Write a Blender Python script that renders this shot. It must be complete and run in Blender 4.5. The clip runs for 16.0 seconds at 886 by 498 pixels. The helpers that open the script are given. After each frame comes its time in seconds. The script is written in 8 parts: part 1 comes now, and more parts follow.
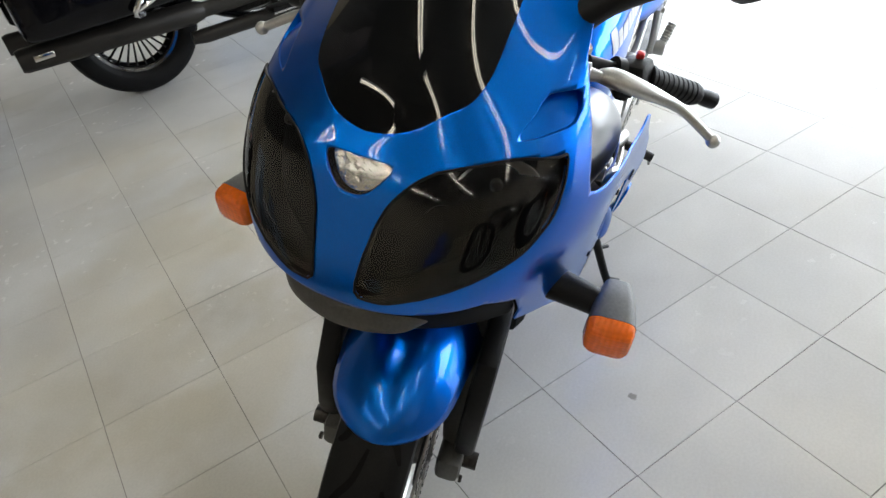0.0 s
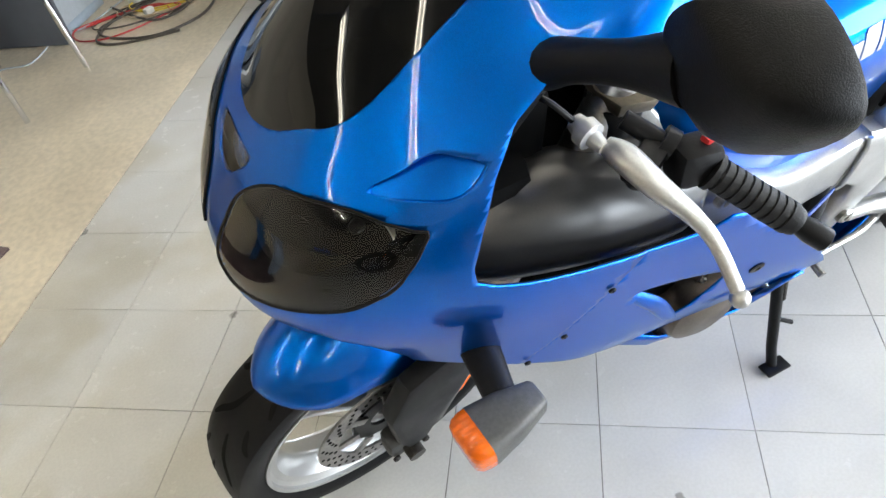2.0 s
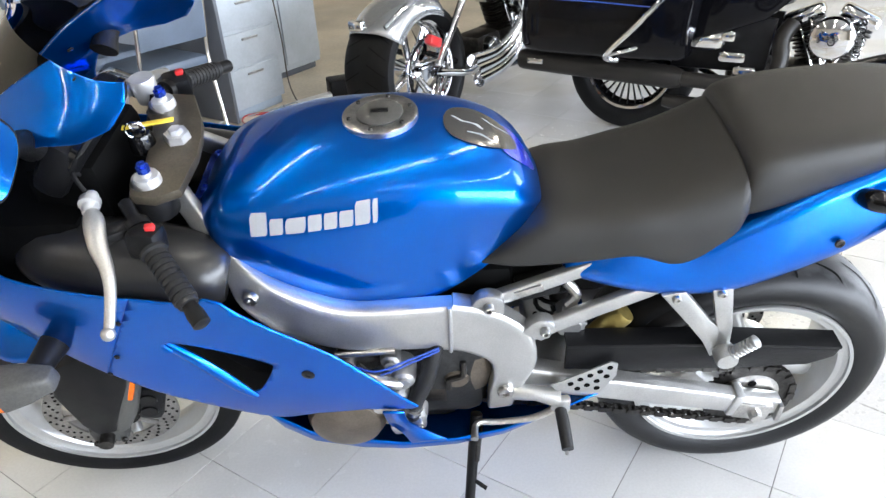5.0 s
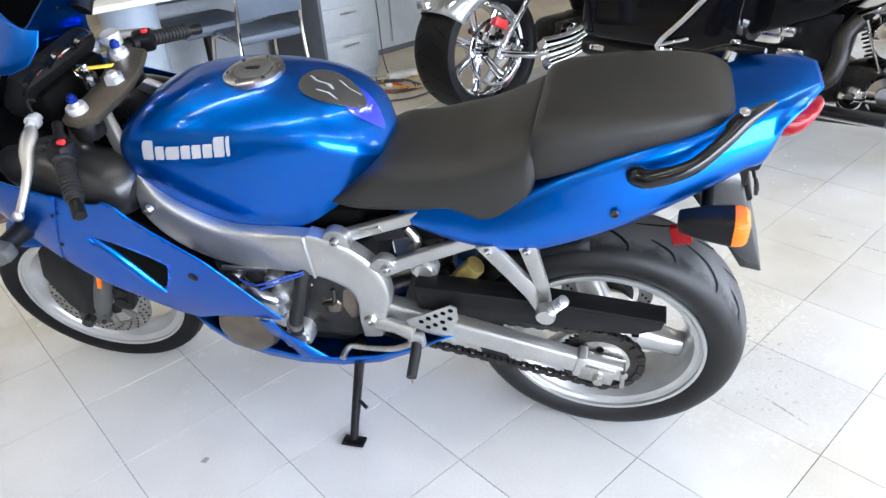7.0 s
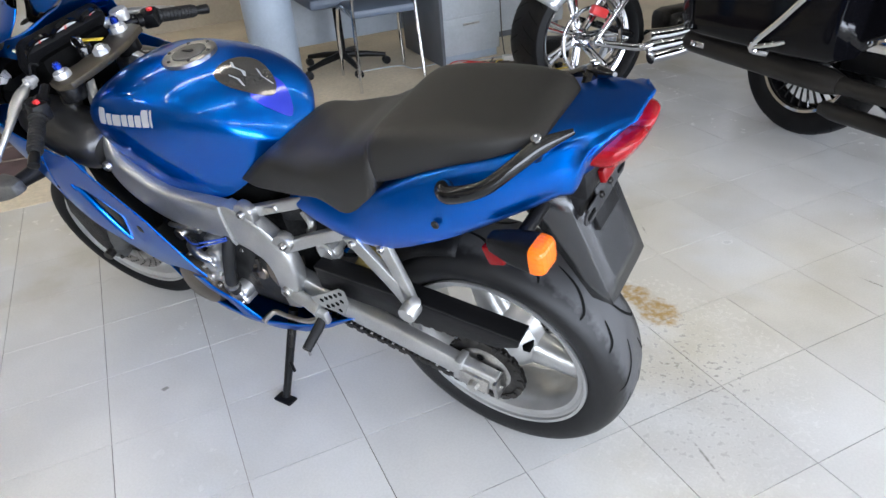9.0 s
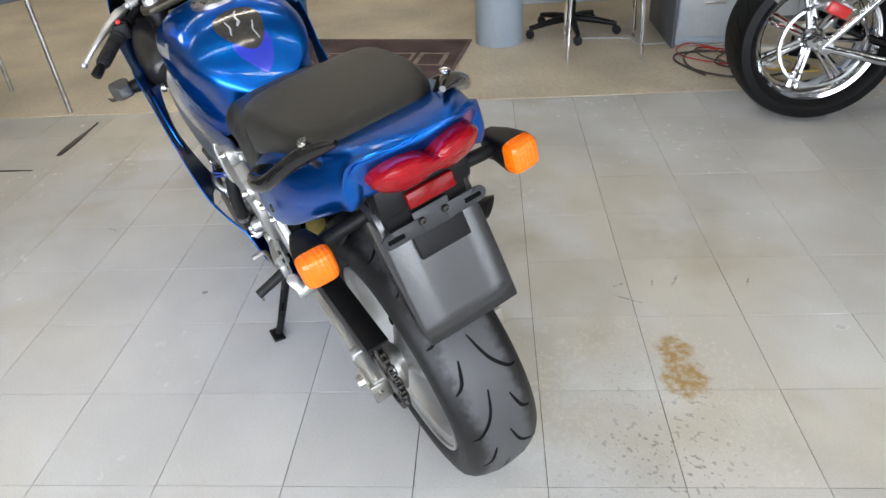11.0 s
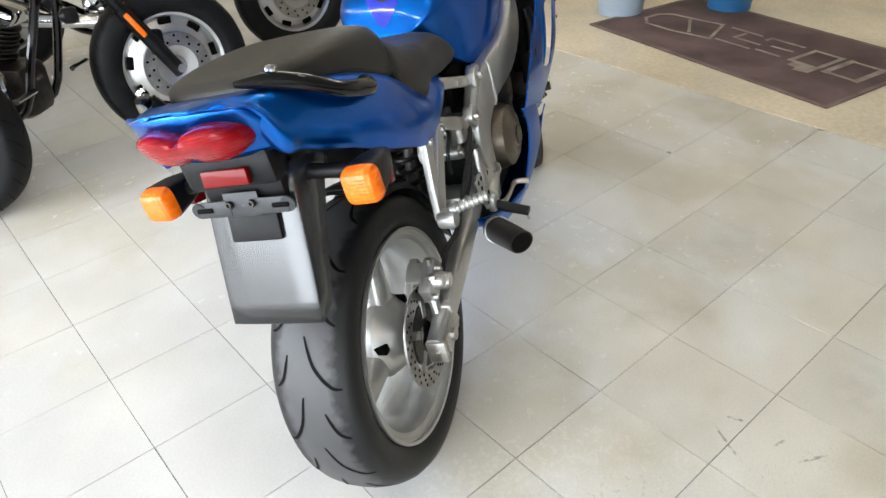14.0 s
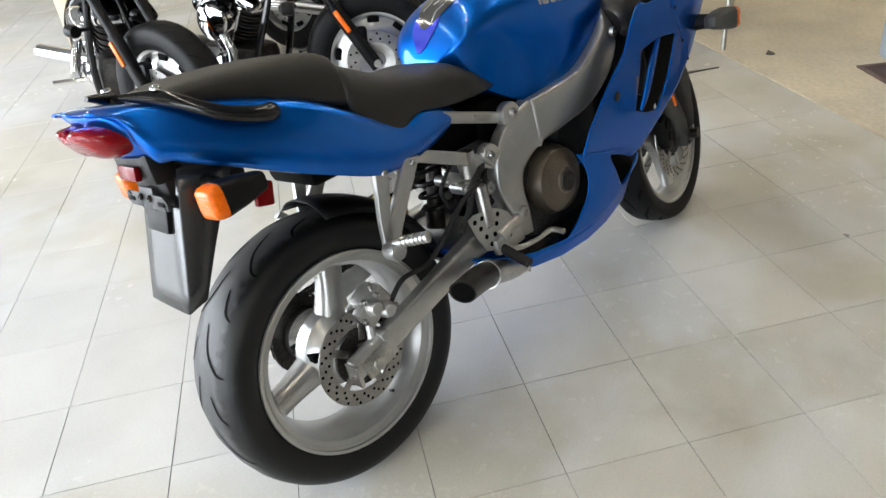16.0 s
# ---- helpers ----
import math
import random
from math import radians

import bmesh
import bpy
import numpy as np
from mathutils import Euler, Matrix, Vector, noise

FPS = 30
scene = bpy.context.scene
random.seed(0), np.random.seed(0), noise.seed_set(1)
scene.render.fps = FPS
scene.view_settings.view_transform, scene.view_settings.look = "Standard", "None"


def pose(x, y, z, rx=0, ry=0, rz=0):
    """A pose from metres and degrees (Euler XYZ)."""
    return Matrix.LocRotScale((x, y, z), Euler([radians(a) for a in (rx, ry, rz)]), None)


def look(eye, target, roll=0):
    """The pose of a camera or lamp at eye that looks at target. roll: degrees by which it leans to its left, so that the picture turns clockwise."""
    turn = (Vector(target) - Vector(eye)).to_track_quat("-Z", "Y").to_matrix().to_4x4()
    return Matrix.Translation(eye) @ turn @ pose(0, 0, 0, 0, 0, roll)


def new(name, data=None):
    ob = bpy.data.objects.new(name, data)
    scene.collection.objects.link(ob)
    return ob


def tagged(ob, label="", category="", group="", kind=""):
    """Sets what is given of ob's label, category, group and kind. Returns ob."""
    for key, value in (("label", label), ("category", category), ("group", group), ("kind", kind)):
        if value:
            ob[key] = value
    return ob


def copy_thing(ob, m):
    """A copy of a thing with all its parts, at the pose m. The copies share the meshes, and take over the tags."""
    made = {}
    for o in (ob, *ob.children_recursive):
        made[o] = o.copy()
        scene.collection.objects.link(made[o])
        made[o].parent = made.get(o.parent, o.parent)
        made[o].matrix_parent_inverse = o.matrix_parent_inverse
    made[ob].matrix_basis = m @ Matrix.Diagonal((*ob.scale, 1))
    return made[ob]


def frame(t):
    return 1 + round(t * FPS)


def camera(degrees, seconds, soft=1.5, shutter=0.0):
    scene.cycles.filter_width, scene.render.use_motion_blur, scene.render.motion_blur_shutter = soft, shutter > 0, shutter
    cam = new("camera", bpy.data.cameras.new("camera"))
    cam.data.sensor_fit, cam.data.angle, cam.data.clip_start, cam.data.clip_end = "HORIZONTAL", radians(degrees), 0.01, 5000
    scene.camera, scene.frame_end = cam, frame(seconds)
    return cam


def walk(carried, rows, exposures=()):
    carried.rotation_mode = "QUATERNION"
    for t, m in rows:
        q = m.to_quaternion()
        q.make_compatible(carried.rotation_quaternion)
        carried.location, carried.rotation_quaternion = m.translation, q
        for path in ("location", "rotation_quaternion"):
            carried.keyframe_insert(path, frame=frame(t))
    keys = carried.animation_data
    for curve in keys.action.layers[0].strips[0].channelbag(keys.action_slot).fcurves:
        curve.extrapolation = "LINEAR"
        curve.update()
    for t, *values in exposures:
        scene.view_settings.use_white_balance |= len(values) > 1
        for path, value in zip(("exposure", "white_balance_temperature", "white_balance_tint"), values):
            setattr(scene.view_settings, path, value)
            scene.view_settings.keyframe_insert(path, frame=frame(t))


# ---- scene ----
cam = camera(65.0, 16.0)
PATH = [
    (0, (2.054, 0.518, 1.292), (0.643, -0.221, 0.082), -9.9),
    (0.5, (1.921, 0.636, 1.299), (0.763, -0.301, -0.035), -10.3),
    (1, (1.809, 0.781, 1.301), (0.924, -0.353, -0.088), -11.5),
    (1.5, (1.686, 0.833, 1.303), (1.012, -0.48, -0.047), -12.2),
    (2, (1.529, 0.783, 1.291), (0.989, -0.571, -0.079), -9.6),
    (2.5, (1.383, 0.817, 1.295), (0.99, -0.615, -0.043), -9.0),
    (3, (1.182, 0.975, 1.317), (1.011, -0.612, 0.112), -7.2),
    (3.5, (1.033, 1.051, 1.319), (0.979, -0.629, 0.235), -5.2),
    (4, (0.897, 1.059, 1.314), (0.723, -0.621, 0.244), -2.9),
    (4.5, (0.793, 1.147, 1.312), (0.705, -0.575, 0.297), -3.2),
    (4.7, (0.731, 1.217, 1.314), (0.672, -0.523, 0.329), -3.3),
    (6.8, (0.1, 1.44, 1.312), (0.502, -0.245, 0.314), -4.3),
    (7, (0.022, 1.461, 1.311), (0.46, -0.218, 0.316), -4.2),
    (7.5, (-0.137, 1.418, 1.311), (0.319, -0.261, 0.324), -4.6),
    (8, (-0.274, 1.345, 1.312), (0.271, -0.276, 0.275), -4.5),
    (8.5, (-0.438, 1.312, 1.322), (0.304, -0.24, 0.302), -4.5),
    (9, (-0.587, 1.248, 1.329), (0.336, -0.203, 0.307), -5.0),
    (9.2, (-0.633, 1.187, 1.312), (0.339, -0.233, 0.292), -5.3),
    (11.3, (-1.088, 0.527, 1.304), (0.401, -0.238, 0.209), -3.2),
    (11.5, (-1.096, 0.462, 1.311), (0.398, -0.269, 0.2), -2.5),
    (12, (-1.157, 0.283, 1.305), (0.405, -0.264, 0.182), -2.5),
    (12.5, (-1.21, 0.137, 1.309), (0.43, -0.126, 0.195), -1.7),
    (13, (-1.147, -0.016, 1.296), (0.496, -0.019, 0.156), -1.9),
    (13.5, (-1.083, -0.166, 1.305), (0.539, 0.043, 0.153), -2.1),
    (14, (-1.052, -0.373, 1.315), (0.528, 0.068, 0.171), -2.9),
    (14.5, (-1.01, -0.542, 1.318), (0.521, 0.069, 0.185), -4.1),
    (15, (-0.871, -0.673, 1.31), (0.582, 0.101, 0.175), -5.1),
    (15.5, (-0.753, -0.823, 1.314), (0.586, 0.144, 0.185), -6.0),
    (16, (-0.667, -0.987, 1.33), (0.512, 0.202, 0.236), -6.0),
]
walk(cam, [(t, look(eye, target, roll)) for t, eye, target, roll in PATH], exposures=((0.0, -0.28, 6450, 10), (0.5, -0.15, 6400, 10), (1.0, 0.02, 6380, 10), (2.0, 0.43, 6350, 10), (2.6, 0.7, 6300, 10), (3.5, 0.84, 6250, 10), (4.5, 0.62, 6200, 12), (7.0, 0.40, 6000, 14), (8.0, 0.1, 5950, 14), (8.5, 0.02, 6000, 14), (11.5, -0.26, 6450, 11), (12.0, -0.22, 6500, 10), (12.5, -0.03, 6500, 10), (13.0, 0.09, 6500, 10), (14.0, 0.17, 6500, 10), (15.0, -0.08, 6500, 10), (16.0, -0.08, 6500, 10)))

# ---- the room's axes: u along the tile rows, v across them ----
GRID = radians(55.0)
U = Vector((math.cos(GRID), math.sin(GRID), 0))
V = Vector((-math.sin(GRID), math.cos(GRID), 0))
ORIGIN = Vector((1.253, -0.009, 0))          # a tile corner
TILE = 0.3048


def uv(u, v, z=0.0):
    """A world place from metres along the room's axes."""
    return U * u + V * v + Vector((0, 0, z))


def room(u, v, z=0.0, turn=0.0):
    """A pose square to the room."""
    p = uv(u, v, z)
    return pose(p.x, p.y, p.z, 0, 0, 55.0 + turn)


# ---- light: sky through the shop front, an added side fill, strip lights on the ceiling ----
world = bpy.data.worlds.new("sky")
scene.world = world
world.use_nodes = True
wn = world.node_tree.nodes
sky = wn.new("ShaderNodeTexSky")
sky.sky_type, sky.sun_disc = "NISHITA", False
sky.sun_elevation, sky.sun_rotation = radians(50), radians(200)
world.node_tree.links.new(sky.outputs[0], wn["Background"].inputs[0])
wn["Background"].inputs[1].default_value = 0.12
sun = new("sun", bpy.data.lights.new("sun", "SUN"))
sun.data.energy, sun.data.angle, sun.data.color = 0.6, radians(12), (1, 0.97, 0.92)
sun.matrix_world = look((0, 0, 8), (uv(0.6, -1.0, 6.4)))

WINDOW_V, BACK_V, SIDE_A, SIDE_B, CEIL = 5.2, -5.6, -6.0, 7.2, 3.3
window_light = new("window_light", bpy.data.lights.new("window_light", "AREA"))
window_light.data.shape = "RECTANGLE"
window_light.data.size, window_light.data.size_y = 9.6, 2.3
window_light.data.energy, window_light.data.color = 900, (0.87, 0.935, 1.0)
window_light.matrix_world = look(uv(0.2, WINDOW_V - 0.03, 1.45), uv(0.2, 0, 1.2))
# added fill lamp in an unseen side opening
side_fill_light = new("side_fill_light", bpy.data.lights.new("side_fill_light", "AREA"))
side_fill_light.data.shape = "RECTANGLE"
side_fill_light.data.size, side_fill_light.data.size_y = 2.8, 2.5
side_fill_light.data.energy, side_fill_light.data.color = 150, (0.88, 0.94, 1.0)
side_fill_light.matrix_world = look(uv(SIDE_A + 0.03, 3.1, 1.35), uv(0, 2.7, 1.0))


# ---- materials ----
def material(name, base, rough=0.5, metal=0.0, grain=0.0, grain_size=60.0, stain=0.0, stain_size=6.0, bump=0.0, bump_size=200.0, coat=0.0, coat_rough=0.03, rough_var=0.0, emit=0.0, vary=0.0, spec=0.5, coat_ior=1.5, tint=(1, 1, 1)):
    """A surface with two scales of variation: fine grain and broad stains."""
    m = bpy.data.materials.new(name)
    m.use_nodes = True
    n, l = m.node_tree.nodes, m.node_tree.links
    b = n["Principled BSDF"]
    b.inputs["Base Color"].default_value = (*base, 1)
    b.inputs["Roughness"].default_value, b.inputs["Metallic"].default_value = rough, metal
    b.inputs["Coat Weight"].default_value, b.inputs["Coat Roughness"].default_value = coat, coat_rough
    b.inputs["Coat IOR"].default_value, b.inputs["Specular Tint"].default_value = coat_ior, (*tint, 1)
    if emit:
        b.inputs["Emission Color"].default_value, b.inputs["Emission Strength"].default_value = (*base, 1), emit
    b.inputs["Specular IOR Level"].default_value = spec
    tc = n.new("ShaderNodeTexCoord")
    colour = None

    def noise_of(size, detail=3.0):
        t = n.new("ShaderNodeTexNoise")
        t.inputs["Scale"].default_value, t.inputs["Detail"].default_value = size, detail
        l.new(tc.outputs["Object"], t.inputs["Vector"])
        return t.outputs["Fac"]

    def scaled(fac, amount, low=0.35, high=0.65):
        r = n.new("ShaderNodeMapRange")
        r.inputs["From Min"].default_value, r.inputs["From Max"].default_value = low, high
        r.inputs["To Min"].default_value, r.inputs["To Max"].default_value = 1 - amount, 1 + amount
        l.new(fac, r.inputs["Value"])
        return r.outputs["Result"]

    def times(a, b_):
        x = n.new("ShaderNodeMath")
        x.operation = "MULTIPLY"
        l.new(a, x.inputs[0]), l.new(b_, x.inputs[1])
        return x.outputs[0]

    if grain:
        colour = scaled(noise_of(grain_size), grain)
    if stain:
        s = scaled(noise_of(stain_size, 5.0), stain)
        colour = times(colour, s) if colour else s
    if vary:
        info = n.new("ShaderNodeObjectInfo")
        s = scaled(info.outputs["Random"], vary, 0.0, 1.0)
        colour = times(colour, s) if colour else s
    if colour:
        mix = n.new("ShaderNodeVectorMath")
        mix.operation = "SCALE"
        mix.inputs[0].default_value = base
        l.new(colour, mix.inputs["Scale"])
        l.new(mix.outputs[0], b.inputs["Base Color"])
    if rough_var:
        r = scaled(noise_of(stain_size * 2.3, 4.0), rough_var)
        x = n.new("ShaderNodeMath")
        x.operation = "MULTIPLY"
        x.inputs[1].default_value = rough
        l.new(r, x.inputs[0])
        l.new(x.outputs[0], b.inputs["Roughness"])
    if bump:
        bm_ = n.new("ShaderNodeBump")
        bm_.inputs["Strength"].default_value, bm_.inputs["Distance"].default_value = bump, 0.002
        l.new(noise_of(bump_size, 2.0), bm_.inputs["Height"])
        l.new(bm_.outputs[0], b.inputs["Normal"])
    return m


def clear(name, tint, gloss=1.0, rough=0.02, body=0.0, body_colour=(0.5, 0.5, 0.5), ior=1.5):
    """Thin clear or tinted plastic: the tint lets light through, Fresnel drives the gloss."""
    m = bpy.data.materials.new(name)
    m.use_nodes = True
    n, l = m.node_tree.nodes, m.node_tree.links
    n.remove(n["Principled BSDF"])
    t, g, f, x = (n.new("ShaderNode" + k) for k in ("BsdfTransparent", "BsdfGlossy", "Fresnel", "MixShader"))
    t.inputs[0].default_value = (*tint, 1)
    g.inputs["Roughness"].default_value = rough
    g.inputs["Color"].default_value = (gloss, gloss, gloss, 1)
    f.inputs["IOR"].default_value = ior
    under = t.outputs[0]
    if body:
        d, y = n.new("ShaderNodeBsdfTranslucent"), n.new("ShaderNodeMixShader")
        dd, yy = n.new("ShaderNodeBsdfDiffuse"), n.new("ShaderNodeMixShader")
        d.inputs[0].default_value = dd.inputs[0].default_value = (*body_colour, 1)
        yy.inputs[0].default_value = 0.5
        l.new(d.outputs[0], yy.inputs[1]), l.new(dd.outputs[0], yy.inputs[2])
        y.inputs[0].default_value = body
        l.new(t.outputs[0], y.inputs[1]), l.new(yy.outputs[0], y.inputs[2])
        under = y.outputs[0]
    l.new(f.outputs[0], x.inputs[0]), l.new(under, x.inputs[1]), l.new(g.outputs[0], x.inputs[2])
    l.new(x.outputs[0], n["Material Output"].inputs[0])
    return m


BLUE = material("blue_metallic_paint", (0.0, 0.125, 0.58), 0.32, 0.95, grain=0.10, grain_size=900, coat=0.7, coat_rough=0.004, coat_ior=1.42, tint=(0.04, 0.40, 0.68))
PLASTIC = material("black_textured_plastic", (0.005, 0.005, 0.0055), 0.42, spec=0.18, grain=0.2, grain_size=400, bump=0.25, bump_size=900, rough_var=0.15)
GREY_PLASTIC = material("grey_weathered_plastic", (0.055, 0.054, 0.05), 0.5, grain=0.15, grain_size=200, stain=0.2, stain_size=9, bump=0.2, bump_size=700)
GLOSS_BLACK = material("gloss_black_paint", (0.004, 0.004, 0.0045), 0.12, spec=0.35, coat=0.25, stain=0.2)
CHASSIS_BLACK = material("dull_black_metal", (0.005, 0.005, 0.0055), 0.36, 0.1, spec=0.22, stain=0.35, stain_size=25, bump=0.15, bump_size=300)
FLAP = material("black_mudguard_plastic", (0.016, 0.0165, 0.018), 0.26, spec=0.8, grain=0.12, grain_size=350, stain=0.05, stain_size=4)
VINYL = material("black_seat_vinyl", (0.013, 0.0122, 0.0105), 0.40, spec=0.45, grain=0.12, grain_size=700, stain=0.1, stain_size=7, bump=0.35, bump_size=1300)
RUBBER = material("tyre_rubber", (0.005, 0.005, 0.0055), 0.5, spec=0.16, grain=0.15, grain_size=300, stain=0.25, stain_size=14, bump=0.15, bump_size=500)
GROOVE = material("tread_groove", (0.004, 0.004, 0.004), 0.8, spec=0.1, stain=0.2)
GRIP = material("grip_rubber", (0.009, 0.009, 0.0095), 0.55, spec=0.35, grain=0.2, grain_size=300, bump=0.3, bump_size=500)
ALLOY = material("brushed_frame_alloy", (0.46, 0.46, 0.45), 0.40, 0.9, grain=0.06, grain_size=350, stain=0.10, stain_size=8, rough_var=0.15)
SWING = material("swingarm_alloy", (0.52, 0.52, 0.51), 0.38, 0.9, grain=0.06, grain_size=350, stain=0.12, stain_size=10)
CAST = material("silver_wheel_paint", (0.50, 0.50, 0.49), 0.34, 0.80, grain=0.05, grain_size=500, stain=0.08, stain_size=9, coat=0.3)
STEEL = material("bare_steel", (0.45, 0.44, 0.42), 0.3, 1.0, grain=0.12, grain_size=200, stain=0.2, stain_size=20)
CHROME = material("chrome", (0.70, 0.70, 0.71), 0.07, 1.0, stain=0.04)
DISC = material("drilled_disc_steel", (0.33, 0.32, 0.31), 0.3, 1.0, grain=0.15, grain_size=250, stain=0.15, stain_size=20)
DARK_STEEL = material("dark_oily_steel", (0.04, 0.037, 0.034), 0.4, 0.8, grain=0.3, grain_size=150, stain=0.3, stain_size=30)
BRONZE = material("bronze_engine_cover", (0.13, 0.108, 0.085), 0.36, 0.75, grain=0.1, grain_size=250, stain=0.2, stain_size=15)
ENGINE = material("engine_casting", (0.022, 0.022, 0.022), 0.45, 0.4, spec=0.3, grain=0.25, grain_size=120, stain=0.4, stain_size=18, bump=0.3, bump_size=250)
# near black as the shade in holes, ducts and gaps; also dial print
SHADOW = material("shade_and_print_black", (0.002, 0.002, 0.002), 0.6, spec=0.05, stain=0.4, stain_size=12)
WHITE_METAL = material("anodised_white_nut", (0.6, 0.6, 0.6), 0.3, 0.6, stain=0.1, stain_size=40)
RED_SWITCH = material("red_switch", (0.6, 0.03, 0.03), 0.35, grain=0.1)
YELLOW = material("yellow_key_tag", (0.75, 0.55, 0.05), 0.5, grain=0.1)
BLUE_ANODISED = material("blue_anodised", (0.03, 0.08, 0.5), 0.25, 0.8, stain=0.1)
DECAL = material("silver_decal", (0.40, 0.42, 0.45), 0.3, 0.3, grain=0.05, grain_size=600)
PAD_DARK = material("smoked_tank_pad", (0.035, 0.033, 0.03), 0.15, coat=0.8, grain=0.1, grain_size=300)
PAD_BLUE = material("violet_blue_pad", (0.03, 0.05, 0.55), 0.15, 0.3, coat=0.8, stain=0.1)
WIRE_BLUE = material("blue_cable", (0.03, 0.08, 0.4), 0.4, stain=0.1)
SCREEN = clear("smoked_screen", (0.005, 0.004, 0.004), rough=0.03)
LENS = clear("clear_headlight_lens", (0.88, 0.88, 0.88), rough=0.04)
CLEAR_LENS = clear("clear_ribbed_lens", (0.85, 0.85, 0.85), rough=0.04)
BOWL = material("headlamp_housing", (0.0035, 0.003, 0.003), 0.6, 0.0, spec=0.03, stain=0.3, stain_size=30)
REFLECTOR = material("lamp_reflector", (0.86, 0.85, 0.83), 0.30, 0.3, stain=0.1)
RIBBED = material("ribbed_lamp_reflector", (0.8, 0.8, 0.78), 0.12, 0.9, bump=1.0, bump_size=110, stain=0.2, stain_size=60)
ORANGE = material("amber_lens", (0.80, 0.14, 0.002), 0.16, spec=0.3, grain=0.08, grain_size=120, coat=0.3, bump=0.5, bump_size=160)
RED = material("red_lamp_lens", (0.22, 0.001, 0.005), 0.12, grain=0.1, grain_size=90, coat=0.35, stain=0.1, stain_size=25, spec=0.2)
RED_REFLECTOR = material("red_reflector", (0.15, 0.002, 0.003), 0.2, grain=0.2, grain_size=500, bump=0.1, bump_size=900, coat=0.1, spec=0.15)
BRACKET = material("dark_bracket_steel", (0.035, 0.036, 0.038), 0.45, 0.3, spec=0.3, grain=0.1, grain_size=250, stain=0.15, stain_size=20)
GOLD = material("gold_anodised_shock", (0.42, 0.32, 0.10), 0.4, 0.8, grain=0.1, stain=0.2, stain_size=25)
COWL = material("satin_inner_cowl", (0.016, 0.0155, 0.015), 0.30, spec=0.55, grain=0.12, grain_size=400, stain=0.15, stain_size=8)
CLAMP = material("bronze_grey_clamp", (0.085, 0.072, 0.052), 0.42, 0.6, grain=0.12, grain_size=250, stain=0.15, stain_size=25)
DIAL = material("white_dial", (0.72, 0.72, 0.70), 0.5, stain=0.05)
MIRROR = material("mirror_glass", (0.85, 0.87, 0.88), 0.01, 1.0)



def fluted(m, size, axis="Z", strength=0.5, cross=0.0):
    """Moulded flutes in a lens: a fine regular wave in the surface."""
    n, l = m.node_tree.nodes, m.node_tree.links
    tc, bp = n.new("ShaderNodeTexCoord"), n.new("ShaderNodeBump")
    w = n.new("ShaderNodeTexWave")
    w.bands_direction, w.inputs["Scale"].default_value = axis, size
    l.new(tc.outputs["Object"], w.inputs["Vector"])
    height = w.outputs["Fac"]
    if cross:
        w2, add = n.new("ShaderNodeTexWave"), n.new("ShaderNodeMath")
        w2.bands_direction, w2.inputs["Scale"].default_value = "Y", cross
        l.new(tc.outputs["Object"], w2.inputs["Vector"])
        l.new(height, add.inputs[0]), l.new(w2.outputs["Fac"], add.inputs[1])
        height = add.outputs[0]
    bp.inputs["Strength"].default_value, bp.inputs["Distance"].default_value = strength, 0.0015
    l.new(height, bp.inputs["Height"]), l.new(bp.outputs[0], n["Principled BSDF"].inputs["Normal"])


fluted(ORANGE, 55, "Z", 0.35, 42)
fluted(RED, 62, "Z", 0.28)


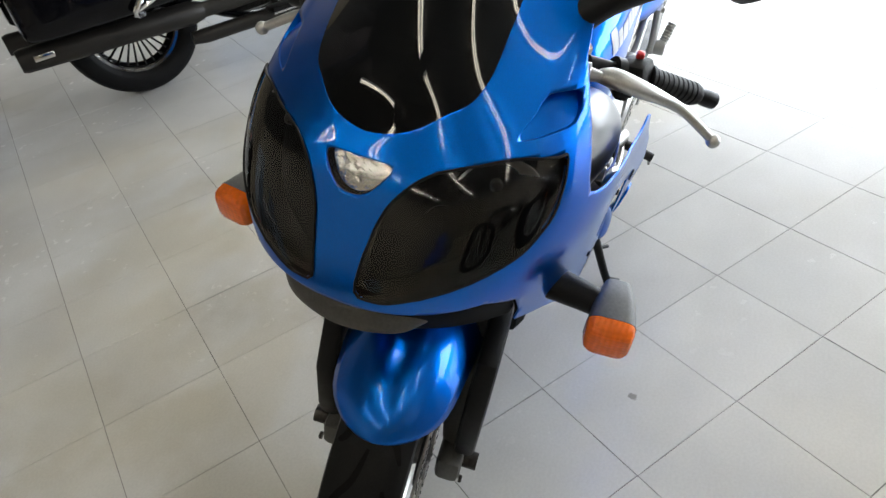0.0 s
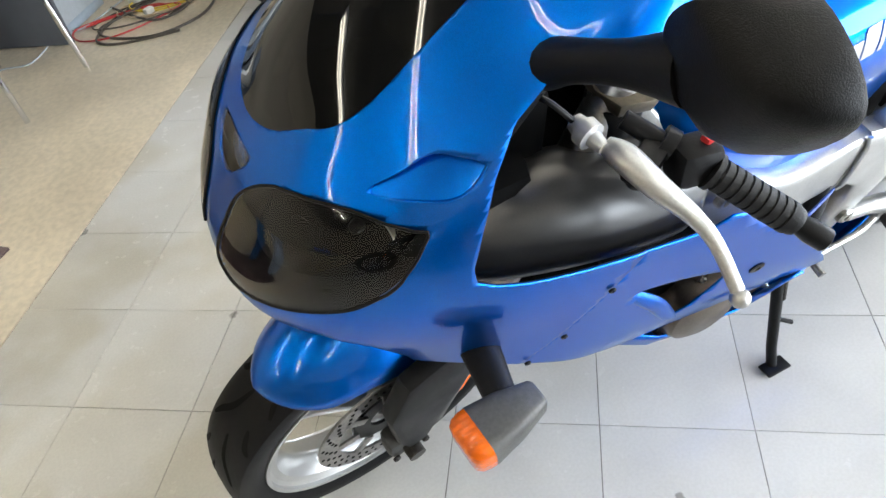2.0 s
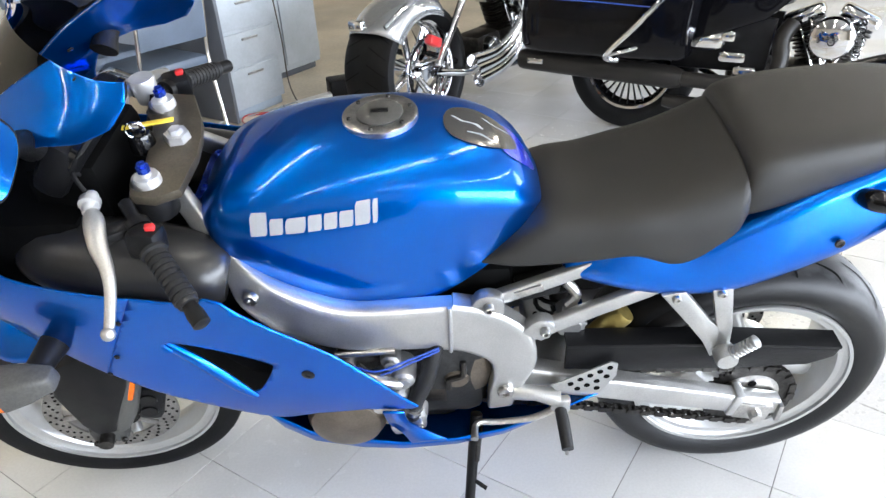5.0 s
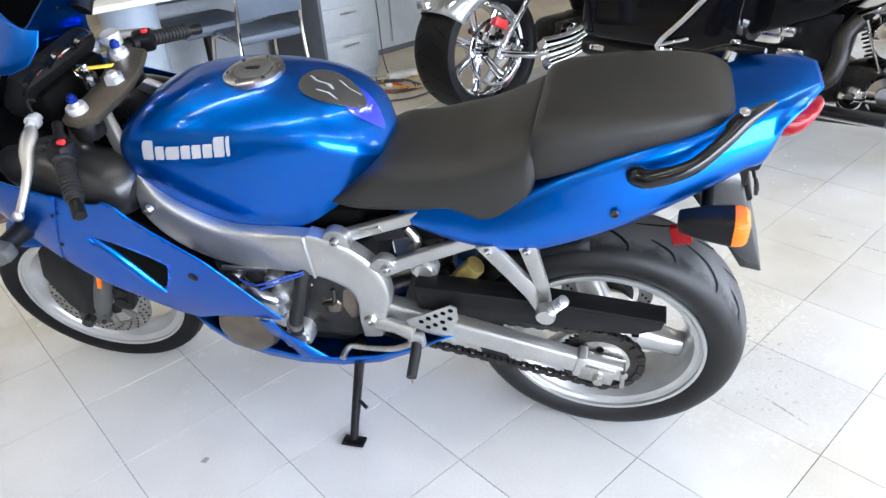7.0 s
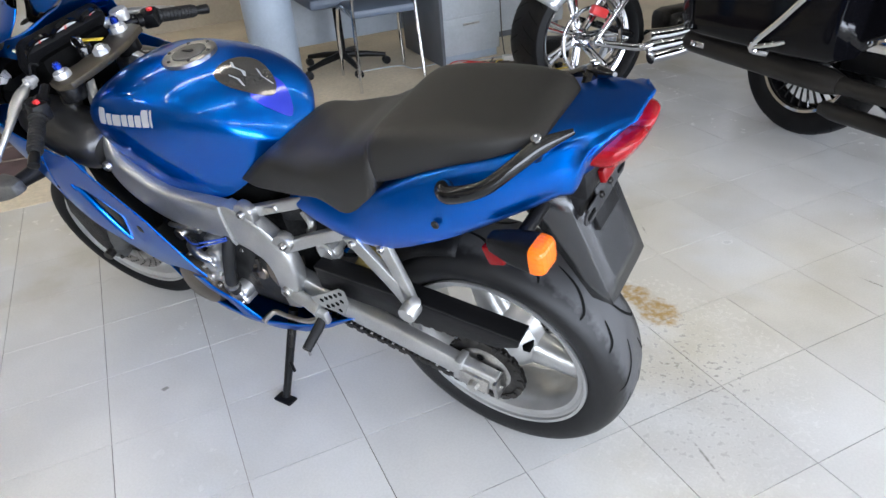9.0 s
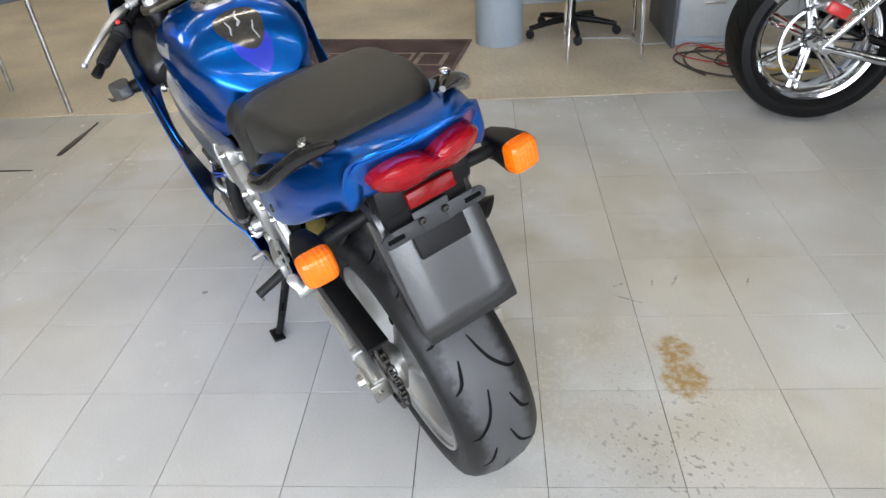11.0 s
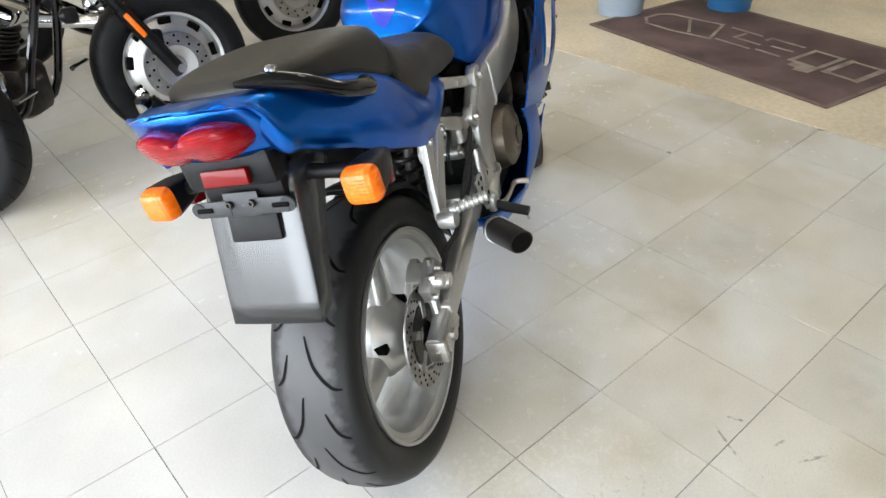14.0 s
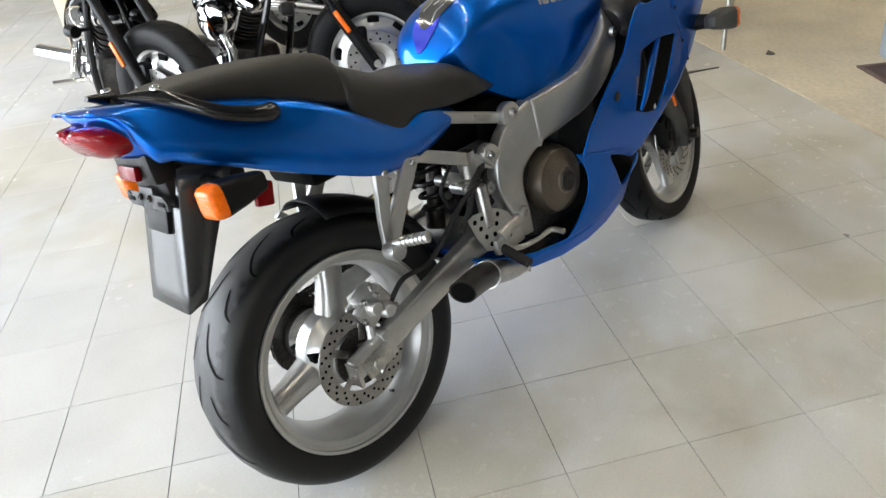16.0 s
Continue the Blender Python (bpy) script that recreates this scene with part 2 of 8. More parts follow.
def tile_material():
    """Pale vinyl: soft broad shades, a warm cast in places, scattered dirt, scuffs and one dried ochre spill."""
    m = bpy.data.materials.new("vinyl_tile")
    m.use_nodes = True
    n, l = m.node_tree.nodes, m.node_tree.links
    b = n["Principled BSDF"]
    place = n.new("ShaderNodeNewGeometry").outputs["Position"]

    def link(value, socket):
        if isinstance(value, (int, float, tuple)):
            socket.default_value = value
        else:
            l.new(value, socket)

    def noise(size, detail, stretch=(1, 1, 1), turn=0.0):
        t, mp = n.new("ShaderNodeTexNoise"), n.new("ShaderNodeMapping")
        mp.inputs["Scale"].default_value, mp.inputs["Rotation"].default_value = stretch, (0, 0, radians(turn))
        t.inputs["Scale"].default_value, t.inputs["Detail"].default_value = size, detail
        l.new(place, mp.inputs["Vector"]), l.new(mp.outputs[0], t.inputs["Vector"])
        return t.outputs["Fac"]

    def ramp(value, low, high, a=0.0, c=1.0):
        r = n.new("ShaderNodeMapRange")
        r.interpolation_type = "SMOOTHSTEP"
        for key, x in (("From Min", low), ("From Max", high), ("To Min", a), ("To Max", c)):
            r.inputs[key].default_value = x
        l.new(value, r.inputs["Value"])
        return r.outputs[0]

    def calc(op, a, c):
        x = n.new("ShaderNodeMath")
        x.operation = op
        link(a, x.inputs[0]), link(c, x.inputs[1])
        return x.outputs[0]

    def blend(fac, a, c):
        x = n.new("ShaderNodeMix")
        x.data_type = "RGBA"
        link(fac, x.inputs["Factor"]), link(a, x.inputs["A"]), link(c, x.inputs["B"])
        return x.outputs["Result"]

    def spot(x, y, r, soft=0.5, long=1.0, turn=0.0, rag=0.0, size=30.0):
        """1 inside a ragged ellipse round x, y."""
        mp = n.new("ShaderNodeMapping")
        mp.vector_type = "TEXTURE"
        mp.inputs["Location"].default_value, mp.inputs["Rotation"].default_value, mp.inputs["Scale"].default_value = (x, y, 0), (0, 0, radians(turn)), (r * long, r, 1)
        l.new(place, mp.inputs["Vector"])
        ln = n.new("ShaderNodeVectorMath")
        ln.operation = "LENGTH"
        l.new(mp.outputs[0], ln.inputs[0])
        d = ln.outputs["Value"]
        if rag:
            d = calc("ADD", d, calc("MULTIPLY", calc("SUBTRACT", noise(size, 6), 0.5), rag))
        return ramp(d, 1.0 - soft, 1.0, 1.0, 0.0)

    info = n.new("ShaderNodeObjectInfo").outputs["Random"]
    colour = blend(ramp(noise(0.55, 2), 0.42, 0.62), (0.60, 0.60, 0.595, 1), (0.61, 0.585, 0.52, 1))
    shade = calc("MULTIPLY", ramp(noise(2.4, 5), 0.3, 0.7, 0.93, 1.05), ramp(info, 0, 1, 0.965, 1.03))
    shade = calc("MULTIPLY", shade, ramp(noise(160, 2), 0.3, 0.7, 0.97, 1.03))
    patchy = ramp(noise(1.5, 3), 0.50, 0.66)
    dirt = calc("MULTIPLY", ramp(noise(26, 9), 0.60, 0.74), patchy)
    smear = calc("MULTIPLY", ramp(noise(9, 7, (1, 4, 1), 35), 0.57, 0.75), ramp(noise(1.1, 2), 0.5, 0.62))
    rough_area = spot(-0.30, -0.32, 0.38, 0.9, 1.4, 130)
    near = calc("MULTIPLY", ramp(noise(55, 10), 0.52, 0.66), rough_area)
    scuff = calc("MULTIPLY", ramp(noise(60, 4, (1, 9, 1), 118), 0.60, 0.70), spot(0.10, -0.86, 0.05, 0.7, 6.5, 122, 0.8, 9))
    marks = calc("MAXIMUM", calc("MAXIMUM", calc("MULTIPLY", dirt, 0.14), calc("MULTIPLY", smear, 0.0)), calc("MAXIMUM", calc("MULTIPLY", near, 0.8), calc("MULTIPLY", scuff, 0.8)))
    for x, y, r in ((0.973, 0.371, 0.012), (-0.313, -1.079, 0.016), (1.587, -0.595, 0.014), (1.895, -1.21, 0.018), (-0.60, 0.35, 0.008), (1.9, 0.6, 0.007)):
        marks = calc("MAXIMUM", marks, calc("MULTIPLY", spot(x, y, r, 0.6, 1.3, 40, 1.4, 60), 0.75))
    colour = blend(marks, colour, (0.13, 0.12, 0.105, 1))
    pale = calc("MULTIPLY", ramp(noise(1.25, 3, (1, 1.6, 1), 20), 0.46, 0.62), 0.6)
    colour = blend(pale, colour, (0.66, 0.67, 0.675, 1))
    for x, y, long, turn in ((0.203, -0.728, 0.040, 80), (0.150, -0.822, 0.030, 130), (0.117, -0.885, 0.048, 118), (0.130, -0.700, 0.075, 28), (-0.017, -1.062, 0.045, 122), (-0.79, -0.985, 0.085, 155), (-0.94, -0.90, 0.10, 148), (-0.47, -0.03, 0.09, 135), (1.62, 0.55, 0.05, 30)):
        colour = blend(calc("MULTIPLY", calc("MULTIPLY", spot(x, y, 0.0055, 0.8, long / 0.0055, turn, 0.9, 24), ramp(noise(70, 3), 0.38, 0.55)), 0.7), colour, (0.16, 0.15, 0.13, 1))
    worn = calc("MULTIPLY", spot(-0.05, -1.28, 0.30, 0.9, 1.5, 60, 1.2, 5), 0.35)
    colour = blend(worn, colour, (0.46, 0.42, 0.31, 1))
    for x, y, r, long, turn, amount in ((0.62, -0.62, 0.16, 1.6, 40, 0.40), (0.95, -0.86, 0.20, 1.5, 70, 0.35), (0.55, -0.50, 0.10, 2.2, 120, 0.40), (-0.32, -0.30, 0.14, 1.8, 140, 0.35), (-0.55, -0.62, 0.12, 1.6, 20, 0.30), (0.35, -1.05, 0.20, 1.4, 0, 0.30)):
        colour = blend(calc("MULTIPLY", calc("MULTIPLY", spot(x, y, r, 0.9, long, turn, 1.1, 7), ramp(noise(14, 6), 0.35, 0.65, 0.4, 1.0)), amount), colour, (0.36, 0.335, 0.27, 1))
    film = calc("MULTIPLY", ramp(noise(1.9, 5), 0.48, 0.62), ramp(noise(0.7, 2), 0.40, 0.60))
    colour = blend(calc("MULTIPLY", film, 0.60), colour, (0.49, 0.455, 0.36, 1))
    ochre = calc("MAXIMUM", spot(-0.207, -0.574, 0.074, 0.45, 1.15, 146, 1.1, 26), spot(-0.112, -0.636, 0.058, 0.45, 1.25, 146, 1.2, 26))
    ochre = calc("MULTIPLY", ochre, ramp(noise(48, 5), 0.3, 0.62, 0.3, 0.95))
    colour = blend(ochre, colour, (0.40, 0.26, 0.09, 1))
    sc = n.new("ShaderNodeVectorMath")
    sc.operation = "SCALE"
    l.new(colour, sc.inputs[0]), l.new(shade, sc.inputs["Scale"])
    l.new(sc.outputs[0], b.inputs["Base Color"])
    rough = calc("ADD", 0.27, calc("MULTIPLY", marks, 0.25))
    l.new(rough, b.inputs["Roughness"])
    bp = n.new("ShaderNodeBump")
    bp.inputs["Strength"].default_value, bp.inputs["Distance"].default_value = 0.10, 0.003
    l.new(noise(7, 2), bp.inputs["Height"])
    l.new(bp.outputs[0], b.inputs["Normal"])
    return m


TILE_MAT = tile_material()
JOINT = material("tile_joint_dirt", (0.16, 0.153, 0.138), 0.8, grain=0.3, grain_size=60, stain=0.7, stain_size=2.2)
CONCRETE = material("worn_concrete", (0.66, 0.58, 0.45), 0.42, grain=0.08, grain_size=45, stain=0.16, stain_size=1.6, rough_var=0.2, bump=0.1, bump_size=25)
WALL = material("tan_wall_paint", (0.36, 0.32, 0.25), 0.6, grain=0.05, grain_size=40, stain=0.08, stain_size=1.2, bump=0.1, bump_size=90)
CEILING = material("grey_ceiling", (0.16, 0.16, 0.155), 0.8, grain=0.06, grain_size=70, stain=0.05)
WINDOW_FRAME = material("aluminium_window_frame", (0.35, 0.35, 0.36), 0.35, 0.8, stain=0.1)
TUBE = material("lit_fluorescent_tube", (1.0, 0.92, 0.76), 0.5, emit=36.0)
FITTING = material("white_enamel_fitting", (0.78, 0.78, 0.76), 0.35, stain=0.06)
MAT_MAT = material("maroon_carpet_mat", (0.095, 0.060, 0.060), 0.9, grain=0.3, grain_size=260, stain=0.45, stain_size=3, bump=0.6, bump_size=500)
MAT_EDGE = material("mat_binding", (0.15, 0.105, 0.095), 0.85, grain=0.25, grain_size=200, stain=0.3, stain_size=6)
MAT_PALE = material("pale_mat_print", (0.27, 0.225, 0.195), 0.9, grain=0.25, grain_size=260, stain=0.25, stain_size=9)
BLUE_GREY = material("blue_grey_enamel", (0.36, 0.43, 0.52), 0.35, stain=0.07, stain_size=3, grain=0.03)
DESK_GREY = material("grey_desk_enamel", (0.42, 0.46, 0.50), 0.4, stain=0.08, stain_size=4, grain=0.03)
DESK_DARK = material("dark_grey_desk_end", (0.10, 0.11, 0.13), 0.45, stain=0.1)
DESK_TOP = material("pale_desk_laminate", (0.74, 0.74, 0.72), 0.3, stain=0.05)
CHAIR_BLUE = material("blue_grey_chair_vinyl", (0.11, 0.14, 0.19), 0.45, grain=0.1, grain_size=300, stain=0.1)
CARDBOARD = material("brown_cardboard", (0.50, 0.40, 0.28), 0.8, grain=0.06, grain_size=80, stain=0.1, stain_size=4)
CABLE = material("brown_black_cable", (0.06, 0.05, 0.04), 0.5, stain=0.2)
RED_PAINT = material("red_plastic", (0.5, 0.03, 0.03), 0.3, stain=0.1)
BLACK_PAINT = material("black_tank_paint", (0.003, 0.003, 0.004), 0.08, spec=0.22, stain=0.1)
SILVER_PAINT = material("silver_fender_paint", (0.45, 0.46, 0.47), 0.25, 0.7, coat=0.8, stain=0.05)
EXHAUST_BLACK = material("satin_black_exhaust", (0.014, 0.0125, 0.011), 0.40, 0.1, spec=0.3, stain=0.15)


# ---- mesh tools ----
def link_mesh(name, verts, faces, mat, parent=None, label="", smooth=True, angle=35, thick=0.0, kind="", middle=None):
    me = bpy.data.meshes.new(name)
    me.from_pydata([tuple(v) for v in verts], [], [tuple(f) for f in faces])
    me.update()
    bm = bmesh.new()
    bm.from_mesh(me)
    bmesh.ops.remove_doubles(bm, verts=bm.verts, dist=1e-6)
    if len(bm.faces) < 60000:
        bmesh.ops.recalc_face_normals(bm, faces=bm.faces)
    if middle is not None:
        for side in (1, -1):
            half = [f for f in bm.faces if f.calc_center_median().y * side > 0]
            if sum(f.calc_area() * f.normal.dot(f.calc_center_median() - Vector(middle)) for f in half) < 0:
                bmesh.ops.reverse_faces(bm, faces=half)
    finish(bm, me, smooth, angle)
    me.materials.append(mat)
    ob = new(name, me)
    if thick:
        s = ob.modifiers.new("thickness", "SOLIDIFY")
        s.thickness, s.offset = thick, -1
    if parent:
        ob.parent = parent
    return tagged(ob, label=label, kind=kind)


def finish(bm, me, smooth, angle):
    """Smooth shading with the sharp edges kept, then into the mesh."""
    for f in bm.faces:
        f.smooth = smooth
    if smooth:
        for e in bm.edges:
            if len(e.link_faces) == 2 and e.calc_face_angle(0) > radians(angle):
                e.smooth = False
    bm.to_mesh(me)
    bm.free()


def part(name, bm, mat, parent=None, label="", smooth=True, angle=35, thick=0.0, kind=""):
    """Links a bmesh as ONE mesh object under a thing or a part."""
    me = bpy.data.meshes.new(name)
    bmesh.ops.recalc_face_normals(bm, faces=bm.faces)
    finish(bm, me, smooth, angle)
    me.materials.append(mat)
    ob = new(name, me)
    if thick:
        s = ob.modifiers.new("thickness", "SOLIDIFY")
        s.thickness, s.offset = thick, -1
    if parent:
        ob.parent = parent
    return tagged(ob, label=label, kind=kind)


def smooth_line(points, n=8, closed=False):
    """A Catmull-Rom line through points of any dimension."""
    p = [np.array(q, float) for q in points]
    k = len(p)
    out = []
    for i in range(k if closed else k - 1):
        a, b, c, d = (p[(i - 1) % k], p[i], p[(i + 1) % k], p[(i + 2) % k]) if closed else (p[max(i - 1, 0)], p[i], p[i + 1], p[min(i + 2, k - 1)])
        for j in range(n):
            t = j / n
            out.append(0.5 * (2 * b + (c - a) * t + (2 * a - 5 * b + 4 * c - d) * t * t + (3 * b - a - 3 * c + d) * t ** 3))
    if not closed:
        out.append(p[-1])
    return out


def add_loft(bm, rings, closed=True, caps=True):
    rows = [[bm.verts.new(tuple(q)) for q in ring] for ring in rings]
    k = len(rows[0])
    for a, b in zip(rows, rows[1:]):
        for i in range(k if closed else k - 1):
            j = (i + 1) % k
            bm.faces.new((a[i], a[j], b[j], b[i]))
    if caps and closed:
        bm.faces.new(rows[0][::-1])
        bm.faces.new(rows[-1])
    return bm


def loft(rings, closed=True, caps=True):
    return add_loft(bmesh.new(), rings, closed, caps)


def add_tube(bm, points, radius, segs=10, smooth=0, flat=1.0, up=(0, 0, 1)):
    """A round bar along points; radius a number or one for each point; flat squeezes it across."""
    if smooth:
        rr = radius if isinstance(radius, (list, tuple)) else [radius] * len(points)
        pr = smooth_line([(*p, r) for p, r in zip(points, rr)], smooth)
        points, radius = [q[:3] for q in pr], [q[3] for q in pr]
    pts = [Vector(tuple(float(c) for c in q)) for q in points]
    rr = radius if isinstance(radius, (list, tuple)) else [radius] * len(pts)
    rings, side = [], None
    for i, p in enumerate(pts):
        d = (pts[min(i + 1, len(pts) - 1)] - pts[max(i - 1, 0)]).normalized()
        if side is None:
            side = d.cross(Vector(up))
            if side.length < 1e-3:
                side = d.cross(Vector((1, 0, 0)))
        side = (side - d * side.dot(d)).normalized()
        top = side.cross(d)
        rings.append([p + (side * math.cos(a) * flat + top * math.sin(a)) * rr[i] for a in (2 * math.pi * k / segs for k in range(segs))])
    return add_loft(bm, rings)


def tube(points, radius, segs=10, smooth=0, flat=1.0, up=(0, 0, 1)):
    return add_tube(bmesh.new(), points, radius, segs, smooth, flat, up)


def add_box(bm, centre, size, bevel=0.0, m=None, segs=2):
    tmp = bmesh.new()
    bmesh.ops.create_cube(tmp, size=1.0)
    bmesh.ops.scale(tmp, vec=size, verts=tmp.verts)
    if bevel:
        bmesh.ops.bevel(tmp, geom=list(tmp.edges), offset=bevel, segments=segs, affect="EDGES", profile=0.5)
    tmp.transform(Matrix.Translation(centre) @ (m or Matrix()))
    return join(bm, tmp)


def join(bm, tmp):
    me = bpy.data.meshes.new("tmp")
    tmp.to_mesh(me)
    tmp.free()
    bm.from_mesh(me)
    bpy.data.meshes.remove(me)
    return bm


def box(centre, size, bevel=0.004, m=None):
    return add_box(bmesh.new(), centre, size, bevel, m)


def add_lathe(bm, profile, segs=48, axis="Y", centre=(0, 0, 0), closed=False):
    """Turns (radius, along) round an axis through centre."""
    rings = []
    for k in range(segs):
        a = 2 * math.pi * k / segs
        c, s = math.cos(a), math.sin(a)
        if axis == "Y":
            rings.append([(centre[0] + r * c, centre[1] + y, centre[2] + r * s) for r, y in profile])
        elif axis == "X":
            rings.append([(centre[0] + y, centre[1] + r * c, centre[2] + r * s) for r, y in profile])
        else:
            rings.append([(centre[0] + r * c, centre[1] + r * s, centre[2] + y) for r, y in profile])
    rows = [[bm.verts.new(q) for q in ring] for ring in rings]
    n = len(profile)
    for a, b in zip(rows, rows[1:] + rows[:1]):
        for i in range(n if closed else n - 1):
            j = (i + 1) % n
            bm.faces.new((a[i], a[j], b[j], b[i]))
    return bm


def lathe(profile, segs=48, axis="Y", centre=(0, 0, 0), closed=False):
    bm = add_lathe(bmesh.new(), profile, segs, axis, centre, closed)
    bmesh.ops.remove_doubles(bm, verts=bm.verts, dist=1e-6)
    return bm


def add_plate(bm, outline, low, high, axis="Y", bevel=0.0, holes=()):
    """A flat piece: an outline in the other two axes, from low to high along axis."""
    def at(p, h):
        return {"Y": (p[0], h, p[1]), "Z": (p[0], p[1], h), "X": (h, p[0], p[1])}[axis]
    tmp = bmesh.new()
    a = [tmp.verts.new(at(p, low)) for p in outline]
    b = [tmp.verts.new(at(p, high)) for p in outline]
    n = len(a)
    tmp.faces.new(a), tmp.faces.new(b)
    for i in range(n):
        tmp.faces.new((a[i], a[(i + 1) % n], b[(i + 1) % n], b[i]))
    if bevel:
        bmesh.ops.recalc_face_normals(tmp, faces=tmp.faces)
        rim = [e for e in tmp.edges if len(e.link_faces) == 2 and e.calc_face_angle(0) > 0.6 and any(len(f.verts) == n for f in e.link_faces)]
        bmesh.ops.bevel(tmp, geom=rim, offset=bevel, segments=2, affect="EDGES", profile=0.5)
    return join(bm, tmp)


def plate(outline, low, high, axis="Y", bevel=0.0):
    return add_plate(bmesh.new(), outline, low, high, axis, bevel)


def mirrored(bm):
    """The same piece on the other side of the thing's middle plane."""
    other = bm.copy()
    bmesh.ops.scale(other, vec=(1, -1, 1), verts=other.verts)
    bmesh.ops.reverse_faces(other, faces=other.faces)
    return other


def add_bolt(bm, place, way, radius=0.007, height=0.006):
    q = Vector(way).normalized().to_track_quat("Z", "Y").to_matrix().to_4x4()
    tmp = bmesh.new()
    add_lathe(tmp, [(0, 0), (radius, 0), (radius, height * 0.7), (radius * 0.8, height), (radius * 0.45, height), (radius * 0.4, height * 0.5), (0, height * 0.5)], 10, "Z")
    bmesh.ops.remove_doubles(tmp, verts=tmp.verts, dist=1e-6)
    tmp.transform(Matrix.Translation(place) @ q)
    return join(bm, tmp)


def curve_of(x, xs, ys):
    """A smooth line of ys over xs."""
    xs, ys = np.array(xs, float), np.array(ys, float)
    d = np.gradient(ys, xs)
    x = np.clip(x, xs[0], xs[-1])
    i = np.clip(np.searchsorted(xs, x) - 1, 0, len(xs) - 2)
    h = xs[i + 1] - xs[i]
    t = (x - xs[i]) / h
    return (2 * t**3 - 3 * t**2 + 1) * ys[i] + (t**3 - 2 * t**2 + t) * h * d[i] + (3 * t**2 - 2 * t**3) * ys[i + 1] + (t**3 - t**2) * h * d[i + 1]


def inside(p, outline):
    """Signed distance of 2D points to a closed outline: below nought inside."""
    p, o = np.asarray(p, float), np.asarray(outline, float)
    best, crossed = np.full(len(p), 1e9), np.zeros(len(p), bool)
    for a, b in zip(o, np.roll(o, -1, 0)):
        e, w = b - a, p - a
        t = np.clip((w @ e) / (e @ e + 1e-12), 0, 1)
        best = np.minimum(best, np.hypot(*(w - t[:, None] * e).T))
        over = (a[1] > p[:, 1]) != (b[1] > p[:, 1])
        with np.errstate(divide="ignore", invalid="ignore"):
            cross = a[0] + (p[:, 1] - a[1]) / (b[1] - a[1]) * e[0]
        crossed ^= over & (p[:, 0] < cross)
    return np.where(crossed, -best, best)


def split(verts, tris, field):
    """Cuts triangles where a field over the vertices is nought: verts, the inner and the outer triangles."""
    verts = [np.asarray(v, float) for v in verts]
    field = list(np.where(np.abs(field) < 1e-5, 1e-5, field))
    made, inner, outer = {}, [], []

    def between(i, j):
        key = (min(i, j), max(i, j))
        if key not in made:
            t = field[i] / (field[i] - field[j])
            made[key] = len(verts)
            verts.append(verts[i] + t * (verts[j] - verts[i]))
        return made[key]

    for t in tris:
        signs = [field[i] < 0 for i in t]
        if all(signs):
            inner.append(t)
        elif not any(signs):
            outer.append(t)
        else:
            ins, outs = [], []
            for k in range(3):
                i, j = t[k], t[(k + 1) % 3]
                (ins if signs[k] else outs).append(i)
                if signs[k] != signs[(k + 1) % 3]:
                    m = between(i, j)
                    ins.append(m), outs.append(m)
            for poly, to in ((ins, inner), (outs, outer)):
                for k in range(1, len(poly) - 1):
                    to.append((poly[0], poly[k], poly[k + 1]))
    return verts, inner, outer


def used(verts, tris):
    """The vertices that the triangles use, and the triangles in their numbers."""
    keep = sorted({i for t in tris for i in t})
    at = {k: n for n, k in enumerate(keep)}
    return [verts[k] for k in keep], [tuple(at[i] for i in t) for t in tris]


# ---- the showroom ----
def slab(name, u0, u1, v0, v1, z0, z1, mat, label=""):
    """A box square to the room."""
    bm = box(((u0 + u1) / 2, (v0 + v1) / 2, (z0 + z1) / 2), (u1 - u0, v1 - v0, z1 - z0), 0.0)
    ob = part(name, bm, mat, None, label, smooth=False, kind="structure")
    ob.matrix_world = pose(0, 0, 0, 0, 0, 55.0)
    return ob


EDGE_V = ORIGIN.dot(V) - 4 * TILE - 0.003      # where the tiles end and bare concrete begins
ground = slab("floor", SIDE_A, SIDE_B, EDGE_V, WINDOW_V, -0.12, -0.003, JOINT, "pale grey vinyl tile floor, scuffed and stained")
concrete = slab("floor_concrete", SIDE_A, SIDE_B, BACK_V, EDGE_V - 0.0005, -0.12, 0.0015, CONCRETE, "bare worn tan concrete floor beside the tiles")
slab("wall_back", SIDE_A - 0.2, SIDE_B + 0.2, BACK_V - 0.2, BACK_V, -0.12, CEIL, WALL, "plain cream painted back wall")
slab("wall_side", SIDE_B, SIDE_B + 0.2, BACK_V, WINDOW_V, -0.12, CEIL, WALL, "plain cream painted side wall")
# unseen wall, with an opening made for the side fill lamp
slab("wall_door_low", SIDE_A - 0.2, SIDE_A, BACK_V, 0.2, -0.12, CEIL, WALL, "plain cream painted wall beside the opening")
slab("wall_door_high", SIDE_A - 0.2, SIDE_A, 4.6, WINDOW_V, -0.12, CEIL, WALL)
slab("wall_door_head", SIDE_A - 0.2, SIDE_A, 0.2, 4.6, 2.6, CEIL, WALL)
slab("wall_window_sill", SIDE_A - 0.2, SIDE_B + 0.2, WINDOW_V, WINDOW_V + 0.2, -0.12, 0.3, WALL, "low wall under the shop front window")
slab("wall_window_head", SIDE_A - 0.2, SIDE_B + 0.2, WINDOW_V, WINDOW_V + 0.2, 2.6, CEIL, WALL)
slab("wall_window_pier_a", SIDE_A - 0.2, -4.6, WINDOW_V, WINDOW_V + 0.2, 0.3, 2.6, WALL)
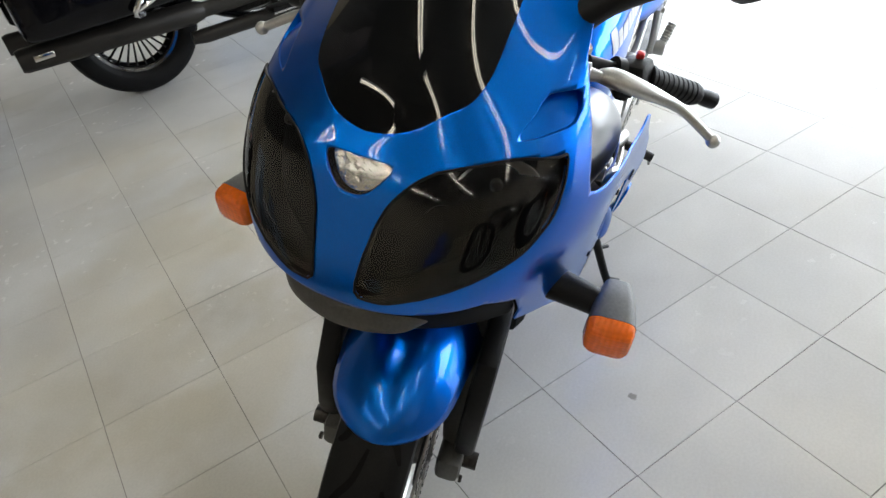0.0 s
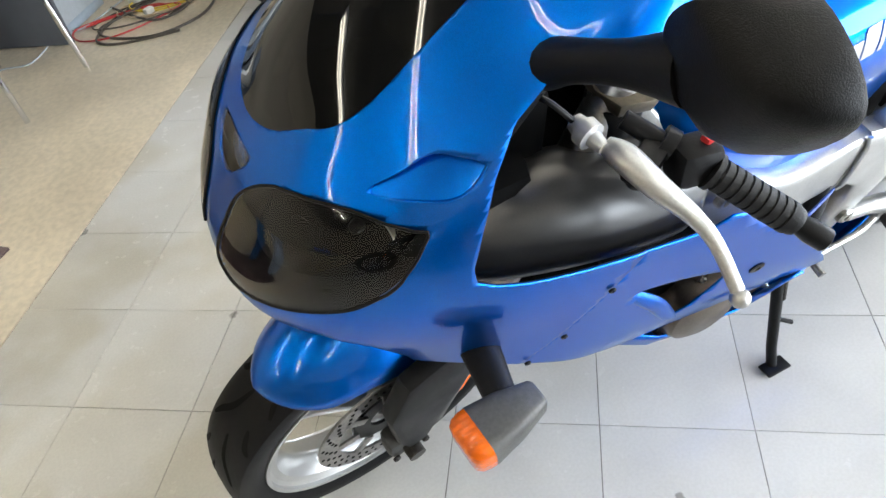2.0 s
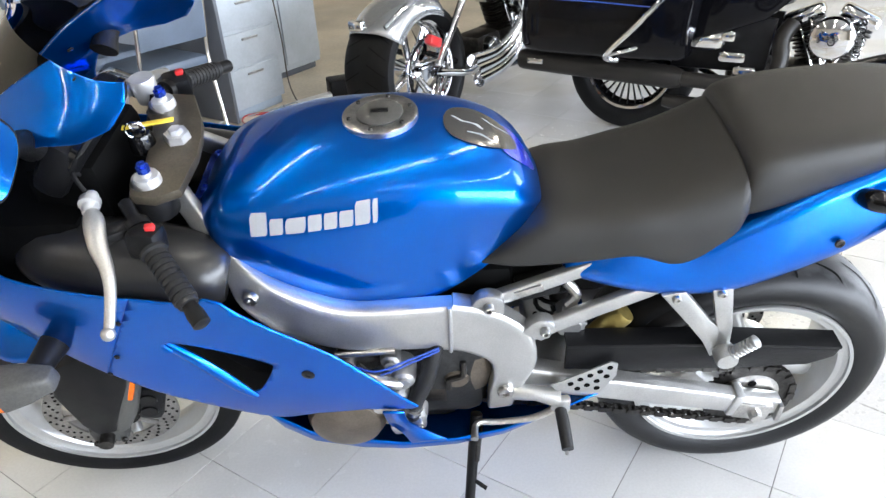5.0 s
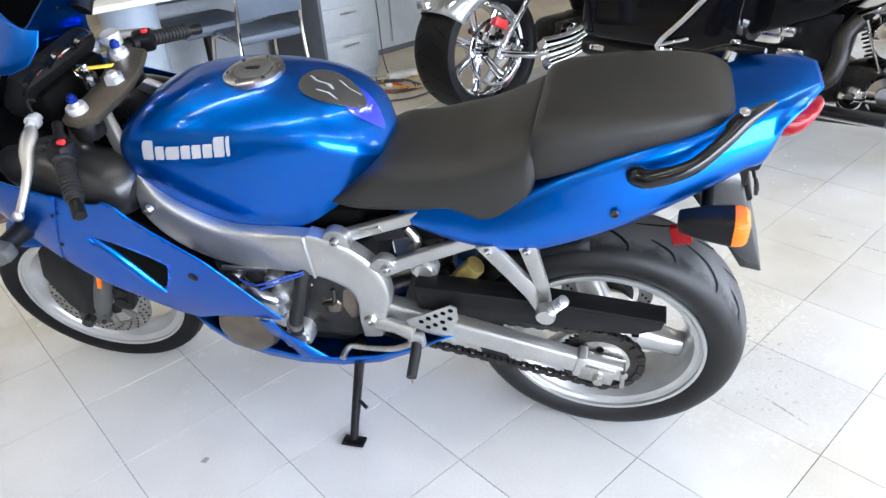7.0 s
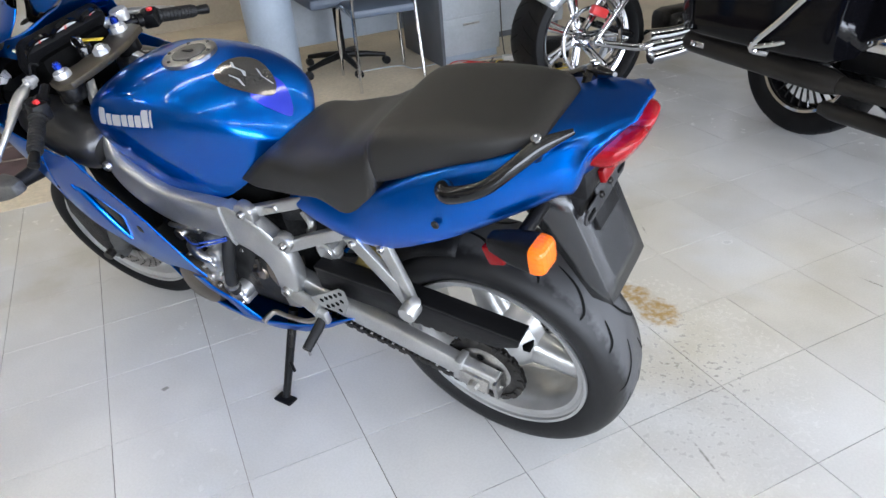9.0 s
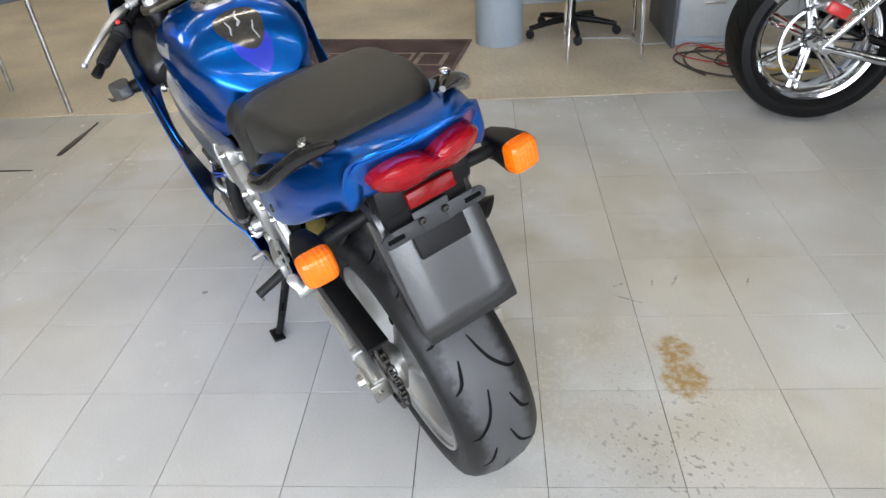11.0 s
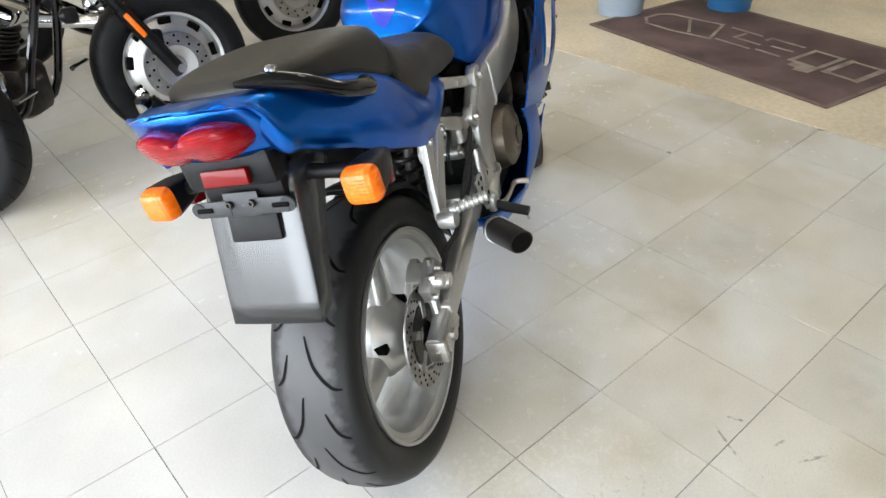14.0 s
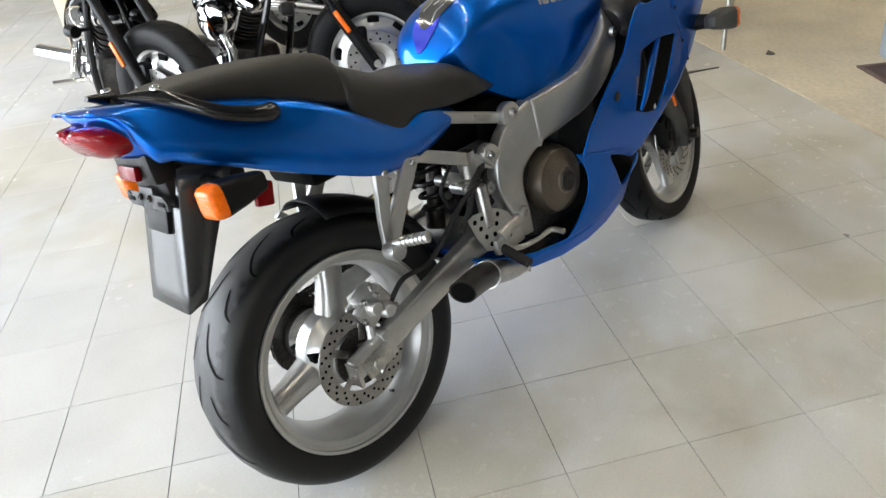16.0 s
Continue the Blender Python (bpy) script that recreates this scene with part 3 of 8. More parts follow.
slab("wall_window_pier_b", 5.0, SIDE_B + 0.2, WINDOW_V, WINDOW_V + 0.2, 0.3, 2.6, WALL)
slab("ceiling", SIDE_A - 0.2, SIDE_B + 0.2, BACK_V - 0.2, WINDOW_V + 0.2, CEIL, CEIL + 0.15, CEILING, "plain grey ceiling")
slab("ground_outside", -40, 40, WINDOW_V + 0.2, 60, -0.3, -0.1, CONCRETE, "pale paving outside the shop front")

window = new("window_1")
tagged(window, "wide aluminium framed shop front window", "window", kind="structure")
window.matrix_world = pose(0, 0, 0, 0, 0, 55.0)
for k in range(9):
    part("mullion", box((-4.6 + 1.2 * k, WINDOW_V + 0.10, 1.45), (0.07, 0.09, 2.3), 0.004), WINDOW_FRAME, window)
for z in (0.34, 2.56):
    part("rail", box((0.2, WINDOW_V + 0.10, z), (9.6, 0.08, 0.07), 0.004), WINDOW_FRAME, window)


def strip_light():
    """A bare fluorescent batten with two tubes."""
    thing = new("strip_light")
    tagged(thing, "lit twin fluorescent strip light on the ceiling", "light", "ceiling strip lights")
    part("batten", box((0, 0, -0.03), (2.44, 0.12, 0.06), 0.006), FITTING, thing)
    for y in (-0.045, 0.045):
        part("tube", tube([(-1.2, y, -0.085), (1.2, y, -0.085)], 0.008, 10), TUBE, thing, "lit white tube")
        for x in (-1.2, 1.2):
            part("holder", box((x, y, -0.072), (0.03, 0.03, 0.06), 0.004), FITTING, thing)
    return thing


strip = strip_light()
places = [(u, v) for v in (-3.9, -1.9, 0.1, 2.1) for u in (-4.4, -1.5, 1.4, 4.3) if v > 0 or u > 0]
strip.matrix_world = room(*places[0], CEIL)
for u_, v_ in places[1:]:
    copy_thing(strip, room(u_, v_, CEIL))

# a pale carpet mat with a printed outline
mat_thing = new("floor_mat")
tagged(mat_thing, "dark maroon carpet mat with pale outline print on concrete", "mat")
mat_thing.matrix_world = pose(2.108, -1.268, 0.0015, 0, 0, 45.8)
bm = bmesh.new()
add_box(bm, (0.77, -0.447, 0.004), (1.54, 0.895, 0.008), 0.003)
part("carpet", bm, MAT_MAT, mat_thing)
for xa, xb, ya, yb in ((0.0, 1.54, -0.022, 0.0), (0.0, 1.54, -0.895, -0.873), (0.0, 0.022, -0.873, -0.022), (1.518, 1.54, -0.873, -0.022)):
    part("binding", box(((xa + xb) / 2, (ya + yb) / 2, 0.0052), (xb - xa, yb - ya, 0.0098), 0.002), MAT_EDGE, mat_thing, "lighter bound edge")


def printed(rows):
    """One worn printed mark of flat strokes: (x, y, x, y, width) each."""
    bm = bmesh.new()
    for k, (xa, ya, xb, yb, w) in enumerate(rows):
        turn_ = math.atan2(yb - ya, xb - xa)
        add_box(bm, ((xa + xb) / 2, (ya + yb) / 2, 0.0088 + 0.0001 * k), (math.hypot(xb - xa, yb - ya) + w, w, 0.002), 0.0, Matrix.Rotation(turn_, 4, "Z"))
    part("printed_mark", bm, MAT_PALE, mat_thing)


printed([(0.10, -0.59, 0.26, -0.59, 0.018), (0.10, -0.37, 0.26, -0.37, 0.018), (0.10, -0.59, 0.10, -0.37, 0.030), (0.26, -0.59, 0.26, -0.37, 0.030)])
printed([(0.31, -0.59, 0.46, -0.59, 0.018), (0.31, -0.38, 0.46, -0.38, 0.018), (0.31, -0.59, 0.31, -0.38, 0.022), (0.46, -0.59, 0.46, -0.38, 0.022), (0.33, -0.345, 0.40, -0.345, 0.060), (0.32, -0.305, 0.36, -0.295, 0.035)])
printed([(0.53, -0.59, 0.72, -0.585, 0.016), (0.53, -0.38, 0.66, -0.38, 0.016), (0.53, -0.49, 0.64, -0.48, 0.016), (0.72, -0.585, 0.72, -0.54, 0.016)])
printed([(0.70, -0.45, 0.86, -0.45, 0.016), (0.70, -0.36, 0.90, -0.355, 0.016), (0.86, -0.45, 0.86, -0.54, 0.016), (0.78, -0.575, 0.97, -0.575, 0.016)])
printed([(0.93, -0.33, 1.04, -0.575, 0.018), (1.04, -0.575, 1.25, -0.53, 0.016), (0.93, -0.33, 1.16, -0.275, 0.018), (1.08, -0.335, 1.22, -0.50, 0.018)])
printed([(1.16, -0.275, 1.34, -0.27, 0.018), (1.34, -0.27, 1.415, -0.34, 0.018), (1.415, -0.34, 1.42, -0.44, 0.018), (1.42, -0.44, 1.37, -0.51, 0.018), (1.37, -0.51, 1.25, -0.53, 0.016)])


# ---- the blue sport motorcycle, leaning on its side stand ----
# its own axes: x ahead from under the rear axle, y to its left, z up along its middle plane
bike = new("sport_motorcycle")
tagged(bike, "metallic blue sport motorcycle leaning on its side stand on tiles", "motorcycle")
bike.matrix_world = pose(0, 0, 0, 0, 0, -2.2) @ pose(0, 0, 0, -12.5, 0, 0)
STEER_AXIS = Vector((-math.sin(radians(23.5)), 0, math.cos(radians(23.5))))
STEER = Matrix.Translation((1.06, 0, 0.93)) @ Matrix.Rotation(radians(9.4), 4, STEER_AXIS) @ Matrix.Translation((-1.06, 0, -0.93))
FAIRING = Matrix.Translation((0.6, 0, 0)) @ Matrix.Rotation(radians(-1.1), 4, "Z") @ Matrix.Translation((-0.6, 0, 0))


def both(name, bm, mat, parent=bike, label="", **more):
    """A part and its twin on the other side."""
    other = mirrored(bm)
    return part(name, bm, mat, parent, label, **more), part(name, other, mat, parent, label, **more)


def steered(bm):
    bm.transform(STEER)
    return bm


def steered_both(name, bm, mat, parent=bike, label="", **more):
    other = mirrored(bm)
    return part(name, steered(bm), mat, parent, label, **more), part(name, steered(other), mat, parent, label, **more)


# ---- wheels ----
def tyre_profile(radius, width, bead=0.222, n=11):
    half = width / 2
    pts = [(bead, -half * 0.72), (bead + 0.012, -half * 0.86), (bead + 0.030, -half * 0.97)]
    depth = radius - bead - 0.048
    for k in range(n):
        a = -math.pi / 2 + math.pi * k / (n - 1)
        pts.append((bead + 0.048 + depth * abs(math.cos(a)) ** 0.85, half * math.copysign(abs(math.sin(a)) ** 1.0, a)))
    return pts + [(r, -y) for r, y in pts[2::-1]]


def crown(radius, width, y, bead=0.222):
    """The tread's radius at y off the middle."""
    depth = radius - bead - 0.048
    return bead + 0.048 + depth * max(1 - (2 * y / width) ** 2, 0.0) ** 0.425


def add_grooves(bm, radius, width, count, lines, thick=0.0036):
    """Curved grooves over the tread: each line runs through (turn, y) points."""
    for k in range(count):
        for line in lines:
            pts = smooth_line(line, 4)
            rows = []
            for i, (turn, y) in enumerate(pts):
                t = i / (len(pts) - 1)
                w = thick * (0.35 + 1.3 * math.sin(math.pi * min(max(t, 0.03), 0.97)) ** 0.6)
                d = np.array(pts[min(i + 1, len(pts) - 1)]) - np.array(pts[max(i - 1, 0)])
                d = d / (np.hypot(d[0] * radius * 0.0174, d[1]) + 1e-9)
                row = []
                for s in (-1, 1):
                    yy = y + s * w * d[0] * radius * 0.0174
                    tt = turn - s * w * d[1] / (radius * 0.0174) + 360 * k / count
                    r = crown(radius, width, yy) + 0.0006
                    row.append(bm.verts.new((r * math.cos(radians(tt)), yy, r * math.sin(radians(tt)))))
                rows.append(row)
            for a, b in zip(rows, rows[1:]):
                bm.faces.new((a[0], a[1], b[1], b[0]))
    return bm


RIM_GROW = 0.985


def rim_mesh(rim_width):
    bm = bmesh.new()
    h = rim_width / 2
    edge = [(0.233, -h), (0.234, -h + 0.006), (0.224, -h + 0.009), (0.214, -h + 0.014), (0.206, -h + 0.028), (0.199, -h + 0.045), (0.197, 0)]
    outer = edge + [(r, -y) for r, y in edge[-2::-1]]
    inner = [(r - 0.007 if r < 0.222 else 0.226, y * 0.985) for r, y in outer[::-1]]
    add_lathe(bm, [(r * RIM_GROW, y) for r, y in outer + inner], 96, closed=True)
    return bm


def hub_mesh(hub, hub_half):
    bm = bmesh.new()
    add_lathe(bm, [(0.016, -hub_half - 0.006), (0.032, -hub_half - 0.006), (0.036, -hub_half), (hub * 0.75, -hub_half * 0.75), (hub, -hub_half * 0.3), (hub, hub_half * 0.3), (hub * 0.75, hub_half * 0.75), (0.036, hub_half), (0.032, hub_half + 0.006), (0.016, hub_half + 0.006)], 48, closed=True)
    return bm


def spoke_meshes(hub, spokes, spoke_wide, spoke_deep, turn):
    out = []
    for k in range(spokes):
        bm = bmesh.new()
        a = radians(turn + 360 * k / spokes)
        c, s = math.cos(a), math.sin(a)
        rings = []
        for t in (0, 0.15, 0.35, 0.6, 0.85, 1.0):
            r = hub * 0.80 + (0.200 * RIM_GROW - hub * 0.80) * t
            wide = spoke_wide * (1.45 - 1.1 * t + 0.75 * t * t)
            deep = spoke_deep * (1.25 - 0.45 * t)
            ring = []
            for i in range(16):
                q = 2 * math.pi * i / 16
                x, y = math.cos(q), math.sin(q)
                across, along = wide * math.copysign(abs(x) ** 0.7, x), deep * math.copysign(abs(y) ** 0.7, y)
                ring.append((r * c - across * s, along, r * s + across * c))
            rings.append(ring)
        out.append(add_loft(bm, rings))
    return out


def cast_wheel(name, x, z, m, rim_width, hub, hub_half, spoke_wide, spoke_deep, turn):
    """A three-spoke cast wheel: rim, hub and spokes."""
    wheel = part(name, at_axle(rim_mesh(rim_width), x, z, m), CAST, bike, "silver three-spoke cast alloy wheel")
    part("hub", at_axle(hub_mesh(hub, hub_half), x, z, m), CAST, wheel)
    for bm in spoke_meshes(hub, 3, spoke_wide, spoke_deep, turn):
        part("spoke", at_axle(bm, x, z, m), CAST, wheel)
    return wheel


def disc_mesh(r0, r1, y, thick=0.005, spider=0):
    bm = bmesh.new()
    add_lathe(bm, [(r0, y - thick / 2), (r1 - 0.001, y - thick / 2), (r1, y), (r1 - 0.001, y + thick / 2), (r0, y + thick / 2)], 72, closed=True)
    for k in range(spider):
        a = 2 * math.pi * k / spider
        add_box(bm, ((r0 - 0.016) * math.cos(a), y, (r0 - 0.016) * math.sin(a)), (0.05, thick, 0.018), 0.001, Matrix.Rotation(-a, 4, "Y"))
    return bm


# discs that stand proud; coloured near black for the shade in drilled holes
def holes_mesh(r0, r1, y, rows=3, turns=18, size=0.0035):
    bm = bmesh.new()
    for k in range(turns):
        for j in range(rows):
            r, a = r0 + (r1 - r0) * (j + 0.5) / rows, 2 * math.pi * (k + 0.33 * j) / turns
            add_lathe(bm, [(0, y - 0.0033), (size, y - 0.0033), (size, y + 0.0033), (0, y + 0.0033)], 7, "Y", (r * math.cos(a), 0, r * math.sin(a)))
    return bm


def at_axle(bm, x, z, m=None):
    bm.transform(Matrix.Translation((x, 0, z)))
    if m:
        bm.transform(m)
    return bm


REAR_R, REAR_W, FRONT_R, FRONT_W = 0.314, 0.174, 0.289, 0.118
FX, FZ = 1.405, 0.289


def tread_material():
    """Black rubber with a grey scrubbed band where the tyre has run."""
    m = material("worn_rear_tyre", (0.006, 0.006, 0.0065), 0.46, spec=0.35, grain=0.15, grain_size=300, bump=0.25, bump_size=500)
    n, l = m.node_tree.nodes, m.node_tree.links
    tc, sep, ab, nz, add, rng, mix = (n.new("ShaderNode" + k) for k in ("TexCoord", "SeparateXYZ", "Math", "TexNoise", "Math", "MapRange", "Mix"))
    ab.operation, add.operation, mix.data_type = "ABSOLUTE", "ADD", "RGBA"
    nz.inputs["Scale"].default_value, nz.inputs["Detail"].default_value = 45, 6
    l.new(tc.outputs["Object"], sep.inputs[0]), l.new(tc.outputs["Object"], nz.inputs["Vector"])
    l.new(sep.outputs["Y"], ab.inputs[0])
    sc = n.new("ShaderNodeMath")
    sc.operation, sc.inputs[1].default_value = "MULTIPLY", 0.05
    l.new(nz.outputs["Fac"], sc.inputs[0])
    l.new(ab.outputs[0], add.inputs[0]), l.new(sc.outputs[0], add.inputs[1])
    rng.inputs["From Min"].default_value, rng.inputs["From Max"].default_value = 0.066, 0.086
    l.new(add.outputs[0], rng.inputs["Value"]), l.new(rng.outputs[0], mix.inputs["Factor"])
    mix.inputs["A"].default_value, mix.inputs["B"].default_value = (0.052, 0.052, 0.054, 1), (0.006, 0.006, 0.0065, 1)
    l.new(mix.outputs["Result"], n["Principled BSDF"].inputs["Base Color"])
    return m


rear_wheel = cast_wheel("rear_wheel", 0, REAR_R, None, 0.160, 0.090, 0.066, 0.028, 0.028, 75)
part("tyre", at_axle(lathe(tyre_profile(REAR_R, REAR_W), 128), 0, REAR_R), tread_material(), rear_wheel, "wide black tyre with a grey scrubbed band")
part("tread_groove", at_axle(add_grooves(bmesh.new(), REAR_R, REAR_W, 9, (
    ((0, 0.006), (10, 0.022), (17, 0.050), (18, 0.068)), ((20, -0.006), (30, -0.022), (37, -0.050), (38, -0.068)),
    ((6, -0.030), (14, -0.044), (17, -0.062)), ((26, 0.030), (34, 0.044), (37, 0.062))), 0.0021), 0, REAR_R), GROOVE, rear_wheel, kind="stuff")
# near-black blocks through the hub as the shade in its windows
for x, z in ((0.060, 0.048), (-0.074, 0.022), (0.012, -0.076)):
    part("hub_window", at_axle(box((x, 0, z), (0.018, 0.098, 0.018), 0.002), 0, REAR_R), SHADOW, rear_wheel)
part("valve", at_axle(tube([(0.08, -0.03, -0.176), (0.074, -0.055, -0.163)], 0.004, 8), 0, REAR_R), DARK_STEEL, rear_wheel)
rear_disc = part("rear_brake_disc", at_axle(disc_mesh(0.078, 0.112, -0.105, 0.005, 5), 0, REAR_R), DISC, rear_wheel, "drilled steel brake disc")
part("drilling", at_axle(holes_mesh(0.082, 0.110, -0.105, 3, 20), 0, REAR_R), SHADOW, rear_disc)
part("disc_carrier", at_axle(lathe([(0.03, -0.085), (0.055, -0.085), (0.066, -0.098), (0.066, -0.106), (0.03, -0.106)], 30), 0, REAR_R), DARK_STEEL, rear_wheel)
sprocket = bmesh.new()
outline = []
for k in range(42 * 4):
    a, r = 2 * math.pi * k / 168, (0.096 if k % 4 in (0, 1) else 0.089)
    outline.append((r * math.cos(a), r * math.sin(a)))
add_plate(sprocket, outline, 0.111, 0.117, "Y")
part("sprocket", at_axle(sprocket, 0, REAR_R), DARK_STEEL, rear_wheel, "dark oily rear sprocket")
part("sprocket_carrier", at_axle(lathe([(0.0, 0.122), (0.05, 0.122), (0.062, 0.119), (0.066, 0.1175), (0.066, 0.09), (0.03, 0.07)], 30), 0, REAR_R), STEEL, rear_wheel)
# near-black discs on the carrier in place of shaded holes
for k in range(5):
    a = 2 * math.pi * k / 5 + 0.3
    part("sprocket_hole", at_axle(lathe([(0, 0.1235), (0.009, 0.1235), (0.009, 0.1225)], 12, "Y", (0.045 * math.cos(a), 0, 0.045 * math.sin(a))), 0, REAR_R), SHADOW, rear_wheel)

front_wheel = cast_wheel("front_wheel", FX, FZ, STEER, 0.104, 0.052, 0.045, 0.024, 0.022, 40)
part("tyre", at_axle(lathe(tyre_profile(FRONT_R, FRONT_W), 120), FX, FZ, STEER), RUBBER, front_wheel, "black road tyre")
part("tread_groove", at_axle(add_grooves(bmesh.new(), FRONT_R, FRONT_W, 10, (
    ((0, 0.004), (-9, 0.014), (-15, 0.032), (-20, 0.044)), ((18, -0.004), (9, -0.014), (3, -0.032), (-2, -0.044)),
    ((8, 0.030), (2, 0.040), (0, 0.050)), ((26, -0.030), (20, -0.040), (18, -0.050))), 0.0032), FX, FZ, STEER), GROOVE, front_wheel, kind="stuff")
for side in (-1, 1):
    d = part("front_brake_disc", at_axle(disc_mesh(0.104, 0.143, 0.064 * side, 0.005, 8), FX, FZ, STEER), DISC, front_wheel, "drilled steel brake disc")
    part("drilling", at_axle(holes_mesh(0.108, 0.140, 0.064 * side, 4, 22), FX, FZ, STEER), SHADOW, d)
    part("disc_carrier", at_axle(disc_mesh(0.036, 0.072, 0.056 * side, 0.006, 0), FX, FZ, STEER), CHASSIS_BLACK, front_wheel)

# ---- front suspension ----
RAKE = Vector((math.sin(radians(23.5)), 0, -math.cos(radians(23.5))))
top_l = Vector((1.098, 0.105, 0.945))
fork_u = top_l + RAKE * 0.42
fork_l = top_l + RAKE * 0.69
steered_both("fork_tube", tube([top_l, fork_u], 0.0235, 20), STEEL, label="bright steel fork tube")
lower = bmesh.new()
add_tube(lower, [fork_u - RAKE * 0.04, fork_u + RAKE * 0.02, fork_u + RAKE * 0.05, fork_l - RAKE * 0.04, fork_l + RAKE * 0.01], [0.030, 0.032, 0.034, 0.034, 0.026], 20)
add_box(lower, (FX, 0.105, FZ - 0.005), (0.075, 0.045, 0.06), 0.012)
steered_both("fork_lower", lower, GREY_PLASTIC, label="dark grey fork leg")
guard = plate([(1.262, 0.565), (1.330, 0.585), (1.405, 0.560), (1.440, 0.475), (1.430, 0.360), (1.415, 0.315), (1.375, 0.315), (1.345, 0.375), (1.295, 0.470)], 0.106, 0.142, "Y", 0.010)
steered_both("fork_guard", guard, PLASTIC, label="dark grey fork cover")
steered_both("axle_clamp", add_bolt(add_bolt(tube([(FX, 0.12, FZ), (FX, 0.152, FZ)], 0.016, 14), (FX + 0.03, 0.128, FZ - 0.02), (0, 1, 0)), (FX - 0.03, 0.128, FZ - 0.02), (0, 1, 0)), DARK_STEEL)
steered_both("fork_reflector", box((1.298, 0.124, 0.450), (0.016, 0.026, 0.075), 0.005, Matrix.Rotation(radians(-23), 4, "Y")), ORANGE, label="amber side reflector")
caliper = bmesh.new()
add_box(caliper, (1.300, 0.070, 0.335), (0.055, 0.062, 0.115), 0.014, Matrix.Rotation(radians(-20), 4, "Y"))
add_lathe(caliper, [(0, 0.035), (0.018, 0.035), (0.018, 0.0), (0, 0.0)], 14, "Y", (1.297, 0.07, 0.36))
add_lathe(caliper, [(0, 0.035), (0.018, 0.035), (0.018, 0.0), (0, 0.0)], 14, "Y", (1.308, 0.07, 0.318))
steered_both("front_caliper", caliper, CHASSIS_BLACK, label="black brake caliper")
steered_both("brake_hose", tube([(1.29, 0.085, 0.39), (1.24, 0.10, 0.52), (1.17, 0.09, 0.66), (1.13, 0.05, 0.80)], 0.006, 8, smooth=6), PLASTIC)
rings = []
for t in [0.0, 0.004, 0.012, 0.025, 0.045, 0.07, 0.10, 0.14] + list(np.linspace(0.19, 1, 18)):
    a = radians(56 + 94 * t)
    half = curve_of(t, [0.2, 0.4, 0.7, 1.0], [0.094, 0.103, 0.103, 0.086]) * math.sqrt(max(1 - (1 - min(t / 0.22, 1)) ** 2, 0.0004))
    drop = (0.066 + 0.014 * t) * (half / 0.102) ** 1.4
    r = 0.315 + 0.006 * math.sin(math.pi * t) - 0.010 * (1 - min(t / 0.1, 1)) ** 2
    ring = []
    for q in np.linspace(-1, 1, 21):
        ring.append((FX + (r - drop * abs(q) ** 2.0) * math.cos(a), half * q, FZ + (r - drop * abs(q) ** 2.0) * math.sin(a)))
    rings.append(ring)
part("front_mudguard", steered(loft(rings, closed=False)), BLUE, bike, "metallic blue front mudguard", thick=0.003)

# ---- fairing: one skin, cut where lamps, screen and openings are ----
SKIN_Z = np.linspace(0.30, 1.26, 481)


def flowing(zs, values, soft=0.022):
    """A line of values over the heights with its waves smoothed out."""
    y = np.interp(SKIN_Z, SKIN_Z, curve_of(SKIN_Z, zs, values))
    n = int(3 * soft / 0.002)
    k = np.exp(-0.5 * (np.arange(-n, n + 1) * 0.002 / soft) ** 2)
    return np.convolve(np.pad(y, n, "reflect", reflect_type="odd"), k / k.sum(), "valid")


NOSE_LINE = flowing([0.38, 0.60, 0.70, 0.755, 0.80, 0.873, 0.915, 0.94, 0.98, 1.03, 1.08, 1.13, 1.18], [1.40, 1.455, 1.515, 1.538, 1.534, 1.500, 1.478, 1.445, 1.378, 1.294, 1.214, 1.14, 1.07], 0.018)
WIDE_LINE = flowing([0.38, 0.46, 0.54, 0.62, 0.70, 0.78, 0.83, 0.87, 0.91, 0.95, 1.0, 1.05, 1.1, 1.14, 1.18], [0.185, 0.215, 0.235, 0.243, 0.25, 0.257, 0.258, 0.252, 0.241, 0.230, 0.217, 0.202, 0.178, 0.147, 0.10], 0.025)
CREST_LINE = flowing([0.38, 0.6, 0.8, 0.88, 0.91, 0.935, 0.953, 0.975, 0.992, 1.03, 1.058, 1.113, 1.18], [0.0, 0.0, 0.0, 0.0, 0.002, 0.011, 0.025, 0.049, 0.069, 0.101, 0.121, 0.151, 0.165], 0.018)


def skin_point(z, s):
    """The fairing's left skin at a height z; s 0 at the nose, 0.75 at the widest, 1 at the rear."""
    xf, w = np.interp(z, SKIN_Z, NOSE_LINE), np.interp(z, SKIN_Z, WIDE_LINE)
    xb = curve_of(z, [0.38, 0.7, 0.9, 1.0, 1.18], [1.10, 1.12, 1.15, 1.10, 0.98])
    p = curve_of(z, [0.38, 0.7, 0.85, 0.95, 1.18], [2.1, 2.2, 2.6, 2.9, 2.6])
    a = np.clip(s / 0.75, 0, 1) * np.pi / 2
    x = xb + (xf - xb) * np.cos(a) ** (2 / p)
    y = w * np.sin(a) ** (2 / p)
    x = x + np.interp(z, SKIN_Z, CREST_LINE) * np.clip(1 - (y / 0.17) ** 2, 0, 1) ** 1.5
    b = np.clip((s - 0.75) / 0.25, 0, 1)
    x = np.where(s > 0.75, xb + (0.60 - xb) * b, x)
    y = y - 0.012 * b * b * (z > 0.0)
    return np.stack([x, y, z + 0 * x], -1)


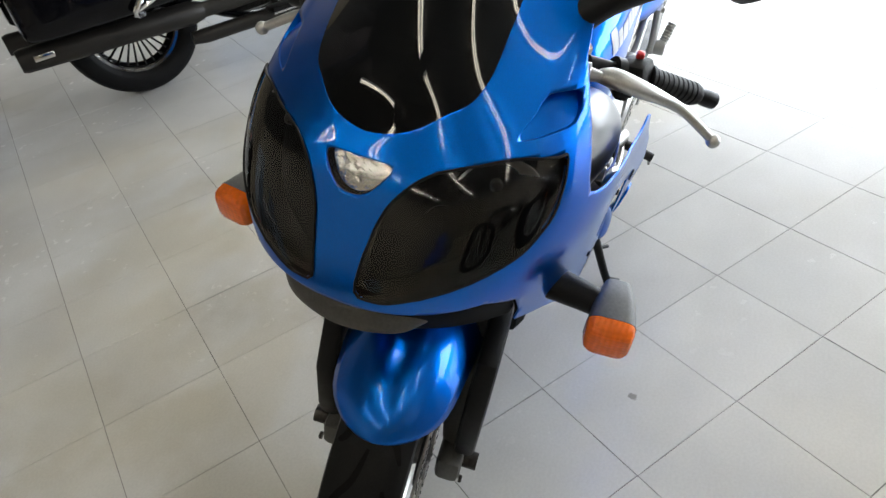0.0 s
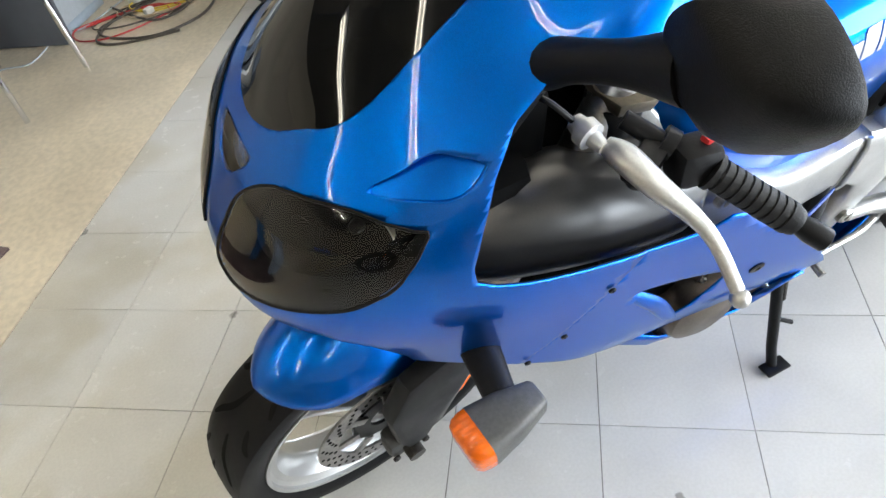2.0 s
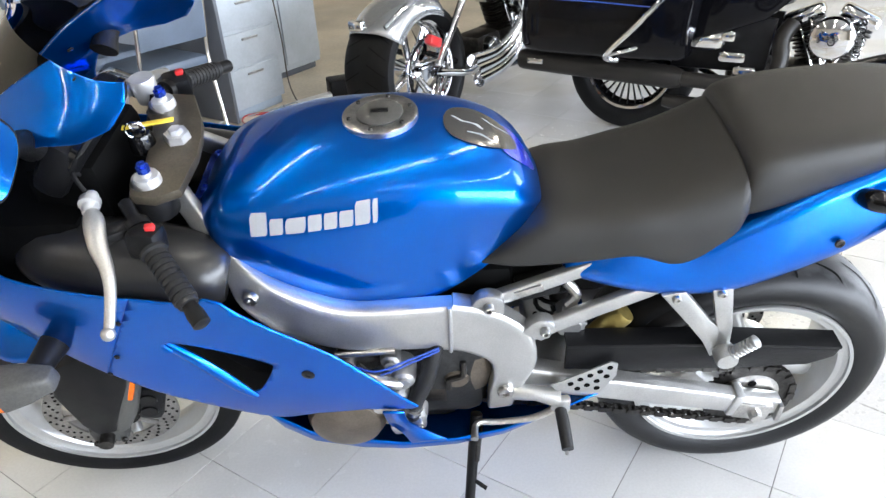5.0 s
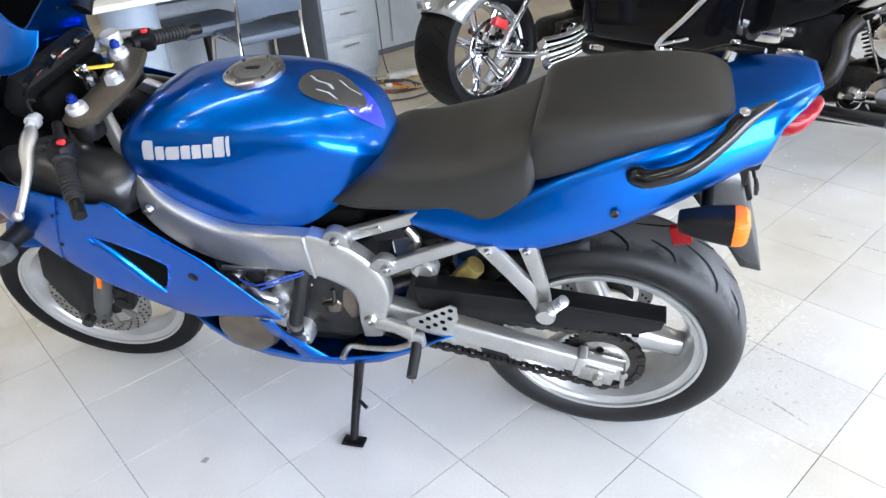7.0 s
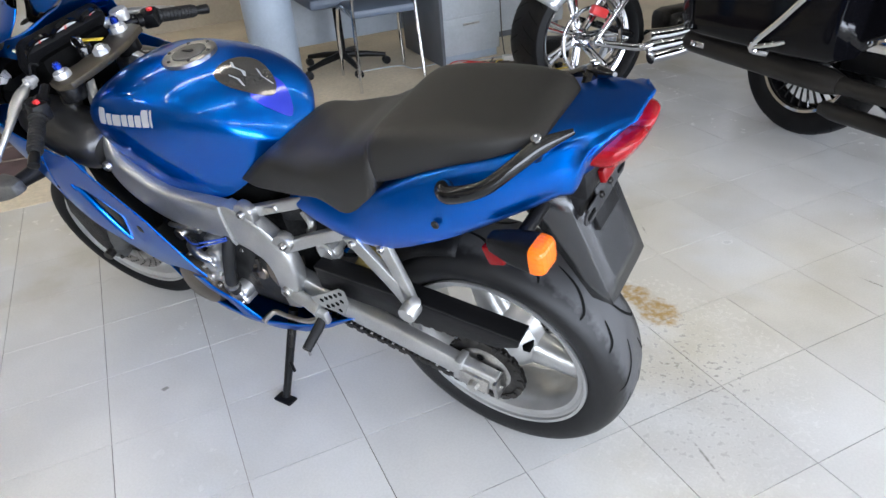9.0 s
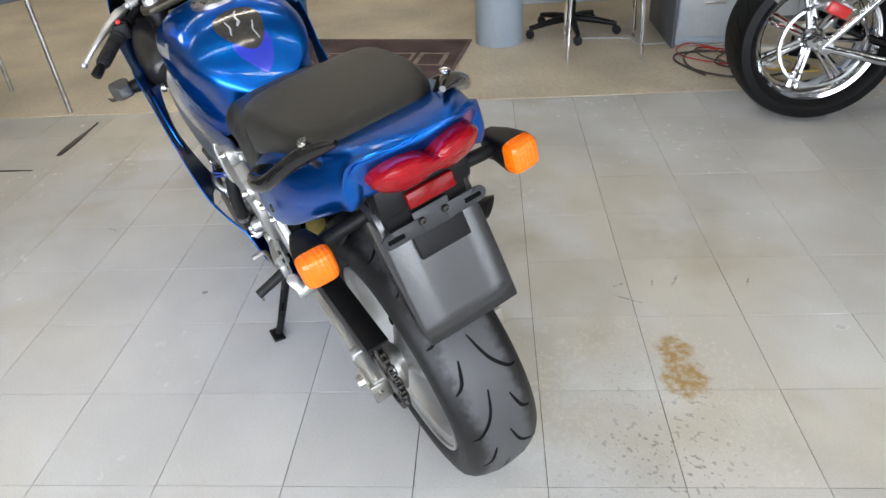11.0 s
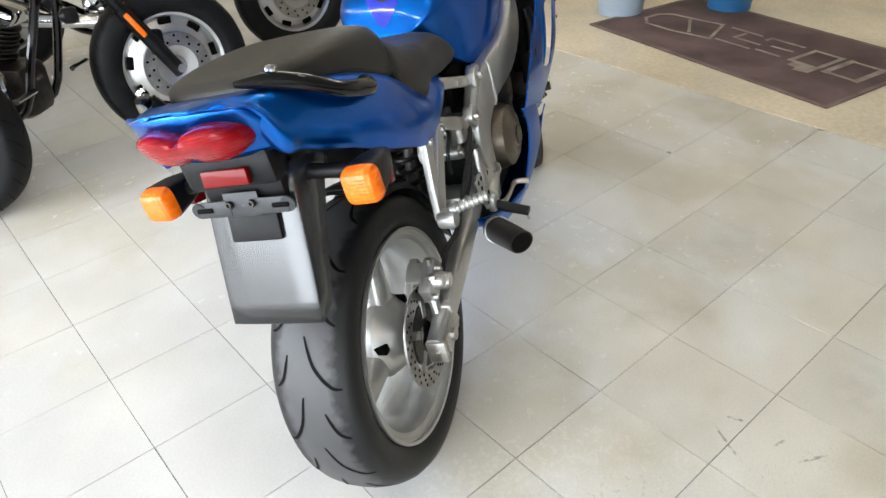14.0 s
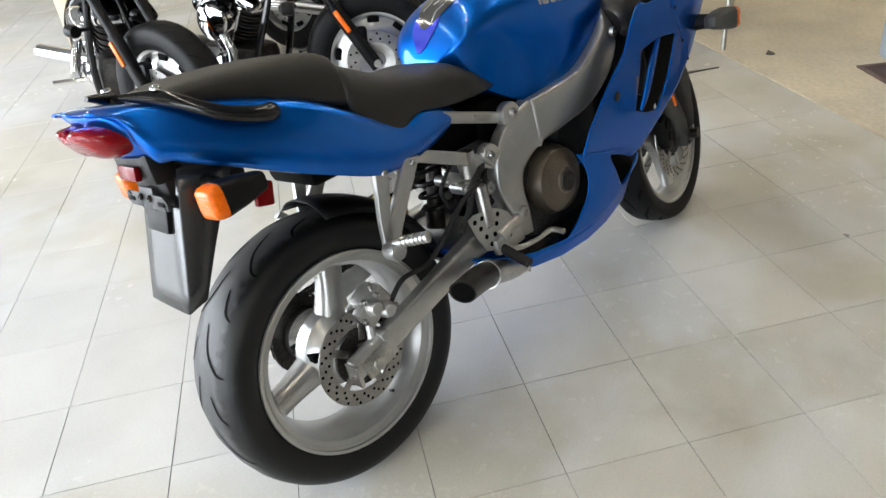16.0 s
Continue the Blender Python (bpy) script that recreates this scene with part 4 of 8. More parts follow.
NZ, NS = 156, 120
zz, sg = np.meshgrid(np.linspace(0.385, 1.195, NZ), np.concatenate([0.5 - 0.5 * np.cos(np.linspace(0, np.pi, NS))]) , indexing="ij")
skin = skin_point(zz, np.clip(sg, 0.0005, 1.0))
skin[..., 1] = np.where(sg < 1e-6, 0.0, skin[..., 1])
skin_v = list(skin.reshape(-1, 3))
skin_t = []
for i in range(NZ - 1):
    for j in range(NS - 1):
        a, b, c, d = i * NS + j, i * NS + j + 1, (i + 1) * NS + j + 1, (i + 1) * NS + j
        skin_t += [(a, b, c), (a, c, d)]


def turned(v):
    """The skin unrolled: the turn round the steering head in hundredths of a degree times a scale, and the height."""
    v = np.asarray(v)
    return np.stack([np.degrees(np.arctan2(v[:, 1], v[:, 0] - 1.1)) * 0.006, v[:, 2]], -1)


def side_view(v):
    v = np.asarray(v)
    return v[:, [0, 2]]


def front_view(v):
    v = np.asarray(v)
    return v[:, [1, 2]]


def outline_turned(points):
    return np.array(smooth_line([(t * 0.006, z) for t, z in points], 6, closed=True))


SIDE_OUTLINE = [(1.70, 0.60), (1.70, 1.30), (1.035, 1.30), (1.035, 1.105), (1.06, 1.075), (1.11, 1.058), (1.17, 1.052), (1.21, 1.04), (1.25, 1.01), (1.278, 0.97), (1.298, 0.925), (1.312, 0.885),
                (1.310, 0.866), (1.29, 0.855), (1.255, 0.844), (1.124, 0.814), (1.02, 0.797), (0.985, 0.812), (0.965, 0.800), (0.942, 0.772), (0.899, 0.734), (0.806, 0.662), (0.74, 0.585), (0.678, 0.500), (0.69, 0.488),
                (0.78, 0.474), (0.88, 0.440), (0.95, 0.405), (1.0, 0.420), (1.1, 0.500), (1.2, 0.570), (1.30, 0.632), (1.40, 0.672), (1.46, 0.690), (1.50, 0.700)]
HEADLIGHT = outline_turned([(40.2, 0.932), (39.4, 0.9335), (34, 0.938), (28, 0.942), (18.6, 0.938), (13, 0.929), (9, 0.910), (6.2, 0.879), (4.6, 0.837), (3.9, 0.789), (7, 0.781), (11.2, 0.788), (21.8, 0.816), (29, 0.836), (33, 0.852), (36.8, 0.876), (38.8, 0.900), (40.0, 0.925)])
POSITION_LAMP = outline_turned([(-6.4, 0.930), (0, 0.932), (6.4, 0.930), (5.0, 0.913), (2.6, 0.899), (0, 0.895), (-2.6, 0.899), (-5.0, 0.913)])
SCREEN_EDGE = np.array(smooth_line([(-0.05, 0.955), (0.0, 0.955), (0.030, 0.959), (0.055, 0.967), (0.080, 0.981), (0.099, 0.99), (0.108, 1.012), (0.108, 1.05), (0.108, 1.09), (0.114, 1.13), (0.118, 1.18)], 5) + [np.array((-0.05, 1.4))])
SCOOP = outline_turned([(29.0, 0.956), (33, 0.972), (37.0, 0.986), (42, 0.987), (46.8, 0.984), (47.2, 0.976), (44.0, 0.959), (37, 0.956)])
DUCT = np.array(smooth_line([(1.10, 0.698), (1.03, 0.684), (0.93, 0.640), (0.925, 0.615), (0.965, 0.545), (0.985, 0.542), (1.03, 0.615), (1.07, 0.662)], 5, closed=True))
CHIN = [(-0.3, 0.60), (-0.3, 0.762), (0.02, 0.762), (0.10, 0.768), (0.15, 0.772), (0.19, 0.75), (0.21, 0.69), (0.21, 0.60)]

v_, keep, _ = split(skin_v, skin_t, inside(side_view(skin_v), SIDE_OUTLINE))
v_, keep, _ = split(v_, keep, np.asarray(v_)[:, 2] - 1.196 + 0.44 * np.abs(np.asarray(v_)[:, 1]))
v_, lamp, keep = split(v_, keep, inside(turned(v_), HEADLIGHT))
v_, pos, keep = split(v_, keep, inside(turned(v_), POSITION_LAMP))
v_, glass, keep = split(v_, keep, inside(front_view(v_), SCREEN_EDGE))
v_, hole, keep = split(v_, keep, inside(side_view(v_), DUCT) + 10 * (np.asarray(v_)[:, 0] > 1.2))
v_, chin, keep = split(v_, keep, inside(turned(v_), CHIN))
v_, scoop, keep = split(v_, keep, inside(turned(v_), SCOOP))
seam = np.asarray(v_)
seam_field = (seam[:, 0] - 1.233) * 0.865 + (seam[:, 2] - 0.595) * 0.50
v_, strip_in, strip_out = split(v_, keep, seam_field)
rear_skin, front_skin = strip_in, strip_out


def skin_part(name, tris, mat, parent, label, push=0.0, thick=0.003, deepen=None, both_sides=True, side=1):
    vs, ts = used(v_, tris)
    vs = np.array(vs)
    if push:
        c = vs - np.array([1.0, 0, 0.75])
        c[:, 1] *= 3.0
        vs = vs + push * c / np.linalg.norm(c, axis=1, keepdims=True)
    if deepen is not None:
        vs = deepen(vs)
    if not both_sides:
        vs = vs * [1, side, 1]
    else:
        vs = np.concatenate([vs, vs * [1, -1, 1]])
        n = len(vs) // 2
        ts = ts + [(a + n, c + n, b + n) for a, b, c in ts]
    rot = np.array(FAIRING)[:3, :3]
    off = np.array(FAIRING)[:3, 3]
    return link_mesh(name, vs @ rot.T + off, ts, mat, parent, label, thick=thick, angle=60, middle=(0.9, 0, 0.75))


def inward(p):
    """The way into the fairing from a point of its skin."""
    c = np.array(p) - np.array([1.0, 0, 0.85])
    c[1] *= 2.0
    return -c / np.linalg.norm(c)


def rim_edges(tris):
    count = {}
    for t in tris:
        for k in range(3):
            e = tuple(sorted((t[k], t[(k + 1) % 3])))
            count[e] = count.get(e, 0) + 1
    return [e for e, n in count.items() if n == 1]


cowl = skin_part("upper_fairing", front_skin, BLUE, bike, "metallic blue upper fairing with scoops")


def scoop_panel(side):
    """A recess that is flush below and sinks towards its upper edge."""
    vs, fs, at = [], [], {}

    def put(i, deep):
        if (i, deep) not in at:
            p = np.array(v_[i], float)
            if deep:
                p = p + inward(p) * (0.0015 + 0.013 * float(np.clip((p[2] - 0.955) / 0.030, 0, 1)))
            at[i, deep] = len(vs)
            vs.append(FAIRING @ Vector((p[0], p[1] * side, p[2])))
        return at[i, deep]

    for t in scoop:
        fs.append(tuple(put(i, 1) for i in t))
    for a, b in rim_edges(scoop):
        fs.append((put(a, 0), put(b, 0), put(b, 1), put(a, 1)))
    link_mesh("scoop", vs, fs, BLUE, cowl, angle=25)


scoop_panel(1), scoop_panel(-1)
DUCT_RIGHT = np.array([(0.985, 0.690), (1.060, 0.702), (1.150, 0.690), (1.110, 0.600), (1.050, 0.508), (1.000, 0.515), (0.942, 0.540), (0.960, 0.610)])
TRAIL_RIGHT = np.array([(0.5, 0.45), (0.712, 0.490), (0.745, 0.560), (0.825, 0.640), (0.905, 0.706), (0.942, 0.772), (0.955, 0.86), (0.5, 0.86)])
v_, _, right_skin = split(v_, rear_skin + hole, inside(side_view(v_), DUCT_RIGHT))
v_, _, right_skin = split(v_, right_skin, inside(side_view(v_), TRAIL_RIGHT))


def flare(x):
    """How far the left side fairing stands out towards its rear end."""
    return 0.040 * np.clip((1.12 - x) / 0.50, 0, 1) ** 1.7


for s_ in (1, -1):
    skin_part("side_fairing", rear_skin if s_ > 0 else right_skin, BLUE, bike, "metallic blue side fairing with duct", push=-0.0012, both_sides=False, side=s_,
              deepen=(lambda vs: vs + flare(vs[:, :1]) * np.array([[0.0, 1.0, 0.0]])) if s_ > 0 else None)
skin_part("windscreen", glass, SCREEN, bike, "dark smoked windscreen", push=0.0008, thick=0.0)
lens_parts = []
for s_ in (1, -1):
    lens_parts.append(skin_part("headlight_lens", lamp, LENS, bike, "clear headlight cover over dark housing", push=0.001, thick=0.0, both_sides=False, side=s_))
    skin_part("headlight_housing", lamp, BOWL, lens_parts[-1], "dark lamp housing", push=-0.048, thick=0.0, both_sides=False, side=s_)
skin_part("position_lamp", pos, CLEAR_LENS, bike, "clear position lamp", push=0.001, thick=0.0)
skin_part("position_lamp_reflector", pos, RIBBED, bike, "", push=-0.014, thick=0.0)
# intake skin coloured near black, for the shade of the recess
skin_part("air_intake", chin, SHADOW, bike, "air intake under the nose, near black as its inner shade", push=-0.012, thick=0.004)
lip_rings = []
for y, x, z, h in ((-0.142, 1.410, 0.768, 0.006), (-0.130, 1.445, 0.756, 0.013), (-0.105, 1.480, 0.743, 0.018), (-0.070, 1.508, 0.733, 0.020), (0.0, 1.522, 0.729, 0.020), (0.070, 1.508, 0.733, 0.020), (0.105, 1.480, 0.743, 0.018), (0.130, 1.445, 0.756, 0.013), (0.142, 1.410, 0.768, 0.006)):
    lip_rings.append((y, x, z, h))
lip_rings = [[(x + 0.011 * math.cos(a) - 0.25 * h * math.sin(a), y, z + h * math.sin(a)) for a in (2 * math.pi * k / 14 for k in range(14))] for y, x, z, h in smooth_line(lip_rings, 5)]
lip_bm = loft(lip_rings)
lip_bm.transform(FAIRING)
part("air_intake_lip", lip_bm, GREY_PLASTIC, bike, "grey plastic air intake lip")

# rubber seals round lamps and screen
def edge_bead(name, outline, unroll, mat, radius=0.002, closed=True, push=0.0015, label=""):
    """A thin bead along an outline on the skin, found by searching the skin's own points."""
    flat = unroll(np.asarray(skin_v))
    base = np.asarray(skin_v)
    line = []
    for q in outline:
        d = np.hypot(*(flat - q).T)
        k = np.argsort(d)[:6]
        wt = 1 / (d[k] + 1e-5) ** 2
        p = (base[k] * wt[:, None]).sum(0) / wt.sum()
        c = p - np.array([1.0, 0, 0.75])
        c[1] *= 3.0
        line.append(FAIRING @ Vector(p + push * c / np.linalg.norm(c)))
    if closed:
        line.append(line[0])
    bm = tube(line, radius, 6)
    other = bmesh.new()
    mid = FAIRING @ Matrix.Diagonal((1, -1, 1, 1)) @ FAIRING.inverted()
    add_tube(other, [mid @ q for q in line], radius, 6)
    part(name, bm, mat, bike, label), part(name, other, mat, bike, label)


edge_bead("headlight_seal", HEADLIGHT[::2], turned, PLASTIC, 0.0018)

# lamp bowls behind the clear cover
def lamp_bowls():
    for side, lens_part in zip((1, -1), lens_parts):
        m = FAIRING @ Matrix.Translation((1.400, 0.146 * side, 0.898)) @ Matrix.Rotation(radians(34 * side), 4, "Z") @ Matrix.Rotation(radians(-20), 4, "Y")
        for lo, hi in ((0.35, 1.20), (1.30, 1.85), (1.95, 2.75)):
            rings = []
            for r, x in ((0.013, -0.034), (0.022, -0.027), (0.031, -0.016), (0.038, -0.004), (0.041, 0.004)):
                rings.append([(x, r * 1.25 * math.cos(a), r * 0.85 * math.sin(a)) for a in np.linspace(lo, hi, 6)])
            bm = loft(rings, closed=False)
            bm.transform(m)
            part("reflector_facet", bm, REFLECTOR, lens_part, "bright reflector facet", smooth=False, thick=0.001)
        bm = lathe([(0, 0.002), (0.006, 0.000), (0.008, -0.008), (0.008, -0.040)], 18, "X")
        bm.transform(m)
        part("bulb_shield", bm, DARK_STEEL, lens_part)
        low = lathe([(0.020, -0.012), (0.022, -0.006), (0.023, 0.000), (0.021, 0.002), (0.015, -0.014), (0.005, -0.024)], 24, "X")
        low.transform(FAIRING @ Matrix.Translation((1.440, 0.096 * side, 0.856)) @ Matrix.Rotation(radians(24 * side), 4, "Z") @ Matrix.Rotation(radians(-14), 4, "Y"))
        part("projector_ring", low, GLOSS_BLACK, lens_part, "dark projector bezel")


lamp_bowls()


def lamp_wall(side):
    """The dark wall from the lens's edge back to the housing."""
    edges = rim_edges(lamp)
    vs, fs, at = [], [], {}
    for e in edges:
        for i in e:
            if i not in at:
                at[i] = len(vs)
                p = np.array(v_[i])
                c = p - np.array([1.0, 0, 0.75])
                c[1] *= 3.0
                c /= np.linalg.norm(c)
                vs += [FAIRING @ Vector((q[0], q[1] * side, q[2])) for q in (p, p - 0.049 * c)]
        a, b = at[e[0]], at[e[1]]
        fs.append((a, b, b + 1, a + 1))
    link_mesh("housing_wall", vs, fs, BOWL, lens_parts[0 if side > 0 else 1])


lamp_wall(1), lamp_wall(-1)

# near-black sheets as duct shade, the duct lip and the fairing's dark inside
both("duct_lining", plate([(1.11, 0.71), (1.03, 0.70), (0.90, 0.65), (0.94, 0.53), (1.0, 0.53), (1.08, 0.64)], 0.150, 0.175, "Y", 0.004), SHADOW, label="near-black sheet as the shade inside the duct")
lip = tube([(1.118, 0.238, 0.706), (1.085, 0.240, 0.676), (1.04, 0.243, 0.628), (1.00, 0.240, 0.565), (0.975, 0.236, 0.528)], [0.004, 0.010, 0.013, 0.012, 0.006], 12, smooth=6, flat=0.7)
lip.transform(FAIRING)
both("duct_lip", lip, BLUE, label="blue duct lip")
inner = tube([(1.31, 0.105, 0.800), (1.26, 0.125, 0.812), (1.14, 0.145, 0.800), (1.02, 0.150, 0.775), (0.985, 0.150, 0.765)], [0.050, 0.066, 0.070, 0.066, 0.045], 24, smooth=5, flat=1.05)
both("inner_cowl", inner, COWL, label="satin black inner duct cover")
# added near-black boxes close the view through and give the inner shade
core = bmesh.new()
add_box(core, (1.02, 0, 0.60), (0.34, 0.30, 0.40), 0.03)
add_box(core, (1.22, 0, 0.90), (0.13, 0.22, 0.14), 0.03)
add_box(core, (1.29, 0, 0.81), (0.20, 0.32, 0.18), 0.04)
part("radiator_core", core, SHADOW, bike, "near-black filler boxes in place of radiator and front frame")

belly = []
for x, zb, zt, w in ((1.03, 0.352, 0.405, 0.150), (0.98, 0.300, 0.385, 0.172), (0.92, 0.262, 0.345, 0.182), (0.82, 0.240, 0.318, 0.188), (0.73, 0.235, 0.302, 0.190), (0.62, 0.240, 0.304, 0.186), (0.52, 0.258, 0.318, 0.176), (0.43, 0.305, 0.345, 0.165), (0.37, 0.345, 0.370, 0.155), (0.318, 0.384, 0.392, 0.146)):
    half = [(w + 0.006, zt), (w, zt - 0.3 * (zt - zb)), (w * 0.93, zb + 0.25 * (zt - zb)), (w * 0.75, zb + 0.06 * (zt - zb)), (w * 0.4, zb), (0, zb - 0.004)]
    belly.append([(x, y, z) for y, z in half] + [(x, -y, z) for y, z in half[-2::-1]])
part("belly_pan", loft(belly, closed=False), BLUE, bike, "metallic blue belly pan", thick=0.004)

# on the right the fairing runs down to the belly pan
lower = [smooth_line(row, 6) for row in (
    ((0.692, -0.214, 0.512), (0.78, -0.222, 0.484), (0.88, -0.224, 0.452), (0.955, -0.216, 0.415)),
    ((0.722, -0.213, 0.455), (0.79, -0.220, 0.438), (0.88, -0.218, 0.414), (0.958, -0.208, 0.395)),
    ((0.722, -0.206, 0.395), (0.79, -0.212, 0.380), (0.88, -0.209, 0.366), (0.965, -0.198, 0.378)),
    ((0.676, -0.199, 0.340), (0.77, -0.203, 0.332), (0.87, -0.201, 0.334), (0.970, -0.188, 0.374)),
    ((0.622, -0.193, 0.304), (0.74, -0.197, 0.302), (0.86, -0.194, 0.320), (0.975, -0.180, 0.372)))]
low_rows = [[np.array([float(c) for c in p]) for p in row] for row in smooth_line([np.array(r) for r in lower], 6)]
low_v, low_t, wide_n = [p for row in low_rows for p in row], [], len(low_rows[0])
for i in range(len(low_rows) - 1):
    for j in range(wide_n - 1):
        a = i * wide_n + j
        low_t += [(a, a + 1, a + wide_n + 1), (a, a + wide_n + 1, a + wide_n)]
VENT_RIGHT = np.array(smooth_line([(0.815, 0.470), (0.880, 0.446), (0.945, 0.424), (0.938, 0.390), (0.905, 0.358), (0.872, 0.352), (0.845, 0.400)], 3, closed=True))
low_v, _, low_t = split(low_v, low_t, inside(side_view(low_v), VENT_RIGHT))
part_v, part_t = used(low_v, low_t)
link_mesh("lower_fairing", part_v, part_t, BLUE, bike, "metallic blue lower right fairing with a vent", thick=0.003)
# near-black sheets stand in for shade behind the right duct and vent
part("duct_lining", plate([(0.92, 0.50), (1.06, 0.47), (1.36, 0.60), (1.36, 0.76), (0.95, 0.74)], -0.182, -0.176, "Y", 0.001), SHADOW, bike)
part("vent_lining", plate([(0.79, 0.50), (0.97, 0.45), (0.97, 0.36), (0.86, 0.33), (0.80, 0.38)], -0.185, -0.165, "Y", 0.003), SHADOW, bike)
part("duct_pipe", tube([(1.02, -0.19, 0.56), (1.05, -0.195, 0.62), (1.06, -0.185, 0.68)], 0.018, 12, smooth=4), CHASSIS_BLACK, bike)

# on the left a narrow strip joins the side fairing to the belly pan behind the stator cover
strip_rows = [smooth_line(row, 5) for row in (((0.752, 0.243, 0.480), (0.745, 0.230, 0.425), (0.728, 0.205, 0.355), (0.712, 0.196, 0.300)), ((0.712, 0.245, 0.480), (0.708, 0.228, 0.425), (0.688, 0.202, 0.360), (0.640, 0.194, 0.306)))]
part("lower_fairing_strip", loft([[tuple(float(c) for c in p) for p in row] for row in strip_rows], closed=False), BLUE, bike, "metallic blue lower fairing strip", thick=0.004)

# ---- tank ----
TX = [0.445, 0.475, 0.51, 0.56, 0.63, 0.72, 0.80, 0.88, 0.95, 1.0, 1.028]
TANK_TOP = [0.820, 0.875, 0.912, 0.941, 0.961, 0.968, 0.965, 0.952, 0.928, 0.900, 0.868]
TANK_LOW = [0.800, 0.778, 0.752, 0.716, 0.676, 0.668, 0.672, 0.690, 0.735, 0.785, 0.822]
TANK_HALF = [0.050, 0.108, 0.130, 0.146, 0.158, 0.168, 0.172, 0.171, 0.162, 0.143, 0.095]


def softened(y, step, soft):
    """Evenly spaced values with their waves smoothed out."""
    n = int(3 * soft / step)
    k = np.exp(-0.5 * (np.arange(-n, n + 1) * step / soft) ** 2)
    return np.convolve(np.pad(y, n, "reflect", reflect_type="odd"), k / k.sum(), "valid")


TANK_X, TANK_T = np.linspace(0.445, 1.028, 292), np.linspace(0, 1, 201)
TANK_LINES = [softened(curve_of(TANK_X, TX, ys), 0.002, 0.014) for ys in (TANK_TOP, TANK_LOW, TANK_HALF)]
TANK_K = [0, 0.16, 0.30, 0.42, 0.53, 0.64, 0.76, 0.88, 1.0]
TANK_SECTION = [softened(curve_of(TANK_T, TANK_K, ys), 0.005, 0.045) for ys in (
    [0, 0.34, 0.62, 0.83, 0.955, 1.0, 0.985, 0.95, 0.89], [0, 0.36, 0.66, 0.88, 0.985, 0.955, 0.885, 0.83, 0.80],
    [1, 0.988, 0.945, 0.865, 0.73, 0.56, 0.37, 0.18, 0.0], [1, 0.988, 0.945, 0.87, 0.75, 0.60, 0.39, 0.18, 0.0])]
for ys in TANK_SECTION[2:]:
    ys[:12] = 1 - (1 - ys[12]) * (np.arange(12) / 12) ** 2


def tank_point(x, a, lift=0.0):
    """The tank's skin: a from -1 at the right bottom edge over 0 at the ridge to 1 at the left bottom edge."""
    top, low, half = (float(np.interp(x, TANK_X, ys)) for ys in TANK_LINES)
    rear = np.clip((0.80 - x) / 0.26, 0, 1)
    rear = rear * rear * (3 - 2 * rear)
    wf, wr, hf, hr = (float(np.interp(abs(a), TANK_T, ys)) for ys in TANK_SECTION)
    y = half * (wf + (wr - wf) * rear)
    z = low + (top - low) * (hf + (hr - hf) * rear)
    p = np.array([x, math.copysign(y, a) if a else 0.0, z])
    if lift:
        e = 0.004
        da = tank_point(x, min(max(a + e, -1), 1)) - tank_point(x, min(max(a - e, -1), 1))
        dx = tank_point(min(x + e, 1.027), a) - tank_point(x - e, a)
        nrm = np.cross(da, dx)
        nrm /= np.linalg.norm(nrm) + 1e-9
        if nrm[2] < 0 and abs(a) < 0.5 or nrm[1] * a < 0 and abs(a) >= 0.5:
            nrm = -nrm
        p = p + lift * nrm
    return p


tank_rings = [[tank_point(float(x), float(a)) for a in np.linspace(-1, 1, 57)] for x in np.concatenate([[0.4452, 0.452, 0.462], np.linspace(0.475, 1.0, 35), [1.012, 1.022, 1.0275]])]
tank = part("fuel_tank", loft(tank_rings, closed=True), BLUE, bike, "metallic blue fuel tank", angle=50)


def tank_patch(name, outline, mat, label="", lift=0.0012, n=10):
    """A thin sticker that follows the tank: an outline in (x, a)."""
    o = np.array(outline)
    lo, hi = o.min(0), o.max(0)
    xs, as_ = np.linspace(lo[0], hi[0], n * 2), np.linspace(lo[1], hi[1], n * 2)
    grid = [(x, a) for x in xs for a in as_]
    tris = []
    m = len(as_)
    for i in range(len(xs) - 1):
        for j in range(m - 1):
            p = i * m + j
            tris += [(p, p + 1, p + m + 1), (p, p + m + 1, p + m)]
    scale = np.array([1, 0.25])
    g, keep_, _ = split([np.array(q) for q in grid], tris, inside(np.array(grid) * scale, o * scale))
    g, keep_ = used(g, keep_)
    return link_mesh(name, [tank_point(float(x), float(a), lift) for x, a in g], keep_, mat, tank, label)


def tank_height(x, z):
    """Where on the left flank the tank passes a height."""
    low_a, high_a = 0.30, 1.0
    for _ in range(24):
        mid_a = (low_a + high_a) / 2
        low_a, high_a = (mid_a, high_a) if tank_point(x, mid_a)[2] > z else (low_a, mid_a)
    return low_a


# a row of plain silver blocks where the maker's mark stands
for side in (1, -1):
    x0 = 0.924
    for k, (wide, tall) in enumerate(((0.028, 0.036), (0.022, 0.026), (0.033, 0.025), (0.022, 0.026), (0.021, 0.026), (0.022, 0.026), (0.024, 0.037), (0.008, 0.037))):
        x1 = x0 - wide
        corners = [(x, zb + dz) for x, zb, dz in ((x0, 0.858, 0), (x1, 0.858, 0), (x1 - 0.003, 0.858, tall), (x0 - 0.003, 0.858, tall))]
        tank_patch("decal_block", [(x, side * tank_height(x, z + 0.085 * (0.924 - x))) for x, z in corners], DECAL, n=3)
        x0 = x1 - 0.0035
